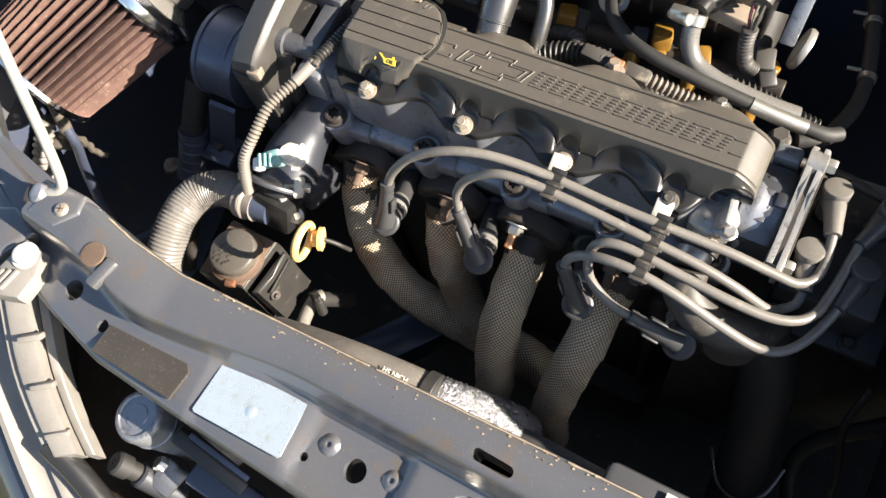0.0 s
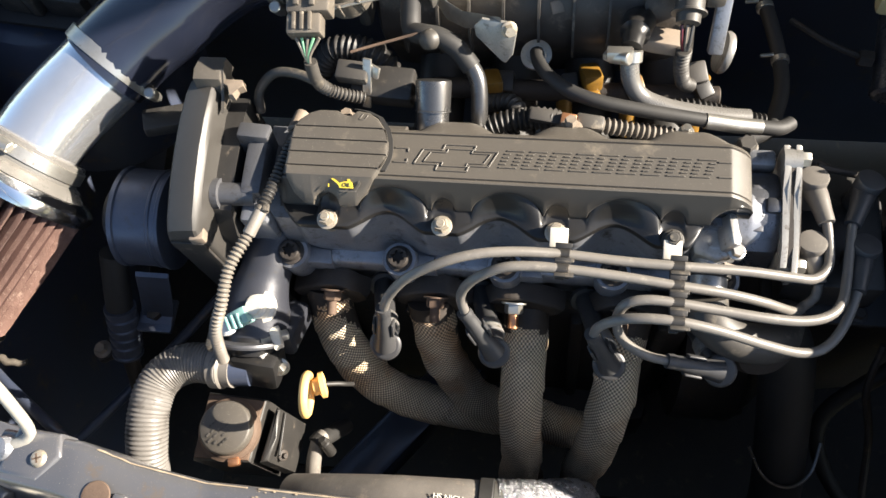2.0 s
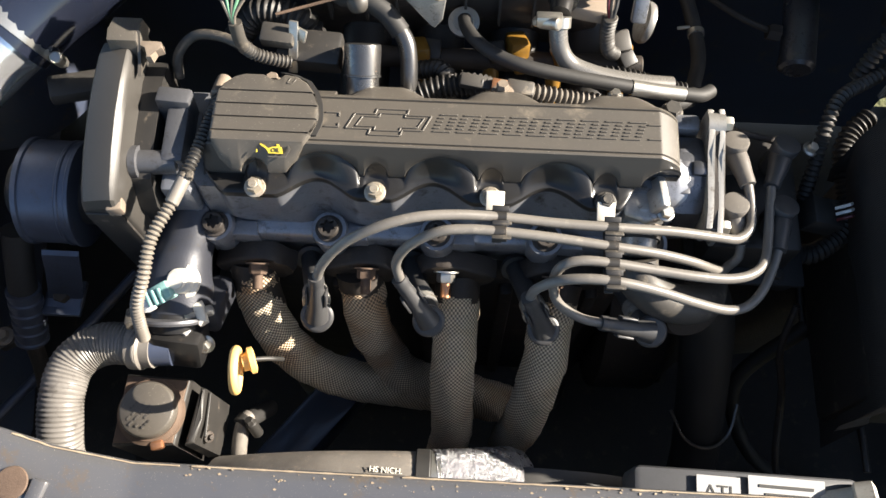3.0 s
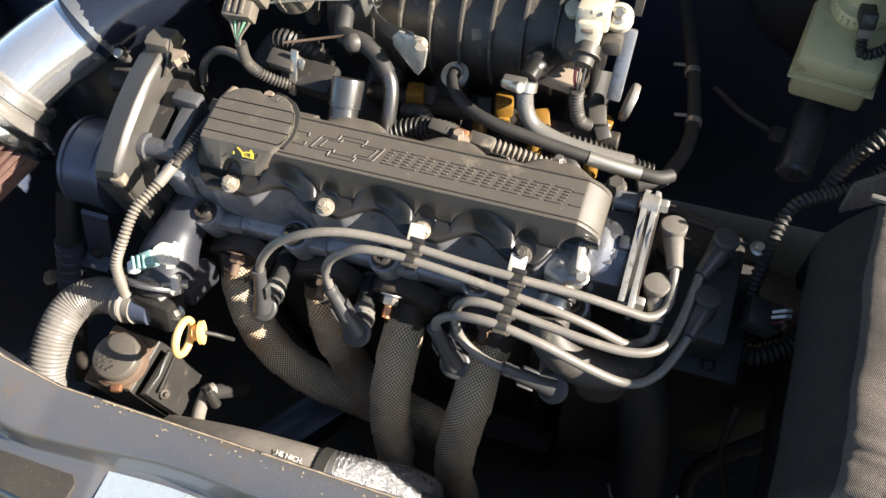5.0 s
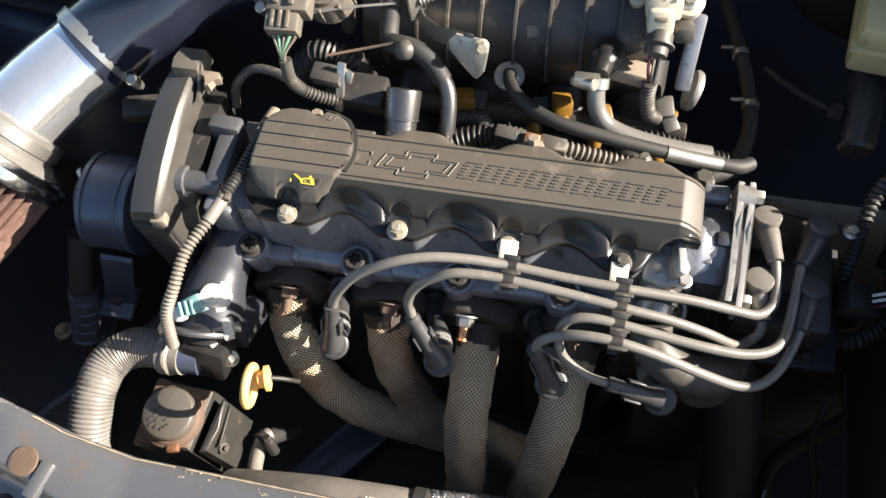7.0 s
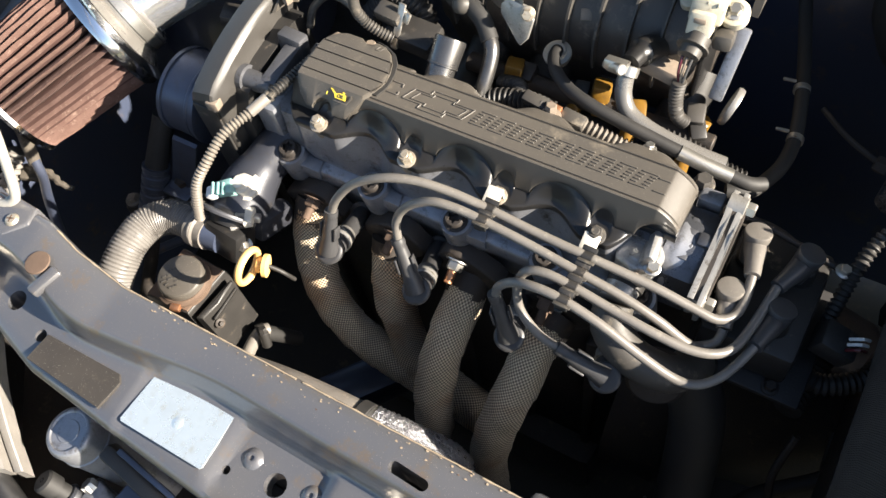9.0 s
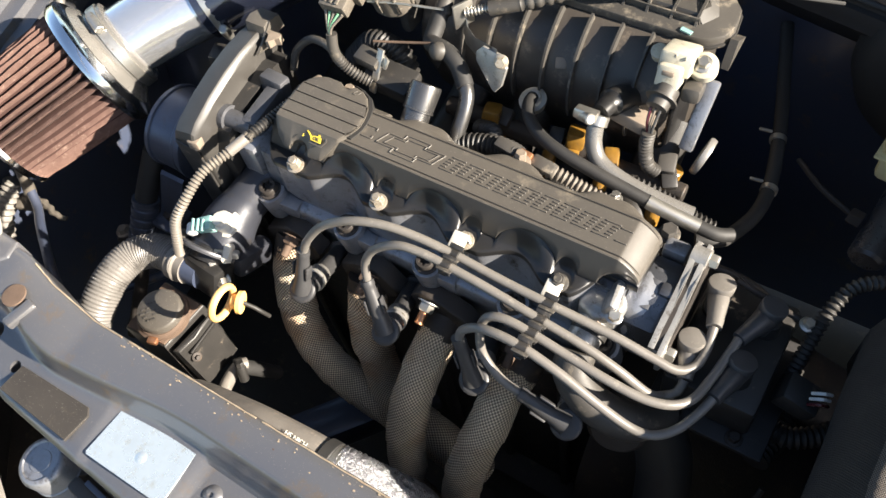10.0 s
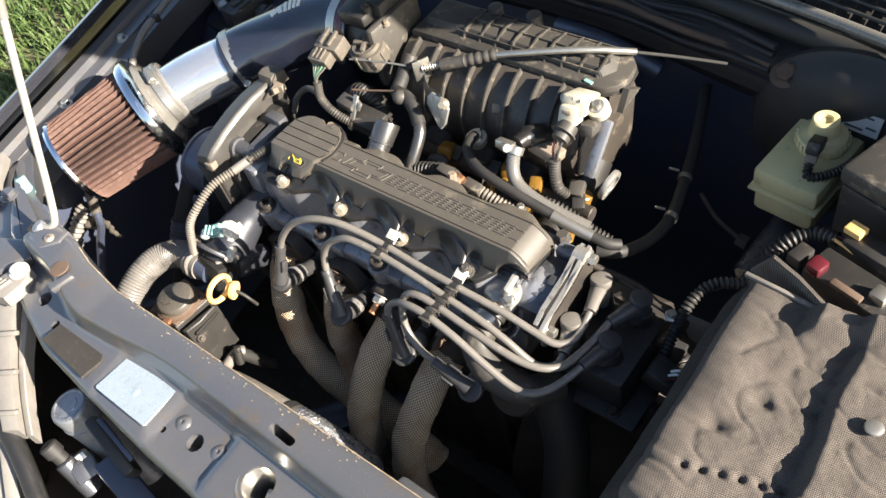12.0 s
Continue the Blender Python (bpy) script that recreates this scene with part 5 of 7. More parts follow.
part("side_bolt", hexbolt(B(), (-0.0455, -0.166, -0.133), (0.8, -0.1, 0.5), 0.0025, 0.003, 0.005), "iron", ps)
bm = lathe(B(), (-0.0855, -0.1530, -0.1085), (0, -0.05, 1), [(0, 0.0262), (0.006, 0.0262), (0.0072, 0.0235), (0.0085, 0.0228)], 40)
part("neck_ring", bm, "rust", ps, "brown dusty neck ring")
part("ring_notch", box(B(), (-0.0760, -0.1785, -0.1045), (0.010, 0.007, 0.006), (0, 0, 18), 0.0015), "copper", ps, "orange-brown locking notch")
bm = lathe(B(), (-0.0855, -0.1525, -0.1010), (0, -0.05, 1), [(0, 0.0226), (0.006, 0.0222), (0.0085, 0.0212), (0.0092, 0.0200), (0.0094, 0.0)], 40)
capp = part("cap", bm, "cover", ps, "round dusty black cap with moulded lettering")
for k, (dy, w) in enumerate(((0.009, 0.012), (0.0045, 0.020), (0.0, 0.024), (-0.0045, 0.018), (-0.009, 0.012))):
    for j in range(4):
        if (3 * k + j) % 5:
            o = Vector((-0.006 + (j - 1.5) * w / 4, dy, 0))
            o.rotate(Euler((0, 0, radians(50))))
            part("lettering_bar", box(B(), (-0.0855 + o.x, -0.1532 + o.y, -0.0916), (w / 6, 0.0016, 0.0006), (3, 0, 50), 0), "dusty", capp)

# small hose with clamp
sh = thing("return_hose", (-0.03, -0.16, -0.19), "pale dusty rubber hose with a black clamp", "hose")
bm = B()
tube(bm, [(-0.027, -0.139, -0.183), (-0.030, -0.146, -0.180), (-0.033, -0.166, -0.188), (-0.034, -0.19, -0.21), (-0.034, -0.21, -0.25)], 0.0068, 18, 0.005)
part("hose", bm, "hose", sh)
bm = B()
tube(bm, [(-0.022, -0.120, -0.24), (-0.026, -0.134, -0.205), (-0.029, -0.145, -0.181)], 0.0078, 16, 0.005)
part("upper_run", bm, "rubber", sh)
clamp_band(sh, (-0.0295, -0.145, -0.181), (-0.5, -0.8, 0.2), 0.0080, 0.009, "plastic", (1, -0.3, 0.4))

# dipstick
dip = thing("oil_dipstick", (-0.01, -0.12, -0.06), "orange-yellow plastic dipstick handle with ring", "dipstick")
bm = B()
ring = [Vector((-0.0105, -0.1265, -0.058)) + 0.0155 * (math.cos(a) * Vector((0.12, -0.90, 0.42)) + math.sin(a) * Vector((0.05, 0.44, 0.88))) for a in (2 * math.pi * k / 28 for k in range(28))]
n = 10
rings = []
cc = Vector((-0.0105, -0.1265, -0.058))
for p in ring:
    o = (p - cc).normalized()
    w = Vector((0.99, 0.08, -0.1))
    rings.append([bm.verts.new(p + o * 0.0032 * math.cos(t) + w * 0.0036 * math.sin(t)) for t in (2 * math.pi * j / n for j in range(n))])
for i in range(28):
    for j in range(n):
        bm.faces.new((rings[i][j], rings[i][(j + 1) % n], rings[(i + 1) % 28][(j + 1) % n], rings[(i + 1) % 28][j]))
part("ring", bm, "yellow", dip)
bm = lathe(B(), (-0.0085, -0.1185, -0.0665), (0.9, 0.35, -0.12), [(0, 0.007), (0.004, 0.0072), (0.0055, 0.0105), (0.009, 0.0105), (0.010, 0.007)], 22)
part("stopper", bm, "yellow", dip)
bm = B()
tube(bm, [(0.000, -0.115, -0.068), (0.008, -0.1125, -0.074), (0.013, -0.111, -0.080), (0.016, -0.108, -0.092)], 0.0020, 12, 0.004)
part("tube", bm, "corr", dip)

# upper radiator hose with foil
uh = thing("radiator_top_hose", (0.1, -0.19, -0.13), "worn rubber radiator hose with white print", "hose")
bm = B()
tube(bm, [(-0.04, -0.197, -0.170), (0.0, -0.1955, -0.150), (0.05, -0.1935, -0.132), (0.10, -0.192, -0.124), (0.128, -0.191, -0.124)], 0.021, 26, 0.006)
part("hose", bm, "hose", uh)
letters("print", "HS NICH.", 0.0062, pose(0.104, -0.1885, -0.1022, 0, 0, -2), "print", uh)
bm = lathe(B(), (0.126, -0.191, -0.124), (1, 0.02, -0.02), [(0, 0.0222), (0.001, 0.023), (0.011, 0.023), (0.012, 0.0222)], 28)
part("collar", bm, "rubber", uh)
bm = lathe(B(), (0.138, -0.191, -0.1245), (1, 0.02, -0.04), [(0, 0.0225), (0.008, 0.0225)], 28)
part("metal_neck", bm, "steel", uh)
bm = B()
tube(bm, [(0.140, -0.191, -0.125), (0.160, -0.189, -0.129), (0.182, -0.185, -0.142), (0.198, -0.18, -0.165), (0.203, -0.176, -0.195)], 0.0235, 40, 0.0014, rad=lambda v, a, s: 0.0232 + 0.0006 * math.sin(v * 2 * math.pi / 0.0042 + 2.6 * noise.noise(Vector((v * 90, math.cos(a) * 1.5, math.sin(a) * 1.5)))) * (0.6 + 0.8 * abs(noise.noise(Vector((v * 40, a, 3))))) + 0.001 * noise.noise(Vector((v * 200, math.cos(a) * 5, math.sin(a) * 5))))
part("foil_wrap", bm, "foil", uh, "crumpled silver foil tape wrap", 70)

# radiator, tank and fan shroud
rad = thing("radiator", (0.3, -0.22, -0.3), "dark radiator with grey plastic top tank", "radiator")
part("core", box(B(), (0.25, -0.235, -0.33), (0.62, 0.03, 0.42), bev=0.003), "iron", rad)
part("tank", box(B(), (0.375, -0.199, -0.112), (0.17, 0.044, 0.05), (0, 0, -1), 0.006), "tankgrey", rad, "grey plastic top tank")
part("filler_neck", lathe(B(), (0.440, -0.199, -0.088), (0.8, 0.1, 0.35), [(-0.01, 0.012), (0.012, 0.013), (0.014, 0.016), (0.026, 0.016), (0.028, 0.012)], 24), "white", rad, "white plastic neck")
lab = part("paper_label", box(B(), (0.402, -0.197, -0.0843), (0.056, 0.032, 0.0012), (0, 0, -2), 0), "oldlabel", rad, "white paper label with unreadable print")
for k in range(3):
    part("print_bar", box(B(), (0.402, -0.188 - 0.006 * k, -0.0834), (0.040 - 0.008 * k, 0.0022, 0.0006), (0, 0, -2), 0), "ink", lab)
lab2 = part("paper_label", box(B(), (0.352, -0.196, -0.0842), (0.032, 0.028, 0.0014), (0, 0, -2), 0), "oldlabel", rad)
letters("label_print", "ATI", 0.014, pose(0.352, -0.194, -0.0833, 0, 0, -2), "ink", lab2)
bm = lathe(B(), (0.20, -0.205, -0.33), (0, 1, 0), [(0, 0.185), (0.03, 0.185), (0.031, 0.17), (0.01, 0.165), (0.01, 0.05), (0.035, 0.05), (0.036, 0.0)], 48)
part("fan_shroud", bm, "plastic", rad)

# lower hoses and subframe
beam = thing("subframe_beam", (0.0, -0.1, -0.45), "dark steel subframe beam under the engine", "subframe")
part("beam", box(B(), (-0.02, -0.12, -0.42), (0.05, 0.5, 0.05), (0, 0, -38), 0.008), "bay", beam)
part("cross_tube", box(B(), (0.2, -0.16, -0.55), (0.9, 0.06, 0.06), bev=0.008), "iron", beam)
lh = thing("lower_hose", (0.38, -0.06, -0.25), "dark blue-black rubber hose with wire ties", "hose")
bm = B()
tube(bm, [(0.352, -0.02, -0.11), (0.374, -0.035, -0.16), (0.385, -0.06, -0.21), (0.393, -0.095, -0.265), (0.40, -0.13, -0.32), (0.40, -0.17, -0.38)], 0.024, 24, 0.008)
part("hose", bm, "rubber", lh)
bm = B()
tube(bm, [(0.362, -0.10, -0.255), (0.378, -0.125, -0.268), (0.40, -0.132, -0.27), (0.42, -0.118, -0.27), (0.428, -0.09, -0.26)], 0.0016, 8, 0.005)
part("wire_tie", bm, "gunmetal", lh)
bm = B()
tube(bm, [(0.455, -0.02, -0.16), (0.452, -0.05, -0.20), (0.468, -0.08, -0.25), (0.475, -0.13, -0.30), (0.49, -0.16, -0.34)], 0.0035, 8, 0.006)
part("brake_line", bm, "iron", lh)
bm = B()
tube(bm, [(0.50, -0.01, -0.25), (0.44, -0.06, -0.30), (0.47, -0.12, -0.36), (0.55, -0.15, -0.42)], 0.008, 10, 0.01)
part("cable", bm, "rubber", lh)

# ---- air intake: filter, pipes, throttle body, manifold ----
FC, CC = Vector((-0.288, 0.030, -0.022)), Vector((-0.346, -0.083, -0.050))
ax = (CC - FC).normalized()
flt = thing("air_filter", FC, "cone air filter with red-brown pleats and chrome collar", "air filter")
d, u, v = frame_of(ax)
L = (CC - FC).length
bm = B()
NP, NS = 42, 26
rings = []
for s in range(NS + 1):
    h = 0.010 + (L - 0.014) * s / NS
    r0 = 0.0665 - 0.0065 * s / NS
    ring = []
    for k in range(NP * 4):
        a = 2 * math.pi * k / (NP * 4)
        w = (0.0, 0.74, 1.0, 0.78)[k % 4]
        wob = 0.0012 * noise.noise(Vector((k // 4 * 3.1, s * 0.22, 0)))
        aa = a + 0.014 * noise.noise(Vector((k // 4 * 1.7, s * 0.12, 5)))
        ring.append(bm.verts.new(FC + d * h + (u * math.cos(aa) + v * math.sin(aa)) * (r0 - 0.0185 + 0.0185 * w + wob)))
    rings.append(ring)
for p, q in zip(rings, rings[1:]):
    for k in range(NP * 4):
        j = (k + 1) % (NP * 4)
        # Ridge faces take the paler cotton, groove faces the darker one.
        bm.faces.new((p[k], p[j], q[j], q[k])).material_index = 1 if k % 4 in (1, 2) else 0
pl = part("pleats", bm, "pleat", flt, "dusty red-brown pleated cotton, ridges paler than grooves", 80)
pl.data.materials.append(M["pleatridge"])
bm = lathe(B(), FC, ax, [(-0.012, 0.045), (-0.008, 0.052), (-0.004, 0.066), (0.0, 0.0715), (0.006, 0.0725), (0.011, 0.0705), (0.012, 0.067)], 64)
part("collar", bm, "chrome", flt, "bright chrome filter collar")
bm = lathe(B(), FC, ax, [(-0.034, 0.043), (-0.033, 0.0455), (-0.015, 0.0462), (-0.012, 0.053), (-0.0065, 0.060), (-0.006, 0.055)], 64)
part("neck", bm, "palehose", flt, "pale filter neck")
bm = lathe(B(), CC - ax * 0.006, ax, [(0, 0.0605), (0.004, 0.0620), (0.007, 0.0610), (0.008, 0.056), (0.006, 0.03), (0.007, 0.0)], 64)
part("end_cap", bm, "chrome", flt, "chrome end rim")
cl = clamp_band(flt, FC - ax * 0.024, ax, 0.0468, 0.011, "steel", (0.15, -0.35, 0.9))

pipe = thing("intake_pipe", (-0.2, 0.12, 0.0), "polished aluminium intake pipe", "intake pipe")
PC = Vector((-0.2140, 0.1300, 0.0040))
bm = B()
tube(bm, [FC - ax * 0.026, FC * 0.5 + PC * 0.5 + Vector((-0.003, 0.003, 0.002)), PC, PC + (PC - FC).normalized() * 0.012], 0.0375, 48, 0.006)
part("tube", bm, "pipe", pipe)
elbow = thing("intake_elbow", (-0.12, 0.2, 0.03), "glossy black intake elbow with white emblem", "intake elbow")
EP = [PC - Vector((0.004, 0.005, 0.001)), Vector((-0.190, 0.153, 0.012)), Vector((-0.160, 0.174, 0.022)), Vector((-0.132, 0.194, 0.033)), Vector((-0.102, 0.208, 0.041)), Vector((-0.072, 0.215, 0.045)), Vector((-0.045, 0.216, 0.046))]
bm = B()
tube(bm, EP, 0.0405, 48, 0.005)
part("tube", bm, "blackpipe", elbow)
clamp_band(elbow, PC + (PC - FC).normalized() * 0.002, PC - FC, 0.0408, 0.012, "steel", (0.55, -0.75, -0.35))
clamp_band(elbow, (-0.070, 0.215, 0.045), (1, 0.08, 0.03), 0.0408, 0.013, "steel", (0, -0.9, -0.45))
bm = lathe(B(), (-0.060, 0.2155, 0.0455), (1, 0.06, 0.03), [(0, 0.0412), (0.009, 0.0415), (0.010, 0.040)], 48)
part("red_lip", bm, "red", elbow)
# emblem: plain white bars lying on the pipe's top
epath = smooth_path(EP, 0.001)
for s, w, h, sk in ((-0.019, 0.013, 0.008, 24), (-0.011, 0.006, 0.013, 10), (-0.003, 0.0045, 0.017, 6), (0.003, 0.0045, 0.017, 6), (0.009, 0.0045, 0.017, 6), (0.015, 0.0045, 0.017, 6)):
    k = min(range(len(epath)), key=lambda i: (epath[i] - Vector((-0.134, 0.193, 0.032))).length) + int(s / 0.001)
    tdir = (epath[k + 3] - epath[k - 3]).normalized()
    ndir = Vector((-0.05, -0.12, 1))
    ndir = (ndir - tdir * ndir.dot(tdir)).normalized()
    em = Matrix((tdir, ndir.cross(tdir), ndir)).transposed().to_4x4() @ Matrix.Rotation(radians(sk), 4, "Z")
    em.translation = epath[k] + ndir * 0.0402
    bm = box(B(), (0, 0, 0), (w, h, 0.0024), bev=0.0004)
    bmesh.ops.transform(bm, matrix=em, verts=bm.verts)
    part("emblem_bar", bm, "label", elbow)

tb = thing("throttle_valve", (0.0, 0.2, 0.04), "black throttle body with round position sensor", "throttle body")
bm = lathe(B(), (-0.052, 0.216, 0.046), (1, 0, 0), [(0, 0.034), (0.02, 0.034), (0.022, 0.037), (0.05, 0.037)], 40)
part("barrel", bm, "plastic", tb)
part("flange", box(B(), (0.006, 0.214, 0.044), (0.012, 0.085, 0.08), (0, 0, 0), 0.008), "dusty", tb)
part("housing", box(B(), (-0.030, 0.210, 0.082), (0.042, 0.055, 0.020), (4, 0, 0), 0.005), "plastic", tb)
part("housing_step", box(B(), (-0.008, 0.220, 0.083), (0.024, 0.04, 0.03), (0, 0, 0), 0.004), "plastic", tb)
part("vacuum_nipple", lathe(B(), (-0.010, 0.196, 0.092), (0, -0.2, 1), [(0, 0.006), (0.008, 0.006), (0.0085, 0.004), (0.013, 0.004)], 16), "plastic", tb)
part("screw", hexbolt(B(), (0.014, 0.196, 0.079), (0, -0.1, 1), 0.003, 0.004, 0.0045), "brownplastic", tb)
bm = lathe(B(), (-0.003, 0.180, 0.030), (0, -0.25, 1), [(0, 0.014), (0.006, 0.018), (0.010, 0.018), (0.011, 0.0208), (0.032, 0.0208), (0.0325, 0.017), (0.037, 0.016), (0.0372, 0.011), (0.034, 0.0105), (0.034, 0.0)], 36)
sens = part("sensor", bm, "beige", tb, "round dusty idle control motor")
for k in range(8):
    a = 2 * math.pi * k / 8
    part("rib", box(B(), (-0.003 + 0.0208 * math.cos(a), 0.1745 + 0.0208 * math.sin(a), 0.050), (0.003, 0.003, 0.018), (14, 0, 0), 0.0008), "beige", sens)
part("bridge", box(B(), (-0.003, 0.171, 0.0675), (0.026, 0.005, 0.005), (14, 0, 25), 0.001), "beige", sens)
part("bridge", box(B(), (-0.003, 0.171, 0.0675), (0.005, 0.026, 0.005), (14, 0, 25), 0.001), "beige", sens)
bm = B()
box(bm, (-0.015, 0.136, 0.084), (0.032, 0.022, 0.020), (16, 0, 4), 0.002)
plug = part("plug", bm, "beige", tb, "weathered grey wiring plug")
for dx in (-0.008, 0.004):
    part("plug_rib", box(B(), (-0.015 + dx, 0.136, 0.0955), (0.004, 0.020, 0.004), (16, 0, 4), 0.0008), "beige", plug)
part("plug_neck", box(B(), (-0.017, 0.118, 0.079), (0.026, 0.016, 0.015), (16, 0, 4), 0.002), "beige", plug)
for dx in (-0.008, -0.002, 0.004):
    part("plug_rib", box(B(), (-0.016 + dx, 0.118, 0.087), (0.003, 0.015, 0.003), (16, 0, 4), 0.0006), "beige", plug)
for k in range(5):
    bm = B()
    tube(bm, [(-0.024 + 0.0045 * k, 0.110, 0.076), (-0.0165 + 0.001 * (k - 2), 0.101, 0.066), (-0.0155, 0.097, 0.056)], 0.0013, 8, 0.003)
    part("wire", bm, "green" if k % 2 else "corrgrey", plug)
lm = thing("sensor_loom", (-0.015, 0.1, 0.04), "dusty conduit loom behind the valve cover", "wiring loom")
bm = B()
tube(bm, [(-0.0155, 0.1, 0.060), (-0.015, 0.096, 0.046), (-0.0135, 0.096, 0.034)], 0.0050, 14, 0.004)
part("sleeve", bm, "dusty", lm)
bm = B()
ribbed(bm, [(-0.0135, 0.096, 0.036), (-0.008, 0.097, 0.026), (0.004, 0.098, 0.018), (0.016, 0.1, 0.012)], 0.0048, 0.0032, 0.0006)
part("conduit", bm, "dusty", lm)
bm = B()
tube(bm, [(-0.014, 0.098, 0.034), (-0.035, 0.106, 0.034), (-0.055, 0.108, 0.030), (-0.07, 0.1, 0.016), (-0.072, 0.09, 0.0)], 0.0038, 12, 0.005)
part("branch", bm, "dusty", lm)
part("connector", box(B(), (0.008, 0.114, 0.026), (0.026, 0.016, 0.013), (10, 0, -6), 0.002), "dusty", lm)
part("connector", box(B(), (0.030, 0.114, 0.008), (0.05, 0.028, 0.020), (10, 0, -4), 0.003), "plastic", lm)
bm = B()
box(bm, (0.0195, 0.107, 0.022), (0.007, 0.003, 0.042), (-32, 0, -10), 0.0008)
box(bm, (0.0255, 0.113, 0.030), (0.010, 0.003, 0.010), (-32, 0, -30), 0.0008)
box(bm, (0.026, 0.117, 0.008), (0.014, 0.010, 0.008), (0, 0, -10), 0.001)
part("steel_bracket", bm, "steel", lm, "small zinc bracket")
bm = B()
tube(bm, [(0.006, 0.126, 0.036), (0.03, 0.135, 0.036), (0.058, 0.142, 0.040)], 0.0012, 8, 0.01)
part("stay_wire", bm, "rust", lm)

mani = thing("intake_manifold", (0.16, 0.23, 0.0), "ribbed black plastic intake manifold, dusty on top", "intake manifold")
bm = B()
prof = []
for k in range(15):
    a = math.radians(95 + 115 * k / 14)
    prof.append((0.243 + 0.066 * math.cos(a), -0.016 + 0.064 * math.sin(a)))
prof += [(0.20, -0.09), (0.30, -0.09), (0.315, -0.01), (0.30, 0.035)]
rows = []
for x, k in ((0.012, 0.86), (0.016, 0.95), (0.03, 0.985), (0.06, 1.0), (0.250, 1.0), (0.260, 0.97), (0.264, 0.9)):
    rows.append([(x, 0.245 + (y - 0.245) * k, -0.016 + (z + 0.016) * k) for y, z in prof])
part("plenum", sweep(bm, rows), "maniblack", mani)
for k, x in enumerate((0.036, 0.066, 0.092, 0.120, 0.1485, 0.1765, 0.2045, 0.232)):
    pr = []
    for j in range(11):
        a = math.radians(108 + 82 * j / 10)
        pr.append((0.243 + 0.0735 * math.cos(a), -0.016 + 0.0715 * math.sin(a)))
    for j in range(10, -1, -1):
        a = math.radians(108 + 82 * j / 10)
        pr.append((0.243 + 0.064 * math.cos(a), -0.016 + 0.062 * math.sin(a)))
    part("rib", prism(B(), pr, x - 0.0011, x + 0.0011, YZX), "dusty", mani)
bm = B()
lidp = [(0.02, 0.226), (0.262, 0.226), (0.276, 0.229), (0.286, 0.238), (0.290, 0.252), (0.287, 0.272), (0.27, 0.292), (0.02, 0.292)]
prism(bm, lidp, 0.0455, 0.0535, None, bev=0.0025)
lidm = part("lid", bm, "dusty", mani, "flanged manifold lid")
part("lid_seam", prism(B(), [(0.155 + (x - 0.155) * 1.012, 0.259 + (y - 0.259) * 1.06) for x, y in lidp], 0.043, 0.0457, None, bev=0.0008), "plastic", mani)
part("lid_dome", prism(B(), [(0.03, 0.242), (0.265, 0.242), (0.274, 0.256), (0.262, 0.286), (0.03, 0.286)], 0.0530, 0.060, None, top=[(0.03, 0.247), (0.258, 0.247), (0.265, 0.258), (0.255, 0.28), (0.03, 0.28)]), "dusty", lidm)
for k in range(9):
    x = 0.088 + 0.0215 * k
    part("fin", prism(B(), [(0.236, 0.052), (0.243, 0.0600 + 0.002 * (k % 3 == 0)), (0.262, 0.0640), (0.284, 0.0600), (0.29, 0.052)], x - 0.0011, x + 0.0011, YZX), "dusty", lidm)
for y, z1 in ((0.2415, 0.0595), (0.262, 0.0625), (0.284, 0.0590)):
    part("long_rib", box(B(), (0.17, y, (0.0525 + z1) / 2), (0.185, 0.0018, z1 - 0.0525), (0, 0, 0), 0.0004), "dusty", lidm)
for x, y in ((0.150, 0.290), (0.236, 0.262), (0.10, 0.286)):
    part("lug", lathe(B(), (x, y, 0.050), (0, 0, 1), [(0, 0.009), (0.016, 0.0085), (0.017, 0.006)], 18), "dusty", lidm)
part("end_plate", box(B(), (0.266, 0.215, 0.0), (0.006, 0.05, 0.085), (-18, 0, 0), 0.003), "glossblack", mani)
part("end_strut", box(B(), (0.291, 0.186, 0.012), (0.012, 0.008, 0.062), (-38, 4, 0), 0.002), "alloy", mani, "grey metal stay")
part("end_wedge", prism(B(), [(0.225, 0.03), (0.24, 0.05), (0.262, 0.035)], 0.290, 0.297, YZX), "dusty", mani)
for k in range(4):
    x = 0.06 + 0.066 * k
    bm = B()
    tube(bm, [(x, 0.225, -0.05), (x, 0.19, -0.075), (x, 0.14, -0.085), (x, 0.095, -0.085)], 0.022, 20, 0.01)
    part("runner", bm, "plastic", mani)
part("boss_mark", box(B(), (0.163, 0.1865, 0.018), (0.010, 0.002, 0.010), (-48, 0, 20), 0.001), "brownplastic", mani)
part("paint_mark", box(B(), (0.256, 0.2295, 0.0545), (0.010, 0.004, 0.0015), (0, 0, -12), 0), "teal", mani)

tp = thing("pressure_sensor", (0.263, 0.2, 0.05), "pale grey plastic pressure sensor with plug", "sensor")
part("body", box(B(), (0.2625, 0.203, 0.0505), (0.027, 0.036, 0.020), (-28, 0, 4), 0.003), "cream", tp)
part("body_step", box(B(), (0.262, 0.187, 0.048), (0.020, 0.024, 0.020), (-28, 0, 4), 0.003), "cream", tp)
bm = lathe(B(), (0.282, 0.207, 0.042), (0.05, -0.4, 1), [(0, 0.0115), (0.010, 0.0115), (0.011, 0.010)], 24)
ear = part("ear", bm, "cream", tp)
for q in (-0.008, 0.0, 0.008):
    part("body_rib", box(B(), (0.2625 + q, 0.199, 0.0605), (0.0018, 0.020, 0.003), (-28, 0, 4), 0.0005), "cream", tp)
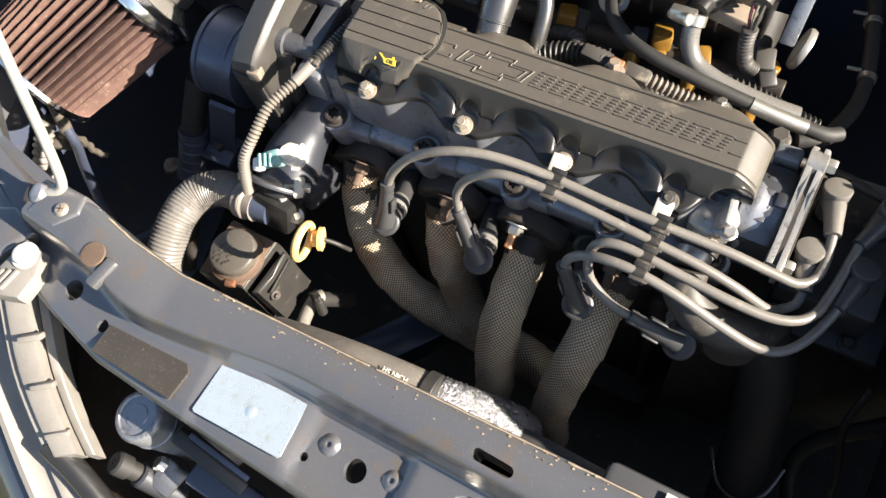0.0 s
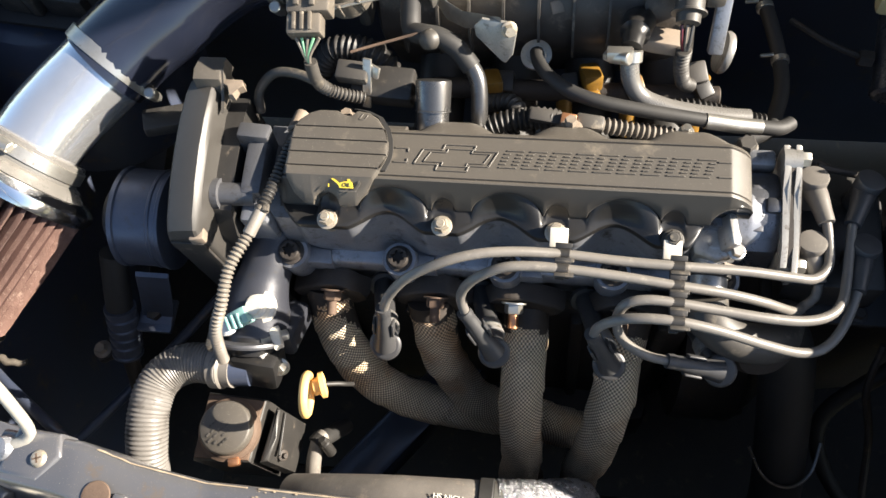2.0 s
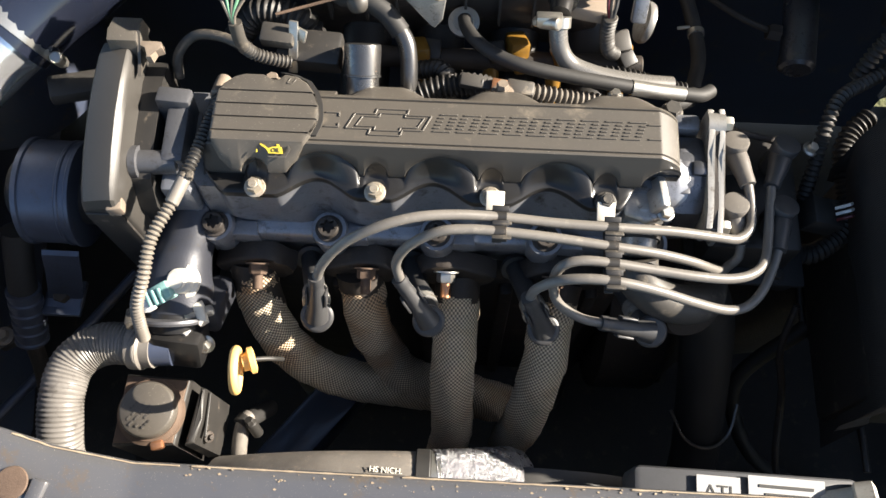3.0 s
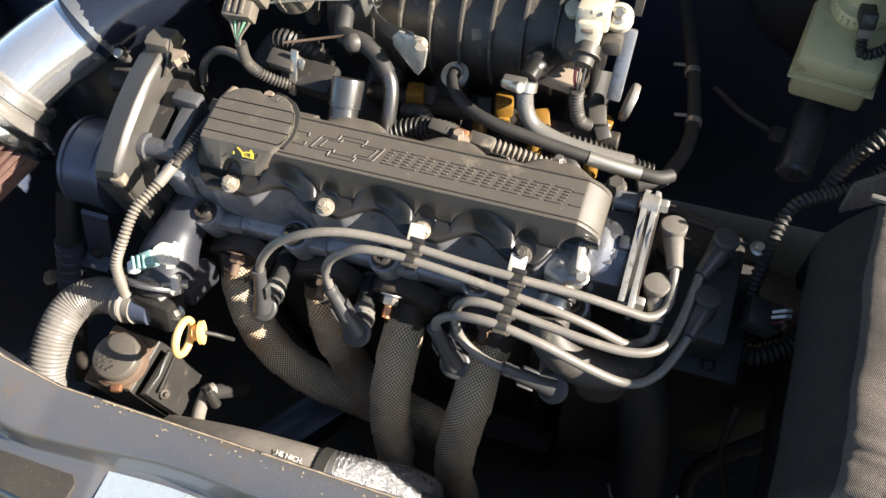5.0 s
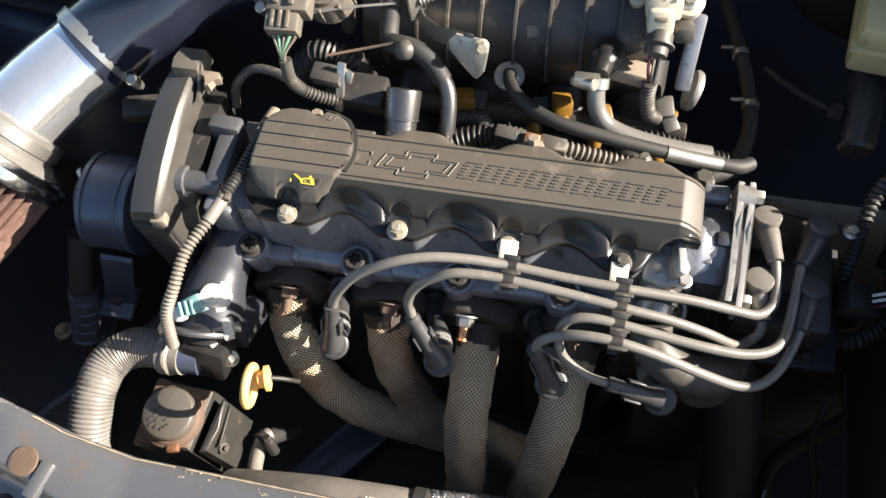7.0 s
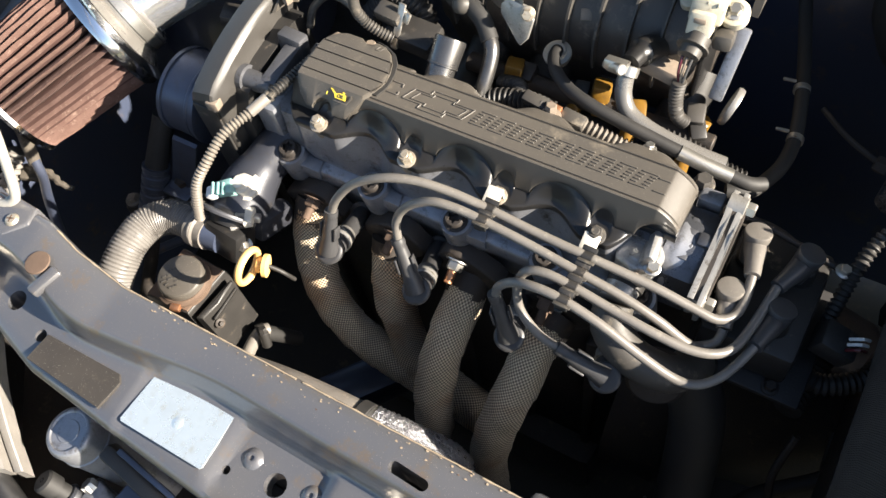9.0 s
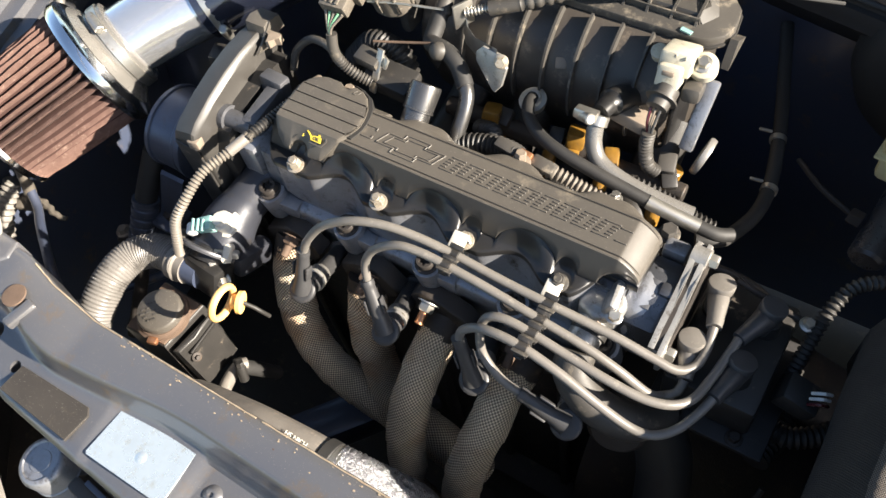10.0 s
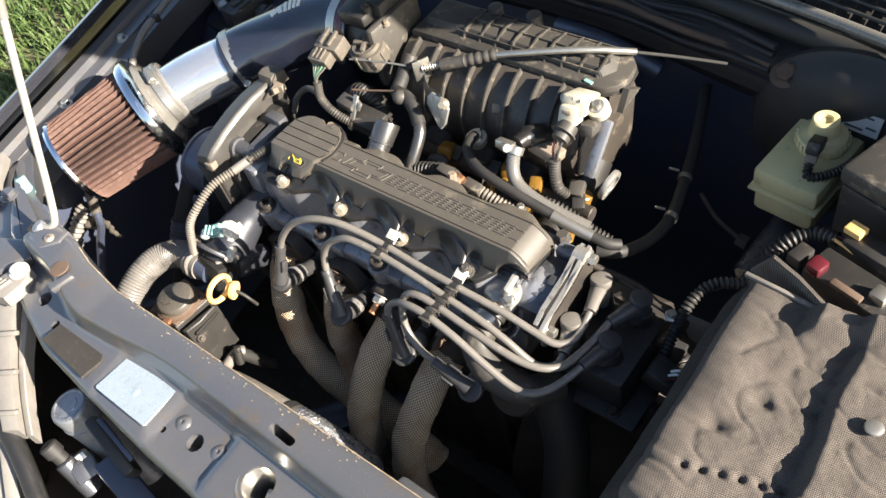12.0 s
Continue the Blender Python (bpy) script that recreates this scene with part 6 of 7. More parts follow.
part("clip_slot", box(B(), (0.262, 0.1805, 0.0555), (0.010, 0.008, 0.004), (-28, 0, 4), 0.001), "brownplastic", tp)
part("lower_ear", box(B(), (0.281, 0.192, 0.034), (0.016, 0.030, 0.014), (-20, 0, 6), 0.004), "dusty", tp)
part("screw", hexbolt(B(), (0.282, 0.203, 0.052), (0.05, -0.4, 1), 0.005, 0.006, 0.0075), "steel", ear)
bm = lathe(B(), (0.243, 0.210, 0.040), (0.0, -0.4, 1), [(0, 0.007), (0.008, 0.007), (0.0085, 0.0058)], 24)
part("ear", bm, "cream", tp)
bm = lathe(B(), (0.263, 0.178, 0.040), (-0.05, -0.9, -0.3), [(0, 0.0112), (0.008, 0.0112), (0.009, 0.0135), (0.0105, 0.0135), (0.011, 0.0095), (0.018, 0.009), (0.019, 0.006)], 24)
part("plug", bm, "dusty", tp)
for k in range(3):
    bm = B()
    tube(bm, [(0.258 + 0.004 * k, 0.160, 0.034), (0.259 + 0.003 * k, 0.152, 0.024), (0.262 + 0.001 * k, 0.149, 0.012)], 0.0013, 8, 0.004)
    part("wire", bm, ("red", "brownplastic", "ink")[k], tp)
bm = B()
ribbed(bm, [(0.262, 0.150, 0.016), (0.262, 0.147, 0.0), (0.266, 0.144, -0.018), (0.273, 0.148, -0.03)], 0.0055, 0.0036, 0.0009)
part("conduit", bm, "dusty", tp)
part("brown_block", box(B(), (0.243, 0.163, 0.010), (0.036, 0.020, 0.012), (-15, 6, -6), 0.002), "brownplastic", tp)

# throttle cable and bracket
tcable = thing("throttle_cable", (0.15, 0.2, 0.05), "grey throttle cable in a finned rubber sleeve", "throttle cable")
bm = B()
tube(bm, [(0.092, 0.190, 0.052), (0.112, 0.199, 0.056), (0.130, 0.208, 0.060), (0.150, 0.219, 0.064)], 0.0065, 18, 0.0015, rad=lambda v, a, s: 0.0068 if s < 0.42 else 0.0062 - 0.0016 * (s - 0.42) + 0.001 * (math.sin(2 * math.pi * v / 0.0085) > 0))
part("sleeve", bm, "dusty", tcable)
bm = B()
tube(bm, [(0.150, 0.217, 0.064), (0.178, 0.226, 0.069), (0.210, 0.240, 0.0715), (0.245, 0.260, 0.069), (0.279, 0.286, 0.058)], 0.0036, 14, 0.006)
part("outer", bm, "steel", tcable, "bare grey cable outer")
bm = B()
tube(bm, [(0.277, 0.284, 0.0585), (0.31, 0.310, 0.044), (0.355, 0.338, 0.028)], 0.0018, 8, 0.01)
part("inner", bm, "rubber", tcable)
bm = B()
tube(bm, [(0.072, 0.180, 0.048), (0.094, 0.191, 0.053)], 0.004, 16, 0.0008, rad=lambda v, a, s: 0.0034 + 0.0011 * (math.sin(2 * math.pi * v / 0.0032) > 0))
part("thread", bm, "steel", tcable)
bm = B()
tube(bm, [(-0.012, 0.150, 0.056), (0.02, 0.160, 0.056), (0.055, 0.172, 0.052)], 0.0012, 8, 0.01)
part("cable_end", bm, "steel", tcable)
br = thing("cable_bracket", (0.1, 0.16, 0.03), "folded zinc cable bracket with a bolt", "bracket")
part("ear", box(B(), (0.070, 0.180, 0.046), (0.0028, 0.020, 0.026), (0, 0, -30), 0.0008), "steel", br)
bm = B()
sweep(bm, [[(x, y + w * 0.35, z + w), (x, y - w * 0.35, z - w), (x + 0.002, y - w * 0.35 - 0.001, z - w), (x + 0.002, y + w * 0.35 - 0.001, z + w)] for x, y, z, w in ((0.068, 0.182, 0.034, 0.008), (0.076, 0.172, 0.030, 0.008), (0.09, 0.163, 0.031, 0.007), (0.104, 0.157, 0.038, 0.006), (0.114, 0.151, 0.043, 0.006), (0.121, 0.147, 0.046, 0.007))])
part("arm", bm, "steel", br)
part("plate", prism(B(), [(-0.0165, 0.009), (-0.0105, 0.016), (0.010, 0.015), (0.0165, 0.006), (0.0145, -0.012), (0.009, -0.020), (0.0055, -0.0185), (-0.0150, 0.001)], -0.0014, 0.0014, pose(0.1180, 0.1430, 0.0350, 66, 0, -6), bev=0.0008), "flangealloy", br, "bright bracket plate")
part("bolt", hexbolt(B(), (0.1290, 0.1440, 0.0455), (0.25, -0.75, 0.5), 0.0048, 0.006, 0.0064), "agedzinc", br)

# breather elbow hose and vacuum tube
eh = thing("breather_hose", (0.1, 0.12, 0.0), "grey metal breather elbow with rubber hose", "hose")
bm = B()
tube(bm, [(0.1075, 0.086, -0.018), (0.107, 0.098, -0.006), (0.1065, 0.112, 0.006), (0.104, 0.122, 0.014), (0.097, 0.131, 0.020)], 0.0068, 20, 0.003)
part("elbow", bm, "gunmetal", eh, "thin grey metal elbow")
bm = B()
tube(bm, [(0.100, 0.127, 0.018), (0.088, 0.138, 0.027), (0.074, 0.144, 0.033), (0.060, 0.146, 0.034), (0.051, 0.152, 0.030), (0.049, 0.163, 0.034), (0.049, 0.175, 0.044)], 0.0080, 20, 0.004)
part("hose", bm, "rubber", eh)
part("end_ball", lathe(B(), (0.068, 0.140, 0.036), (-0.4, -0.6, 0.5), [(0, 0.0085), (0.005, 0.0078), (0.008, 0.005), (0.009, 0.001)], 20), "dusty", eh)
part("vacuum_cap", cyl(B(), (0.049, 0.176, 0.040), (0.048, 0.190, 0.052), 0.0085, 0.0075, 16, 0.0015), "dusty", eh)

# fuel rail, injectors, hoses behind the cover
fr = thing("fuel_rail", (0.18, 0.13, -0.03), "fuel rail with amber-topped injectors", "fuel rail")
part("rail", cyl(B(), (0.06, 0.150, -0.048), (0.30, 0.152, -0.052), 0.009, n=18, bev=0.001), "iron", fr)
for k in range(4):
    x = 0.118 + 0.054 * k
    part("injector", cyl(B(), (x, 0.148, -0.052), (x, 0.128, -0.08), 0.007, n=16, bev=0.001), "amber", fr, "amber plastic injector body")
    part("injector_plug", box(B(), (x + 0.004, 0.152, -0.040), (0.014, 0.018, 0.012), (20, 0, 10 * k), 0.002), "amber" if k == 2 else "plastic", fr)
for x, y in ((0.110, 0.148), (0.193, 0.157)):
    bm = box(B(), (x, y, -0.036), (0.017, 0.022, 0.016), (-20, 8, 15), 0.003)
    box(bm, (x + 0.003, y - 0.014, -0.044), (0.011, 0.012, 0.012), (-20, 8, 15), 0.002)
    part("injector_plug", bm, "amber", fr, "amber plastic injector plug")
for x in (0.279,):
    part("amber_fitting", cyl(B(), (x, 0.160, -0.058), (x + 0.004, 0.166, -0.04), 0.0095, n=16, bev=0.0015), "amber", fr)
part("rail_plug", box(B(), (0.278, 0.160, -0.030), (0.016, 0.018, 0.012), (20, 0, 15), 0.002), "dusty", fr)
bm = lathe(B(), (0.298, 0.186, -0.036), (0.95, -0.05, -0.28), [(0, 0.017), (0.003, 0.018), (0.006, 0.017), (0.0065, 0.0125), (0.004, 0.012), (0.004, 0.0)], 30)
part("valve_disc", bm, "flangealloy", fr, "bright round valve end")
reg = lathe(B(), (0.148, 0.163, -0.020), (-0.05, -0.25, 1), [(0, 0.010), (0.006, 0.0105), (0.0065, 0.0128), (0.010, 0.0128), (0.0105, 0.0088), (0.014, 0.008)], 28)
part("regulator", reg, "steel", fr, "round alloy pressure regulator")
hb = thing("fuel_return_hose", (0.2, 0.11, 0.0), "black fuel hose running to a bare pipe", "hose")
bm = B()
tube(bm, [(0.148, 0.160, -0.006), (0.1505, 0.148, -0.002), (0.160, 0.132, 0.002), (0.178, 0.118, 0.003), (0.20, 0.1105, 0.002), (0.23, 0.1075, -0.003), (0.262, 0.107, -0.010), (0.285, 0.1075, -0.016)], 0.0056, 16, 0.004)
part("hose", bm, "rubber", hb)
bm = B()
tube(bm, [(0.283, 0.1073, -0.0155), (0.305, 0.108, -0.021), (0.327, 0.110, -0.027)], 0.0064, 16, 0.004)
part("sleeve", bm, "steel", hb, "bare metal pipe sleeve")
bm = B()
tube(bm, [(0.325, 0.1098, -0.0265), (0.342, 0.112, -0.031), (0.352, 0.12, -0.036)], 0.006, 14, 0.004)
part("pipe", bm, "rubber", hb)
ch = thing("coolant_hose", (0.225, 0.13, 0.01), "grey coolant hose with a zinc clamp", "hose")
bm = B()
tube(bm, [(0.2215, 0.142, 0.026), (0.2215, 0.134, 0.016), (0.2245, 0.126, 0.005), (0.233, 0.1195, -0.004), (0.250, 0.1155, -0.010), (0.272, 0.1145, -0.016), (0.298, 0.1155, -0.022), (0.318, 0.118, -0.027)], 0.0072, 18, 0.004)
part("hose", bm, "palehose", ch)
bm = B()
tube(bm, [(0.228, 0.182, 0.006), (0.2265, 0.17, 0.018), (0.2235, 0.155, 0.026), (0.2215, 0.143, 0.0275)], 0.0108, 20, 0.003, rad=lambda v, a, s: 0.0135 - 0.0025 * s - 0.0030 * (s > 0.72))
part("nipple", bm, "glossblack", ch)
clamp_band(ch, (0.2215, 0.139, 0.0225), (0, -0.72, -0.69), 0.0082, 0.009, "steel", (-0.6, -0.5, 0.6))
part("clamp_block", box(B(), (0.213, 0.135, 0.030), (0.020, 0.010, 0.009), (-20, 0, 0), 0.0015), "steel", ch)
for k, (pts, r, mat) in enumerate((
    ([(0.10, 0.088, -0.02), (0.125, 0.096, -0.012), (0.150, 0.099, -0.008), (0.170, 0.095, -0.004)], 0.0085, "corr"),
    ([(0.175, 0.094, -0.004), (0.205, 0.096, -0.010), (0.235, 0.097, -0.018), (0.26, 0.098, -0.024)], 0.006, "corrgrey"),
    ([(0.11, 0.125, -0.03), (0.13, 0.118, -0.018), (0.138, 0.105, -0.016), (0.13, 0.092, -0.022)], 0.007, "corr"),
    ([(0.25, 0.125, -0.024), (0.28, 0.128, -0.028), (0.31, 0.128, -0.040), (0.335, 0.13, -0.05)], 0.0048, "corr"),
    ([(0.03, 0.13, -0.03), (0.02, 0.145, 0.0), (-0.015, 0.15, 0.005), (-0.04, 0.14, -0.02)], 0.011, "corr"),
)):
    cnd = thing("loom_conduit", pts[0], "corrugated wiring conduit behind the valve cover", "wiring conduit", "loom conduits")
    bm = B()
    ribbed(bm, pts, r, 0.0046, 0.0011, 16)
    part("conduit", bm, mat, cnd)
lb = thing("loom_connector", (0.17, 0.093, 0.0), "pale clipped loom connector with orange lock", "connector")
part("block", box(B(), (0.160, 0.096, 0.0), (0.026, 0.011, 0.009), (10, 6, -6), 0.002), "dusty", lb)
part("lock", box(B(), (0.1775, 0.0925, 0.002), (0.012, 0.009, 0.009), (10, 6, -6), 0.001), "copper", lb)
part("block", box(B(), (0.194, 0.094, -0.003), (0.022, 0.012, 0.009), (10, 6, -4), 0.002), "dusty", lb)

# heater hose along the bay
hh = thing("heater_hose", (0.35, 0.23, -0.08), "black heater hose with bright spring clips", "hose")
bm = B()
tube(bm, [(0.305, 0.40, -0.07), (0.322, 0.35, -0.08), (0.338, 0.30, -0.083), (0.350, 0.255, -0.083), (0.358, 0.215, -0.086), (0.358, 0.18, -0.082), (0.350, 0.15, -0.075), (0.343, 0.128, -0.062), (0.325, 0.118, -0.060)], 0.0066, 18, 0.006)
part("hose", bm, "rubber", hh)
for c, a in (((0.346, 0.268, -0.083), (0.2, -1, 0)), ((0.3585, 0.213, -0.086), (0.05, -1, 0))):
    bm = lathe(B(), Vector(c), a, [(-0.003, 0.0070), (-0.0025, 0.0078), (0.0025, 0.0078), (0.003, 0.0070)], 26)
    spr = part("spring_clip", bm, "steel", hh)
    part("clip_ear", box(B(), Vector(c) + Vector((-0.013, 0, 0.008)), (0.012, 0.003, 0.003), (0, 0, 8), 0.001), "steel", spr)

# dark pipes across the rear of the bay
for pts, r, mat, lab, cat in (
    ([(0.10, 0.405, -0.045), (0.145, 0.397, -0.040), (0.19, 0.395, -0.045), (0.24, 0.405, -0.07)], 0.014, "strap", "blue-grey metal duct behind the manifold", "duct"),
    ([(-0.40, 0.33, -0.02), (-0.32, 0.34, -0.04), (-0.22, 0.33, -0.06), (-0.12, 0.34, -0.06)], 0.012, "rubber", "black rubber hose along the firewall", "hose"),
    ([(0.02, 0.34, -0.05), (0.10, 0.335, -0.03), (0.22, 0.345, -0.04)], 0.009, "rubber", "black vacuum hose behind the manifold", "hose"),
    ([(0.36, 0.06, -0.12), (0.42, 0.10, -0.15), (0.45, 0.06, -0.17), (0.44, 0.0, -0.16)], 0.012, "corr", "black corrugated conduit beside the coil", "wiring conduit"),
    ([(0.33, 0.10, -0.06), (0.38, 0.11, -0.08), (0.42, 0.10, -0.10)], 0.004, "iron", "dark cable across the bay", "cable"),
):
    t = thing(cat.replace(" ", "_"), pts[0], lab, cat)
    bm = B()
    (ribbed(bm, pts, r, 0.006, 0.0012, 14) if mat == "corr" else tube(bm, pts, r, 16, 0.006))
    part("run", bm, mat, t)

# ---- right side: brake reservoir, booster, fuse box, battery cover ----
res = thing("brake_fluid_reservoir", (0.467, 0.29, -0.05), "yellowed translucent brake fluid reservoir, half full", "fluid reservoir")
part("lower_tank", box(B(), (0.468, 0.288, -0.048), (0.064, 0.090, 0.036), (0, 0, -7), 0.006), "tank", res, "paler lower half with fluid")
part("upper_tank", box(B(), (0.468, 0.289, -0.0195), (0.069, 0.098, 0.026), (0, 0, -7), 0.007), "tank", res)
part("seam", box(B(), (0.468, 0.288, -0.0335), (0.072, 0.101, 0.003), (0, 0, -7), 0.001), "tank", res)
bm = lathe(B(), (0.472, 0.303, -0.008), (0, 0, 1), [(0, 0.0235), (0.004, 0.0240), (0.005, 0.0250), (0.012, 0.0245), (0.015, 0.0225), (0.0155, 0.0180), (0.018, 0.0145), (0.030, 0.0132), (0.034, 0.0128), (0.035, 0.0112), (0.0345, 0.0068), (0.031, 0.0060), (0.031, 0.0)], 40)
rc = part("cap", bm, "tank", res, "ribbed cream cap with level sensor")
for k in range(28):
    a = 2 * math.pi * k / 28
    part("grip", box(B(), (0.472 + 0.0248 * math.cos(a), 0.303 + 0.0248 * math.sin(a), 0.0005), (0.002, 0.002, 0.008), (0, 0, math.degrees(a)), 0.0005), "tank", rc)
part("cap_plug", box(B(), (0.474, 0.281, 0.013), (0.013, 0.032, 0.014), (-25, 0, 4), 0.002), "plastic", res, "black sensor plug")
part("plug_end", box(B(), (0.475, 0.268, 0.006), (0.011, 0.008, 0.009), (-25, 0, 4), 0.0015), "brownplastic", res)
bm = B()
ribbed(bm, [(0.475, 0.264, 0.002), (0.478, 0.255, -0.004), (0.488, 0.256, -0.002), (0.502, 0.268, 0.002), (0.512, 0.285, 0.006)], 0.0042, 0.0034, 0.0008)
part("plug_lead", bm, "corr", res)
mc = thing("brake_master_cylinder", (0.46, 0.25, -0.1), "dark alloy brake master cylinder under the reservoir", "master cylinder")
part("cylinder", cyl(B(), (0.455, 0.19, -0.105), (0.475, 0.36, -0.085), 0.016, n=24, bev=0.003), "camdark", mc)
part("port", cyl(B(), (0.458, 0.22, -0.10), (0.455, 0.205, -0.128), 0.011, n=20, bev=0.002), "camdark", mc)
part("union", hexbolt(B(), (0.44, 0.225, -0.098), (-1, 0.1, 0.1), 0.008, 0.012), "iron", mc)
bm = B()
tube(bm, [(0.432, 0.226, -0.097), (0.40, 0.235, -0.088), (0.37, 0.26, -0.09)], 0.0028, 8, 0.006)
part("brake_pipe", bm, "iron", mc)
bo = thing("brake_booster", (0.5, 0.38, -0.05), "round black brake booster with white label", "brake booster")
bm = lathe(B(), (0.488, 0.340, -0.055), (0.05, 1, 0.1), [(-0.012, 0.03), (-0.010, 0.06), (0.0, 0.095), (0.012, 0.108), (0.026, 0.112), (0.030, 0.117), (0.036, 0.117), (0.04, 0.112), (0.075, 0.10)], 56)
part("shell", bm, "rubber", bo)
lab = part("paper_label", box(B(), (0.499, 0.3255, 0.013), (0.036, 0.021, 0.0014), (70, 0, -8), 0), "oldlabel", bo, "white paper label")
for k, (dx, dy, w) in enumerate(((-0.003, 0.007, 0.026), (-0.012, 0.002, 0.008), (-0.006, -0.0065, 0.018), (0.010, -0.003, 0.010))):
    part("print_bar", box(B(), Vector((0.499, 0.3255, 0.013)) + pose(0, 0, 0, 70, 0, -8).to_3x3() @ Vector((dx, dy, 0.0011)), (w, 0.0018, 0.0006), (70, 0, -8), 0), "ink", lab)
fb = thing("fuse_box", (0.57, 0.22, 0.0), "black fuse box with dusty flat lid", "fuse box")
part("lid", box(B(), (0.600, 0.262, 0.052), (0.135, 0.14, 0.020), (0, 0, -18), 0.005), "dusty", fb, "dusty flat lid")
part("body", box(B(), (0.596, 0.258, -0.015), (0.125, 0.13, 0.115), (0, 0, -18), 0.006), "plastic", fb)
for k in range(3):
    part("lid_rib", box(B(), (0.560 + 0.018 * k, 0.262 - 0.004 * k, 0.0623), (0.0016, 0.05, 0.0012), (0, 0, -18 + 6), 0.0003), "dusty", fb)
part("connector", box(B(), (0.566, 0.172, 0.018), (0.05, 0.022, 0.020), (0, 0, -16), 0.003), "plastic", fb)
part("clip", box(B(), (0.546, 0.181, 0.031), (0.016, 0.013, 0.007), (0, 0, -16), 0.0015), "yellow", fb, "orange connector clip")
for k in range(2):
    bm = B()
    tube(bm, [(0.532, 0.171 + 0.004 * k, 0.022), (0.542, 0.168 + 0.006 * k, 0.022), (0.552, 0.166 + 0.006 * k, 0.019)], 0.0015, 8, 0.004)
    part("wire", bm, "red" if k else "yellow", fb)
bl = thing("battery_loom", (0.5, 0.17, 0.0), "corrugated black loom beside the battery", "wiring loom")
bm = B()
ribbed(bm, [(0.474, 0.140, -0.040), (0.483, 0.152, -0.014), (0.497, 0.164, 0.006), (0.515, 0.176, 0.014), (0.535, 0.174, 0.020)], 0.0060, 0.0048, 0.0011, 16)
part("conduit", bm, "corr", bl)
bl2 = thing("battery_loom", (0.46, 0.11, -0.03), "thin corrugated black loom behind the battery", "wiring loom")
bm = B()
ribbed(bm, [(0.437, 0.045, -0.085), (0.439, 0.068, -0.055), (0.4435, 0.094, -0.034), (0.454, 0.114, -0.028), (0.476, 0.130, -0.030), (0.497, 0.143, -0.028), (0.512, 0.158, -0.02)], 0.0052, 0.0046, 0.0010, 16)
part("conduit", bm, "corr", bl2)
cl = thing("coil_loom", (0.45, 0.02, -0.12), "corrugated black loom looping beside the ignition coil", "wiring loom")
bm = B()
ribbed(bm, [(0.436, 0.016, -0.118), (0.450, 0.013, -0.120), (0.466, 0.020, -0.120), (0.484, 0.036, -0.120), (0.492, 0.058, -0.119), (0.490, 0.085, -0.114), (0.489, 0.108, -0.108), (0.496, 0.126, -0.102), (0.512, 0.140, -0.096)], 0.0082, 0.0050, 0.0012, 16)
part("conduit", bm, "corr", cl)
gw = thing("ground_wire", (0.52, -0.06, -0.25), "thin black cable hanging in the bay", "cable")
bm = B()
tube(bm, [(0.492, 0.03, -0.24), (0.497, -0.01, -0.25), (0.512, -0.034, -0.25), (0.530, -0.060, -0.25), (0.539, -0.104, -0.25), (0.541, -0.150, -0.25)], 0.0035, 10, 0.006)
part("cable", bm, "plastic", gw)

# battery under a cloth cover
batt = thing("battery_cover", (0.56, 0.0, -0.05), "grey-brown woven cloth cover over the battery", "battery cover")
XP = [(0.505, -0.26), (0.492, -0.13), (0.478, -0.075), (0.472, -0.05), (0.472, -0.029), (0.476, -0.011), (0.483, 0.006), (0.491, 0.021), (0.496, 0.0295), (0.502, 0.0330), (0.518, 0.0335)] + [(0.518 + 0.0021 * k, 0.0335 - 0.00016 * k) for k in range(1, 87)] + [(0.704, 0.008), (0.710, -0.02), (0.712, -0.26)]
bm = B()
grid = []
ys = [0.088, 0.0875, 0.0865] + [0.085 - 0.204 * k / 149 for k in range(150)] + [-0.1225, -0.1255, -0.1275, -0.129]
drop = [0.05, 0.012, 0.002] + [0.0] * 150 + [0.003, 0.010, 0.03, 0.09]
for y, dd in zip(ys, drop):
    row = []
    for x, z in XP:
        w = 0.0
        if z > -0.03:
            w = 0.006 * min(1.0, (z + 0.03) / 0.05)
            edge = 0.588 - 0.07 * y + 0.006 * noise.noise(Vector((y * 28, 2.3, 0)))
            s = min(1, max(0, (x - edge) / 0.012))
            w += 0.012 * s * s * (3 - 2 * s)
            w += 0.0034 * noise.noise(Vector((x * 22, y * 16, 1.0))) + 0.0013 * noise.noise(Vector((x * 62, y * 50, 4.0))) - 0.0016 * max(0.0, 1 - 9 * abs(noise.noise(Vector((x * 26 + y * 9, y * 30, 11.0))))) + 0.0007 * noise.noise(Vector((x * 210, y * 190, 7.0)))
            s2 = min(1, max(0, (y - 0.054 - 0.3 * (x - 0.55)) / 0.012)) * min(1, max(0, (x - 0.545) / 0.012))
            w += 0.016 * s2
            for k in range(8):
                hx, hy = 0.498 + 0.0132 * k, -0.094 + 0.0040 * k
                w -= 0.0055 * math.exp(-((x - hx) ** 2 + (y - hy) ** 2) / (2 * 0.0024**2))
            for hx, hy, a in ((0.552, -0.010, 0.006), (0.528, -0.045, 0.005), (0.533, -0.043, 0.004), (0.560, 0.040, 0.003), (0.570, -0.004, 0.003), (0.586, 0.002, 0.004)):
                w -= a * math.exp(-((x - hx) ** 2 / 0.00006 + (y - hy) ** 2 / 0.00003))
        row.append(bm.verts.new((x + 0.003 * noise.noise(Vector((y * 18, x * 10, 8))), y + 0.002 * noise.noise(Vector((x * 25, 0, 3))), z + w - dd * (1 if z > -0.1 else 0))))
    grid.append(row)
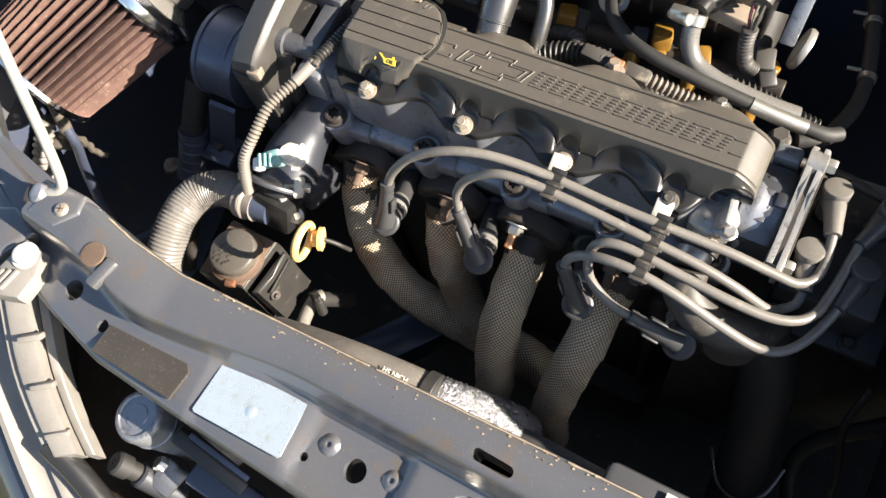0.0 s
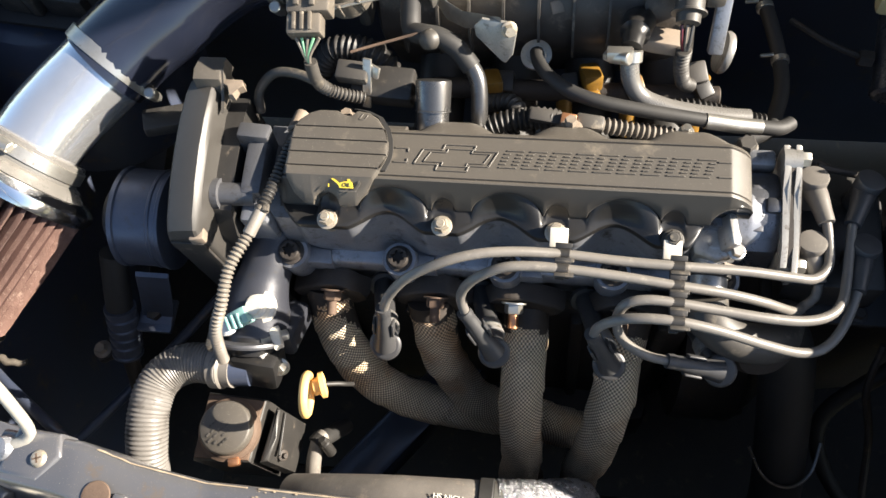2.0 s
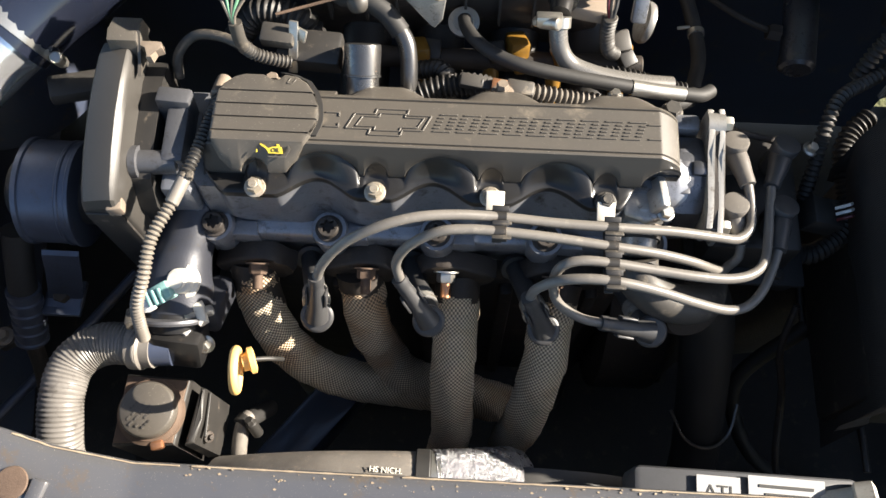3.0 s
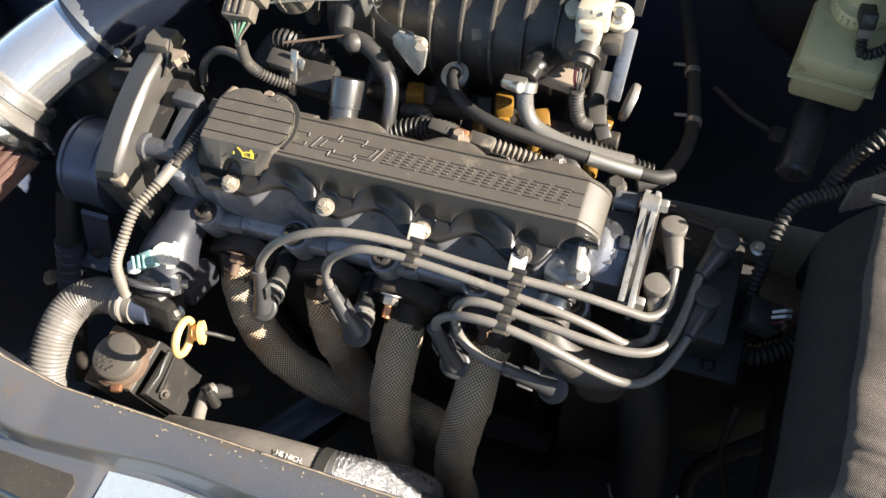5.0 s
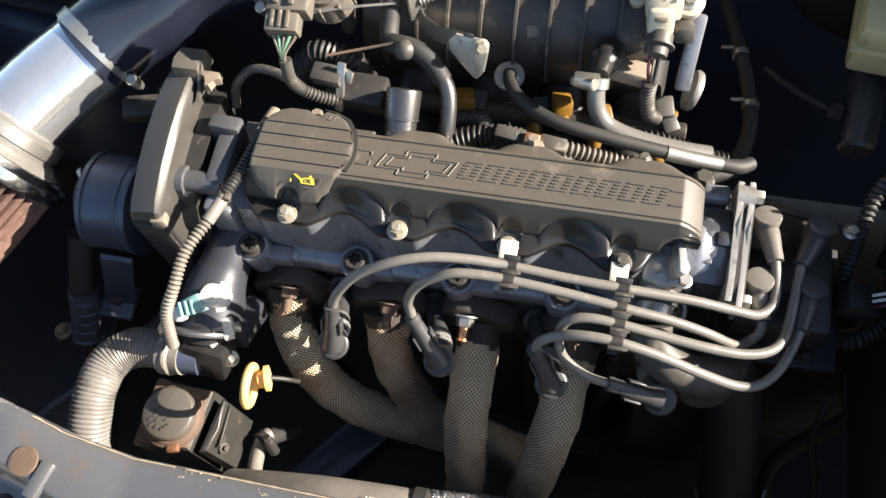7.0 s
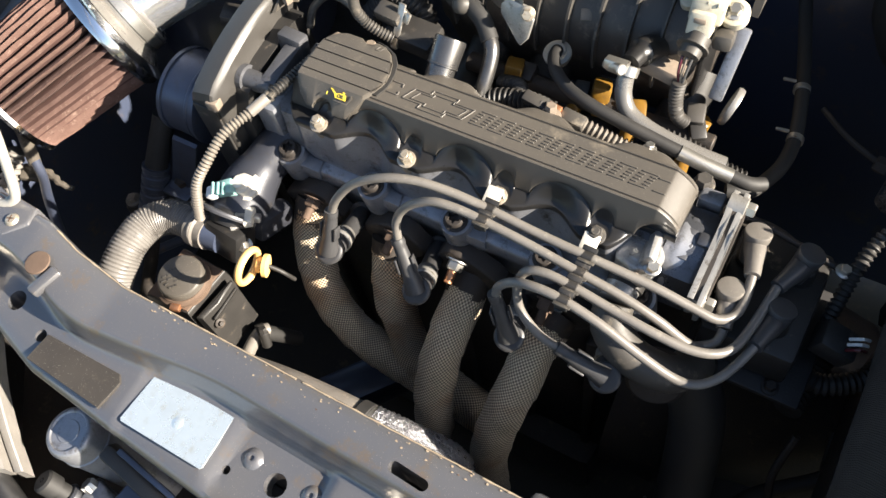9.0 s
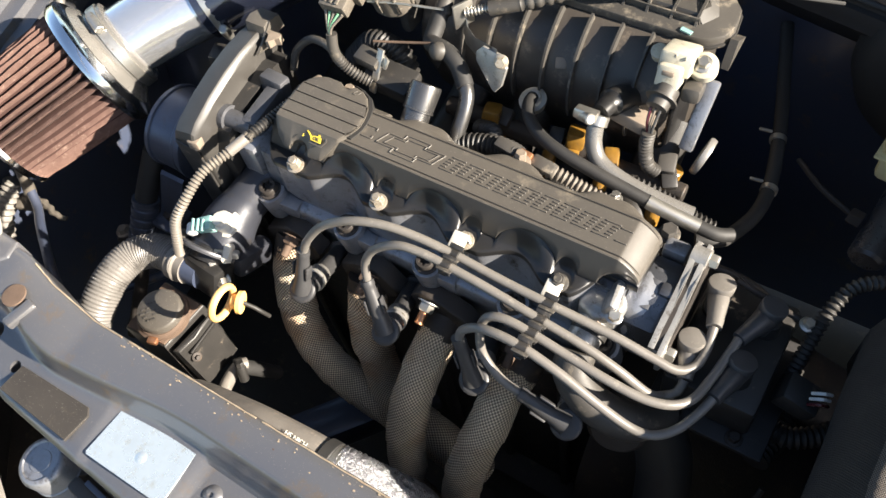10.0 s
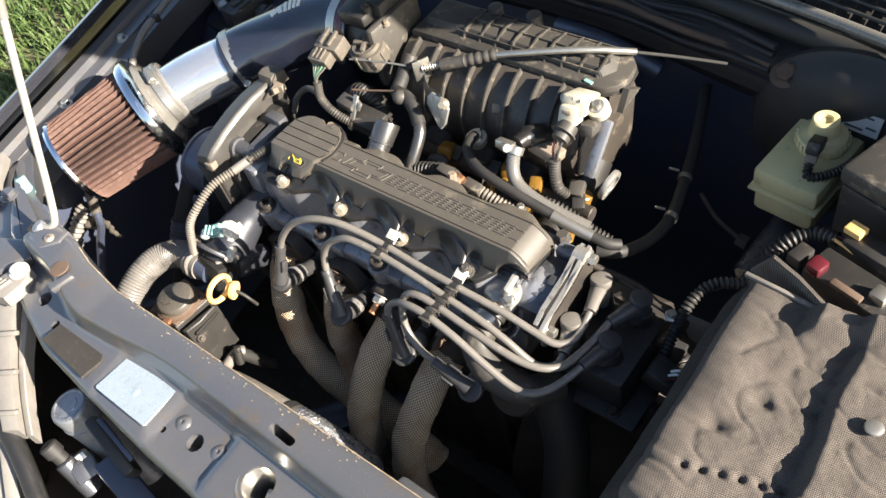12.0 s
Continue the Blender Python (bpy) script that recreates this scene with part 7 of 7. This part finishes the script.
for p, q in zip(grid, grid[1:]):
    for i in range(len(p) - 1):
        # Columns left of the top edge take the black cloth.
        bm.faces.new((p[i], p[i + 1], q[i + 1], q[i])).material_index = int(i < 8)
top = part("cloth", bm, "cloth", batt, "pale woven top with a black left side", 180)
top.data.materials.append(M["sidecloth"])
bm = lathe(B(), (0.6240, 0.004, 0.0440), (0.05, 0, 1), [(0, 0.0055), (0.002, 0.0068), (0.0035, 0.0064), (0.0042, 0.004), (0.0040, 0.0)], 24)
part("snap_button", bm, "steel", batt, "metal press stud")
part("binding", box(B(), (0.520, 0.0875, 0.0395), (0.06, 0.004, 0.0045), (0, 2, -4), 0.0012), "hose", batt, "frayed pale edge binding")
bm = B()
sweep(bm, [[(x, y, z), (x + 0.001, y - 0.004, z + 0.001), (x + 0.001, y - 0.003, z + h), (x, y + 0.001, z + h)] for x, y, z, h in ((0.484, 0.118, -0.03, 0.040), (0.504, 0.112, 0.004, 0.044), (0.530, 0.100, 0.024, 0.026), (0.560, 0.084, 0.038, 0.010))])
part("raised_flap", bm, "cloth", batt, "stiff upturned cloth flap")
bat = thing("battery", (0.57, 0.0, -0.15), "black car battery under the cloth cover", "battery")
part("case", box(B(), (0.590, -0.008, -0.13), (0.20, 0.20, 0.2), bev=0.004), "plastic", bat)
part("terminal", cyl(B(), (0.53, 0.06, -0.03), (0.53, 0.06, -0.014), 0.009, 0.008, 18, 0.001), "steel", bat)
part("terminal", cyl(B(), (0.65, 0.06, -0.03), (0.65, 0.06, -0.014), 0.009, 0.008, 18, 0.001), "steel", bat)
fu = thing("battery_fuse_holder", (0.55, 0.135, 0.02), "clear red fuse holder with black terminals", "fuse holder")
part("red_cover", box(B(), (0.533, 0.134, 0.026), (0.014, 0.016, 0.012), (0, 0, -18), 0.003), "red", fu, "clear red plastic fuse cover")
part("base", box(B(), (0.575, 0.132, 0.012), (0.10, 0.034, 0.022), (0, 0, -16), 0.003), "plastic", fu)
part("terminal", box(B(), (0.562, 0.121, 0.0265), (0.028, 0.007, 0.0045), (0, 0, -16), 0.001), "rust", fu)
part("terminal", box(B(), (0.586, 0.128, 0.0275), (0.014, 0.014, 0.010), (0, 0, -16), 0.002), "steel", fu)
part("side_plate", box(B(), (0.516, 0.142, 0.022), (0.014, 0.02, 0.012), (0, 0, -18), 0.002), "plastic", fu)

# ---- front left: prop rod, lamp support, headlamp, bumper corner ----
rod = thing("prop_rod", (-0.18, -0.19, 0.02), "bare metal bonnet prop rod in its pivot", "prop rod")
bm = B()
tube(bm, [(-0.196, -0.197, 0.020), (-0.184, -0.193, 0.022), (-0.1755, -0.186, 0.027), (-0.177, -0.172, 0.055), (-0.185, -0.145, 0.115), (-0.206, -0.075, 0.27)], 0.0042, 14, 0.006)
part("rod", bm, "rodgrey", rod, "pale painted steel rod")
bm = B()
tube(bm, [(-0.200, -0.094, 0.228), (-0.225, -0.012, 0.41), (-0.25, 0.07, 0.60)], 0.0052, 14, 0.02)
part("sleeve", bm, "hose", rod, "grey foam sleeve")
part("pivot", lathe(B(), (-0.190, -0.195, 0.006), (-0.35, -0.2, 0.9), [(0, 0.011), (0.014, 0.010), (0.020, 0.008), (0.022, 0.004)], 24), "alloy", rod)
part("pivot_clip", box(B(), (-0.203, -0.202, 0.014), (0.014, 0.016, 0.018), (0, 20, 20), 0.004), "plastic", rod)
part("pivot_pin", cyl(B(), (-0.205, -0.207, 0.007), (-0.200, -0.215, 0.006), 0.0045, n=14, bev=0.001), "steel", rod)

sup = thing("lamp_support_panel", (-0.28, -0.18, -0.05), "grey painted panel linking wing and cross panel", "body panel")
bm = B()
prism(bm, [(-0.178, -0.182), (-0.198, -0.200), (-0.215, -0.262), (-0.262, -0.258), (-0.315, -0.215), (-0.395, -0.155), (-0.416, -0.10), (-0.402, -0.095), (-0.31, -0.166), (-0.238, -0.174)], -0.05, -0.022, None, bev=0.008, seg=3)
part("pressing", bm, "paint", sup)
bm = B()
prism(bm, [(-0.208, -0.190), (-0.226, -0.226), (-0.262, -0.218), (-0.345, -0.166), (-0.375, -0.130), (-0.31, -0.172)], -0.024, -0.006, None, bev=0.008, seg=3)
part("raised_pad", bm, "paint", sup)
bm = B()
prism(bm, [(-0.200, -0.225), (-0.222, -0.262), (-0.258, -0.250), (-0.268, -0.225), (-0.232, -0.210)], -0.024, -0.005, None, bev=0.006, seg=3)
part("raised_pad", bm, "paint", sup)
part("nut", hexbolt(B(), (-0.318, -0.180, -0.006), (0, 0, 1), 0.009, 0.006, 0.012), "paint", sup)
part("stone_clip", cyl(B(), (-0.325, -0.158, -0.03), (-0.335, -0.155, -0.006), 0.007, n=14, bev=0.001), "teal", sup)

lampu = thing("headlamp", (-0.2, -0.3, -0.08), "headlamp unit with pale stepped housing", "headlamp")
bm = B()
tab = [(-0.183, -0.236), (-0.205, -0.232), (-0.212, -0.262), (-0.205, -0.285), (-0.178, -0.278), (-0.176, -0.255)]
prism(bm, tab, -0.022, -0.006, None, bev=0.003)
part("mount_tab", bm, "lamp", lampu)
part("tab_bolt", lathe(B(), (-0.1945, -0.245, -0.006), (0, 0, 1), [(0, 0.0115), (0.002, 0.0115), (0.0025, 0.009), (0.007, 0.0082), (0.0085, 0.006)], 26), "white", lampu, "white headed bolt")
for k in range(3):
    part("tab_slot", box(B(), (-0.206 + 0.006 * k, -0.272 + 0.002 * k, -0.009), (0.0035, 0.020, 0.012), (0, 0, -12), 0.001), "lamp", lampu)
for off, dz, wd in ((-0.002, 0.0, 0.021), (0.0145, -0.012, 0.008), (-0.018, -0.006, 0.007)):
    bm = B()
    rows = []
    for p in smooth_path([(-0.204, -0.264, -0.020), (-0.192, -0.290, -0.040), (-0.172, -0.322, -0.062), (-0.147, -0.350, -0.084), (-0.124, -0.372, -0.104)], 0.012):
        x, y, z = p.x + 0.84 * off, p.y + 0.54 * off, p.z + dz
        w = wd / 2
        rows.append([(x - 0.84 * w, y - 0.54 * w, z - 0.02), (x - 0.84 * w, y - 0.54 * w, z - 0.001), (x - 0.6 * w, y - 0.4 * w, z), (x + 0.6 * w, y + 0.4 * w, z), (x + 0.84 * w, y + 0.54 * w, z - 0.001), (x + 0.84 * w, y + 0.54 * w, z - 0.02)])
    part("housing_rail", sweep(bm, rows), "lamp", lampu)
for c in ((-0.176, -0.300, -0.045), (-0.157, -0.330, -0.069), (-0.136, -0.360, -0.094)):
    part("housing_step", box(B(), c, (0.022, 0.006, 0.009), (38, 0, 34), 0.002), "lamp", lampu)
bm = B()
rows = []
for p in smooth_path([(-0.415, -0.15, -0.005), (-0.33, -0.232, -0.02), (-0.255, -0.296, -0.05), (-0.205, -0.34, -0.085), (-0.155, -0.392, -0.125), (-0.10, -0.44, -0.16)], 0.02):
    x, y, z = p
    rows.append([(x + 0.016, y + 0.014, z - 0.03), (x + 0.015, y + 0.013, z - 0.004), (x + 0.010, y + 0.008, z), (x + 0.004, y + 0.003, z - 0.001), (x + 0.001, y + 0.001, z - 0.008), (x - 0.006, y - 0.005, z - 0.009), (x - 0.014, y - 0.012, z - 0.002), (x - 0.018, y - 0.016, z - 0.004), (x - 0.021, y - 0.02, z - 0.05)])
part("rim", sweep(bm, rows), "lamp", lampu, "long pale lamp rim")
bm = B()
rows = []
for p in smooth_path([(-0.432, -0.165, -0.012), (-0.35, -0.252, -0.03), (-0.275, -0.318, -0.062), (-0.225, -0.362, -0.098), (-0.175, -0.412, -0.138), (-0.12, -0.462, -0.175)], 0.02):
    x, y, z = p
    rows.append([(x, y, z - 0.02), (x, y, z), (x - 0.012, y - 0.012, z - 0.004), (x - 0.034, y - 0.032, z - 0.03), (x - 0.055, y - 0.05, z - 0.09), (x - 0.06, y - 0.055, z - 0.2), (x - 0.04, y - 0.035, z - 0.2)])
part("outer_lens", sweep(bm, rows), "gloss", lampu, "glossy dark outer face")
bm = B()
tube(bm, [(-0.150, -0.372, -0.110), (-0.115, -0.385, -0.130), (-0.06, -0.412, -0.160), (0.0, -0.44, -0.18)], 0.011, 18, 0.01)
part("lower_edge", bm, "glossblack", lampu)

# dark gap behind the lamp, washer pot and pump
bp = thing("bumper_beam", (0.1, -0.42, -0.3), "dark plastic bumper inner behind the grille", "bumper")
part("upper", box(B(), (0.15, -0.44, -0.27), (0.7, 0.05, 0.16), (0, 0, 0), 0.012), "plastic", bp)
part("lower", box(B(), (0.0, -0.38, -0.36), (1.1, 0.26, 0.03), (0, 0, 0), 0.006), "iron", bp)
part("lamp_backing", box(B(), (-0.36, -0.30, -0.22), (0.02, 0.34, 0.30), (0, 0, 42), 0.006), "plastic", bp)
pot = thing("receiver_drier", (-0.08, -0.32, -0.18), "grey-blue alloy receiver canister with ports", "receiver canister")
CD = Vector((0.10, 0.06, -1))
bm = lathe(B(), (-0.0785, -0.3155, -0.0920), CD, [(-0.001, 0.0), (-0.001, 0.010), (-0.0002, 0.0105), (-0.0002, 0.0165), (-0.0015, 0.0175), (-0.0015, 0.0195), (0.0, 0.0215), (0.004, 0.0232), (0.16, 0.0232), (0.165, 0.018)], 44)
part("canister", bm, "alloy", pot)
part("canister_seam", lathe(B(), Vector((-0.0785, -0.3155, -0.0920)) + CD * 0.022, CD, [(0, 0.0232), (0.001, 0.0243), (0.003, 0.0243), (0.004, 0.0232)], 40), "alloy", pot)
bm = lathe(B(), (-0.0965, -0.3605, -0.1310), (0.45, -0.02, -0.8), [(-0.001, 0.0), (-0.001, 0.0015), (0.0008, 0.002), (-0.001, 0.0025), (-0.001, 0.0085), (0.001, 0.0108), (0.014, 0.0108), (0.0145, 0.0085), (0.040, 0.0085)], 28)
port = part("service_port", bm, "rubber", pot, "black capped service port")
part("port_pipe", cyl(B(), (-0.082, -0.361, -0.152), (-0.055, -0.364, -0.195), 0.012, n=20, bev=0.002), "camdark", pot)
part("port_block", box(B(), (-0.062, -0.352, -0.165), (0.026, 0.030, 0.014), (0, 40, -15), 0.003), "camdark", pot)
part("port_nut", hexbolt(B(), (-0.064, -0.345, -0.152), (-0.5, 0.1, 0.7), 0.007, 0.008), "steel", pot)
part("strap", box(B(), (-0.010, -0.318, -0.115), (0.075, 0.014, 0.045), (0, 28, -12), 0.004), "plastic", pot)
part("pale_strip", box(B(), (0.010, -0.312, -0.085), (0.06, 0.005, 0.004), (0, 18, -9), 0.001), "strap", pot)
part("lower_bracket", box(B(), (0.02, -0.34, -0.17), (0.12, 0.03, 0.02), (0, 20, -8), 0.004), "bay", pot)

# fixtures on the slam panel
def bore(ob, cutter):
    me = bpy.data.meshes.new("cutter")
    cutter.to_mesh(me)
    cutter.free()
    c = new("cutter", me)
    md = ob.modifiers.new("bore", "BOOLEAN")
    md.object, md.operation, md.solver = c, "DIFFERENCE", "EXACT"
    dg = bpy.context.evaluated_depsgraph_get()
    made = bpy.data.meshes.new_from_object(ob.evaluated_get(dg))
    ob.modifiers.remove(md)
    ob.data = made
    bpy.data.objects.remove(c)
    made.set_sharp_from_angle(angle=radians(50))


bm = B()
for x, y, r in ((-0.1045, -0.2655, 0.0052), (0.134, -0.2725, 0.0088), (0.0945, -0.2805, 0.0033), (-0.146, -0.251, 0.0085), (0.2205, -0.268, 0.0165)):
    cyl(bm, (x, y, -0.2), (x, y, 0.05), r, n=24)
prism(bm, [(0.226 + 0.0115 * sx + 0.0042 * math.cos(a), -0.2275 - 0.0008 * sx + 0.0042 * math.sin(a)) for sx, a in [(1, radians(k)) for k in range(-90, 91, 30)] + [(-1, radians(k)) for k in range(90, 271, 30)]], -0.2, 0.05)
bore(body, bm)
for x, y, z in ((0.108, -0.2645, -0.0268), (0.162, -0.2665, -0.0272)):
    bm = lathe(B(), (x, y, z - 0.001), (0, -0.05, 1), [(0, 0.0088), (0.0008, 0.0083), (0.0030, 0.0048), (0.0036, 0.0032), (0.0033, 0.0020), (0.0015, 0.0018), (0.0015, 0.0)], 30)
    part("dimple", bm, "paint", slam)
bm = lathe(B(), (0.2205, -0.268, -0.0235), (0, 0, 1), [(-0.012, 0.0165), (-0.001, 0.0168), (0.0015, 0.0195), (0.0022, 0.0215), (0.001, 0.0235), (-0.003, 0.024)], 40)
bmesh.ops.delete(bm, geom=[f for f in bm.faces if len(f.verts) > 4], context="FACES_ONLY")
latch = part("latch_ring", bm, "paint", slam, "raised ring round the bonnet latch hole")
bm = lathe(B(), (0.2205, -0.268, -0.0225), (0, 0, -1), [(0.0, 0.0185), (0.0010, 0.0160), (0.0050, 0.0142), (0.0105, 0.0112), (0.0140, 0.0100), (0.040, 0.0098)], 40)
bmesh.ops.delete(bm, geom=[f for f in bm.faces if len(f.verts) > 4], context="FACES_ONLY")
part("latch_cup", bm, "steel", latch, "bright worn latch funnel")
part("cup_floor", lathe(B(), (0.2205, -0.268, -0.062), (0, 0, 1), [(0, 0.0105), (0.002, 0.0105), (0.0025, 0.0)], 24), "iron", latch)
part("latch_hook", box(B(), (0.2235, -0.2695, -0.046), (0.007, 0.016, 0.006), (0, 0, 20), 0.0015), "steel", latch)
bm = lathe(B(), (-0.1195, -0.2225, 0.0205), (0, 0, 1), [(0, 0.0105), (0.0012, 0.0100), (0.0015, 0.0085), (0.0013, 0.0)], 30)
part("rusty_plug", bm, "rust", slam, "round rusty blanking plug")
part("notch", box(B(), (-0.1055, -0.232, 0.0165), (0.010, 0.026, 0.008), (0, 0, -12), 0.002), "paint", slam)
part("post_block", prism(B(), [(-0.188, -0.182), (-0.196, -0.215), (-0.165, -0.218), (-0.150, -0.200), (-0.155, -0.184)], 0.0, 0.0235, None, bev=0.004, seg=3), "paint", slam)
bm = lathe(B(), (-0.166, -0.2025, 0.0228), (0, 0, 1), [(0, 0.0062), (0.0012, 0.0060), (0.0022, 0.0050), (0.0030, 0.0045), (0.0036, 0.0025), (0.0034, 0.0)], 26)
part("screw", bm, "agedzinc", slam)
for turn in (0, 90):
    part("screw_slot", box(B(), (-0.166, -0.2025, 0.0262), (0.0065, 0.0012, 0.0006), (0, 0, turn + 20), 0), "rust", slam)
foil = part("foil_sticker", prism(B(), [(0.0045, -0.2475), (0.0065, -0.2455), (0.0785, -0.2445), (0.0805, -0.2463), (0.0815, -0.2882), (0.0797, -0.2900), (0.0033, -0.2895), (0.0015, -0.2877)], -0.0195, -0.0178, pose(0, 0, -0.0012, 0, 0.6, 0)), "sticker", slam, "silver foil sticker, print worn away")
bm = lathe(B(), (0.044, -0.270, -0.0194), (0, 0, 1), [(0, 0.0048), (0.0004, 0.0036), (0.0007, 0.0018), (0.0008, 0.0)], 22)
part("blister", bm, "sticker", foil)
part("dark_plate", prism(B(), [(-0.0975, -0.2620), (-0.0205, -0.2610), (-0.0155, -0.2665), (-0.0185, -0.2905), (-0.100, -0.2860)], -0.018, -0.0152, pose(0, 0, -0.0010, 0, 0, 0), bev=0.0003, seg=1), "plate", slam, "dark scratched identification plate")
rs = random.Random(5)
for k in range(70):
    x = (0.0, 0.05, 0.10, 0.15, 0.21, 0.25, 0.29)[k % 7] + rs.gauss(0, 0.012)
    y = -0.2045 - abs(rs.gauss(0, 0.005)) - 0.001
    w, turn = rs.uniform(0.0004, 0.0013), rs.uniform(0, 6.28)
    poly = [(x + w * rs.uniform(0.5, 1.2) * math.cos(turn + a), y + 0.6 * w * rs.uniform(0.5, 1.2) * math.sin(turn + a)) for a in (0, 0.9, 1.9, 2.8, 3.7, 4.6, 5.5)]
    part("paint_chip", prism(B(), poly, 0.0070, 0.0096 if y < -0.211 else 0.0091), "primer" if rs.random() < 0.85 else "rust", slam)
for x0, x1 in ((-0.128, -0.02), (-0.012, 0.118), (0.124, 0.262), (0.27, 0.41), (0.42, 0.585)):
    bm = B()
    n = int((x1 - x0) / 0.006)
    tube(bm, [(x, along(REAR, x) - 0.0008 + 0.0005 * noise.noise(Vector((x * 160, 1, 0))), 0.0079 + 0.012 * max(0, min(1, (-0.05 - x) / 0.09))) for x in (x0 + (x1 - x0) * j / n for j in range(n + 1))], 0.0007, 6, 0.004, rad=lambda v, a, s: 0.00055 + 0.0006 * max(0.0, noise.noise(Vector((v * 120, 3, 5)))))
    part("worn_edge", bm, "primer", slam, "primer showing on the worn rear edge")

# left bay pipes below the filter
lp = thing("stay_pipe", (-0.33, -0.13, -0.16), "dark pipe with a rusty clamp under the filter", "pipe")
bm = B()
tube(bm, [(-0.390, -0.092, -0.165), (-0.372, -0.104, -0.175), (-0.335, -0.126, -0.165), (-0.272, -0.159, -0.148), (-0.235, -0.180, -0.150)], 0.0056, 14, 0.006)
part("pipe", bm, "bay", lp)
part("rusty_end", cyl(B(), (-0.388, -0.080, -0.120), (-0.392, -0.094, -0.172), 0.0072, n=16, bev=0.001), "beige", lp)
bm = B()
tube(bm, [(-0.412, -0.100, -0.186), (-0.398, -0.097, -0.182), (-0.378, -0.094, -0.184), (-0.356, -0.098, -0.186), (-0.342, -0.096, -0.190)], 0.006, 10, 0.003, rad=lambda v, a, s: (0.0065 - 0.0035 * s) * (1 + 0.3 * math.sin(v * 500) * math.cos(a)))
box(bm, (-0.398, -0.104, -0.184), (0.022, 0.016, 0.007), (0, 10, 25), 0.0015)
part("bracket", bm, "beige", lp, "crusty pale bracket")
rc2 = thing("plastic_conduit", (-0.42, -0.12, -0.18), "pale ribbed plastic conduit end", "wiring conduit")
bm = B()
ribbed(bm, [(-0.412, -0.094, -0.158), (-0.416, -0.108, -0.172), (-0.417, -0.128, -0.190), (-0.414, -0.150, -0.22)], 0.0098, 0.0080, 0.0015, 16)
part("conduit", bm, "lamp", rc2)
wl = thing("washer_line", (-0.41, 0.12, 0.0), "pale violet-grey plastic tube along the wing", "tube")
bm = B()
tube(bm, [(-0.40, 0.045, -0.06), (-0.408, 0.075, -0.03), (-0.418, 0.115, -0.008), (-0.43, 0.155, -0.004), (-0.446, 0.22, 0.0), (-0.45, 0.30, 0.0)], 0.0052, 14, 0.006)
part("tube", bm, "lamp", wl)
part("clip", box(B(), (-0.428, 0.150, -0.004), (0.02, 0.008, 0.012), (0, 0, 20), 0.002), "plastic", wl)
wb = thing("bulkhead_connector", (-0.33, 0.25, -0.06), "cluster of dusty wiring connectors on a dark bracket", "connector")
part("bracket", box(B(), (-0.345, 0.255, -0.072), (0.17, 0.075, 0.006), (0, 0, -6), 0.002), "deepbay", wb)
part("stay", box(B(), (-0.44, 0.285, -0.078), (0.10, 0.03, 0.005), (0, 0, -16), 0.002), "deepbay", wb)
for x, y, z, sx, sy, sz, r, m in ((-0.376, 0.253, -0.052, 0.032, 0.042, 0.034, -8, "dusty"), (-0.353, 0.251, -0.050, 0.012, 0.046, 0.038, -8, "dusty"), (-0.332, 0.266, -0.054, 0.026, 0.020, 0.026, -4, "dusty"), (-0.312, 0.262, -0.050, 0.014, 0.030, 0.030, 4, "dusty"), (-0.318, 0.234, -0.054, 0.046, 0.014, 0.026, -6, "plastic"), (-0.285, 0.254, -0.055, 0.034, 0.036, 0.024, 8, "dusty")):
    c = part("connector", box(B(), (x, y, z), (sx, sy, sz), (0, 0, r), 0.003), m, wb)
    part("latch", box(B(), (x + 0.002, y + 0.003, z + sz / 2 + 0.001), (sx * 0.35, sy * 0.5, 0.004), (0, 0, r), 0.001), m, c)
bm = B()
tube(bm, [(-0.30, 0.272, -0.042), (-0.285, 0.262, -0.034), (-0.262, 0.258, -0.045)], 0.0022, 8, 0.004)
part("wire", bm, "rust", wb, "red-brown wire")
vh = thing("vent_hose", (-0.44, 0.28, -0.05), "grey-brown rubber hose with a bright end ferrule", "hose")
bm = B()
tube(bm, [(-0.462, 0.345, -0.06), (-0.455, 0.312, -0.045), (-0.442, 0.278, -0.042), (-0.425, 0.258, -0.045), (-0.402, 0.251, -0.050), (-0.390, 0.252, -0.052)], 0.0085, 18, 0.005)
part("hose", bm, "hose", vh)
part("ferrule", lathe(B(), (-0.413, 0.2535, -0.0475), (0.95, -0.2, -0.2), [(0, 0.009), (0.001, 0.0098), (0.012, 0.0098), (0.013, 0.009)], 22), "steel", vh, "bright metal ferrule")
bs = thing("floor_brace", (-0.2, -0.05, -0.4), "dark body brace along the bay floor", "body brace")
bm = B()
tube(bm, [(-0.33, -0.17, -0.28), (-0.26, -0.06, -0.30), (-0.20, 0.03, -0.30)], 0.006, 10, 0.02)
part("pipe", bm, "bay", bs)
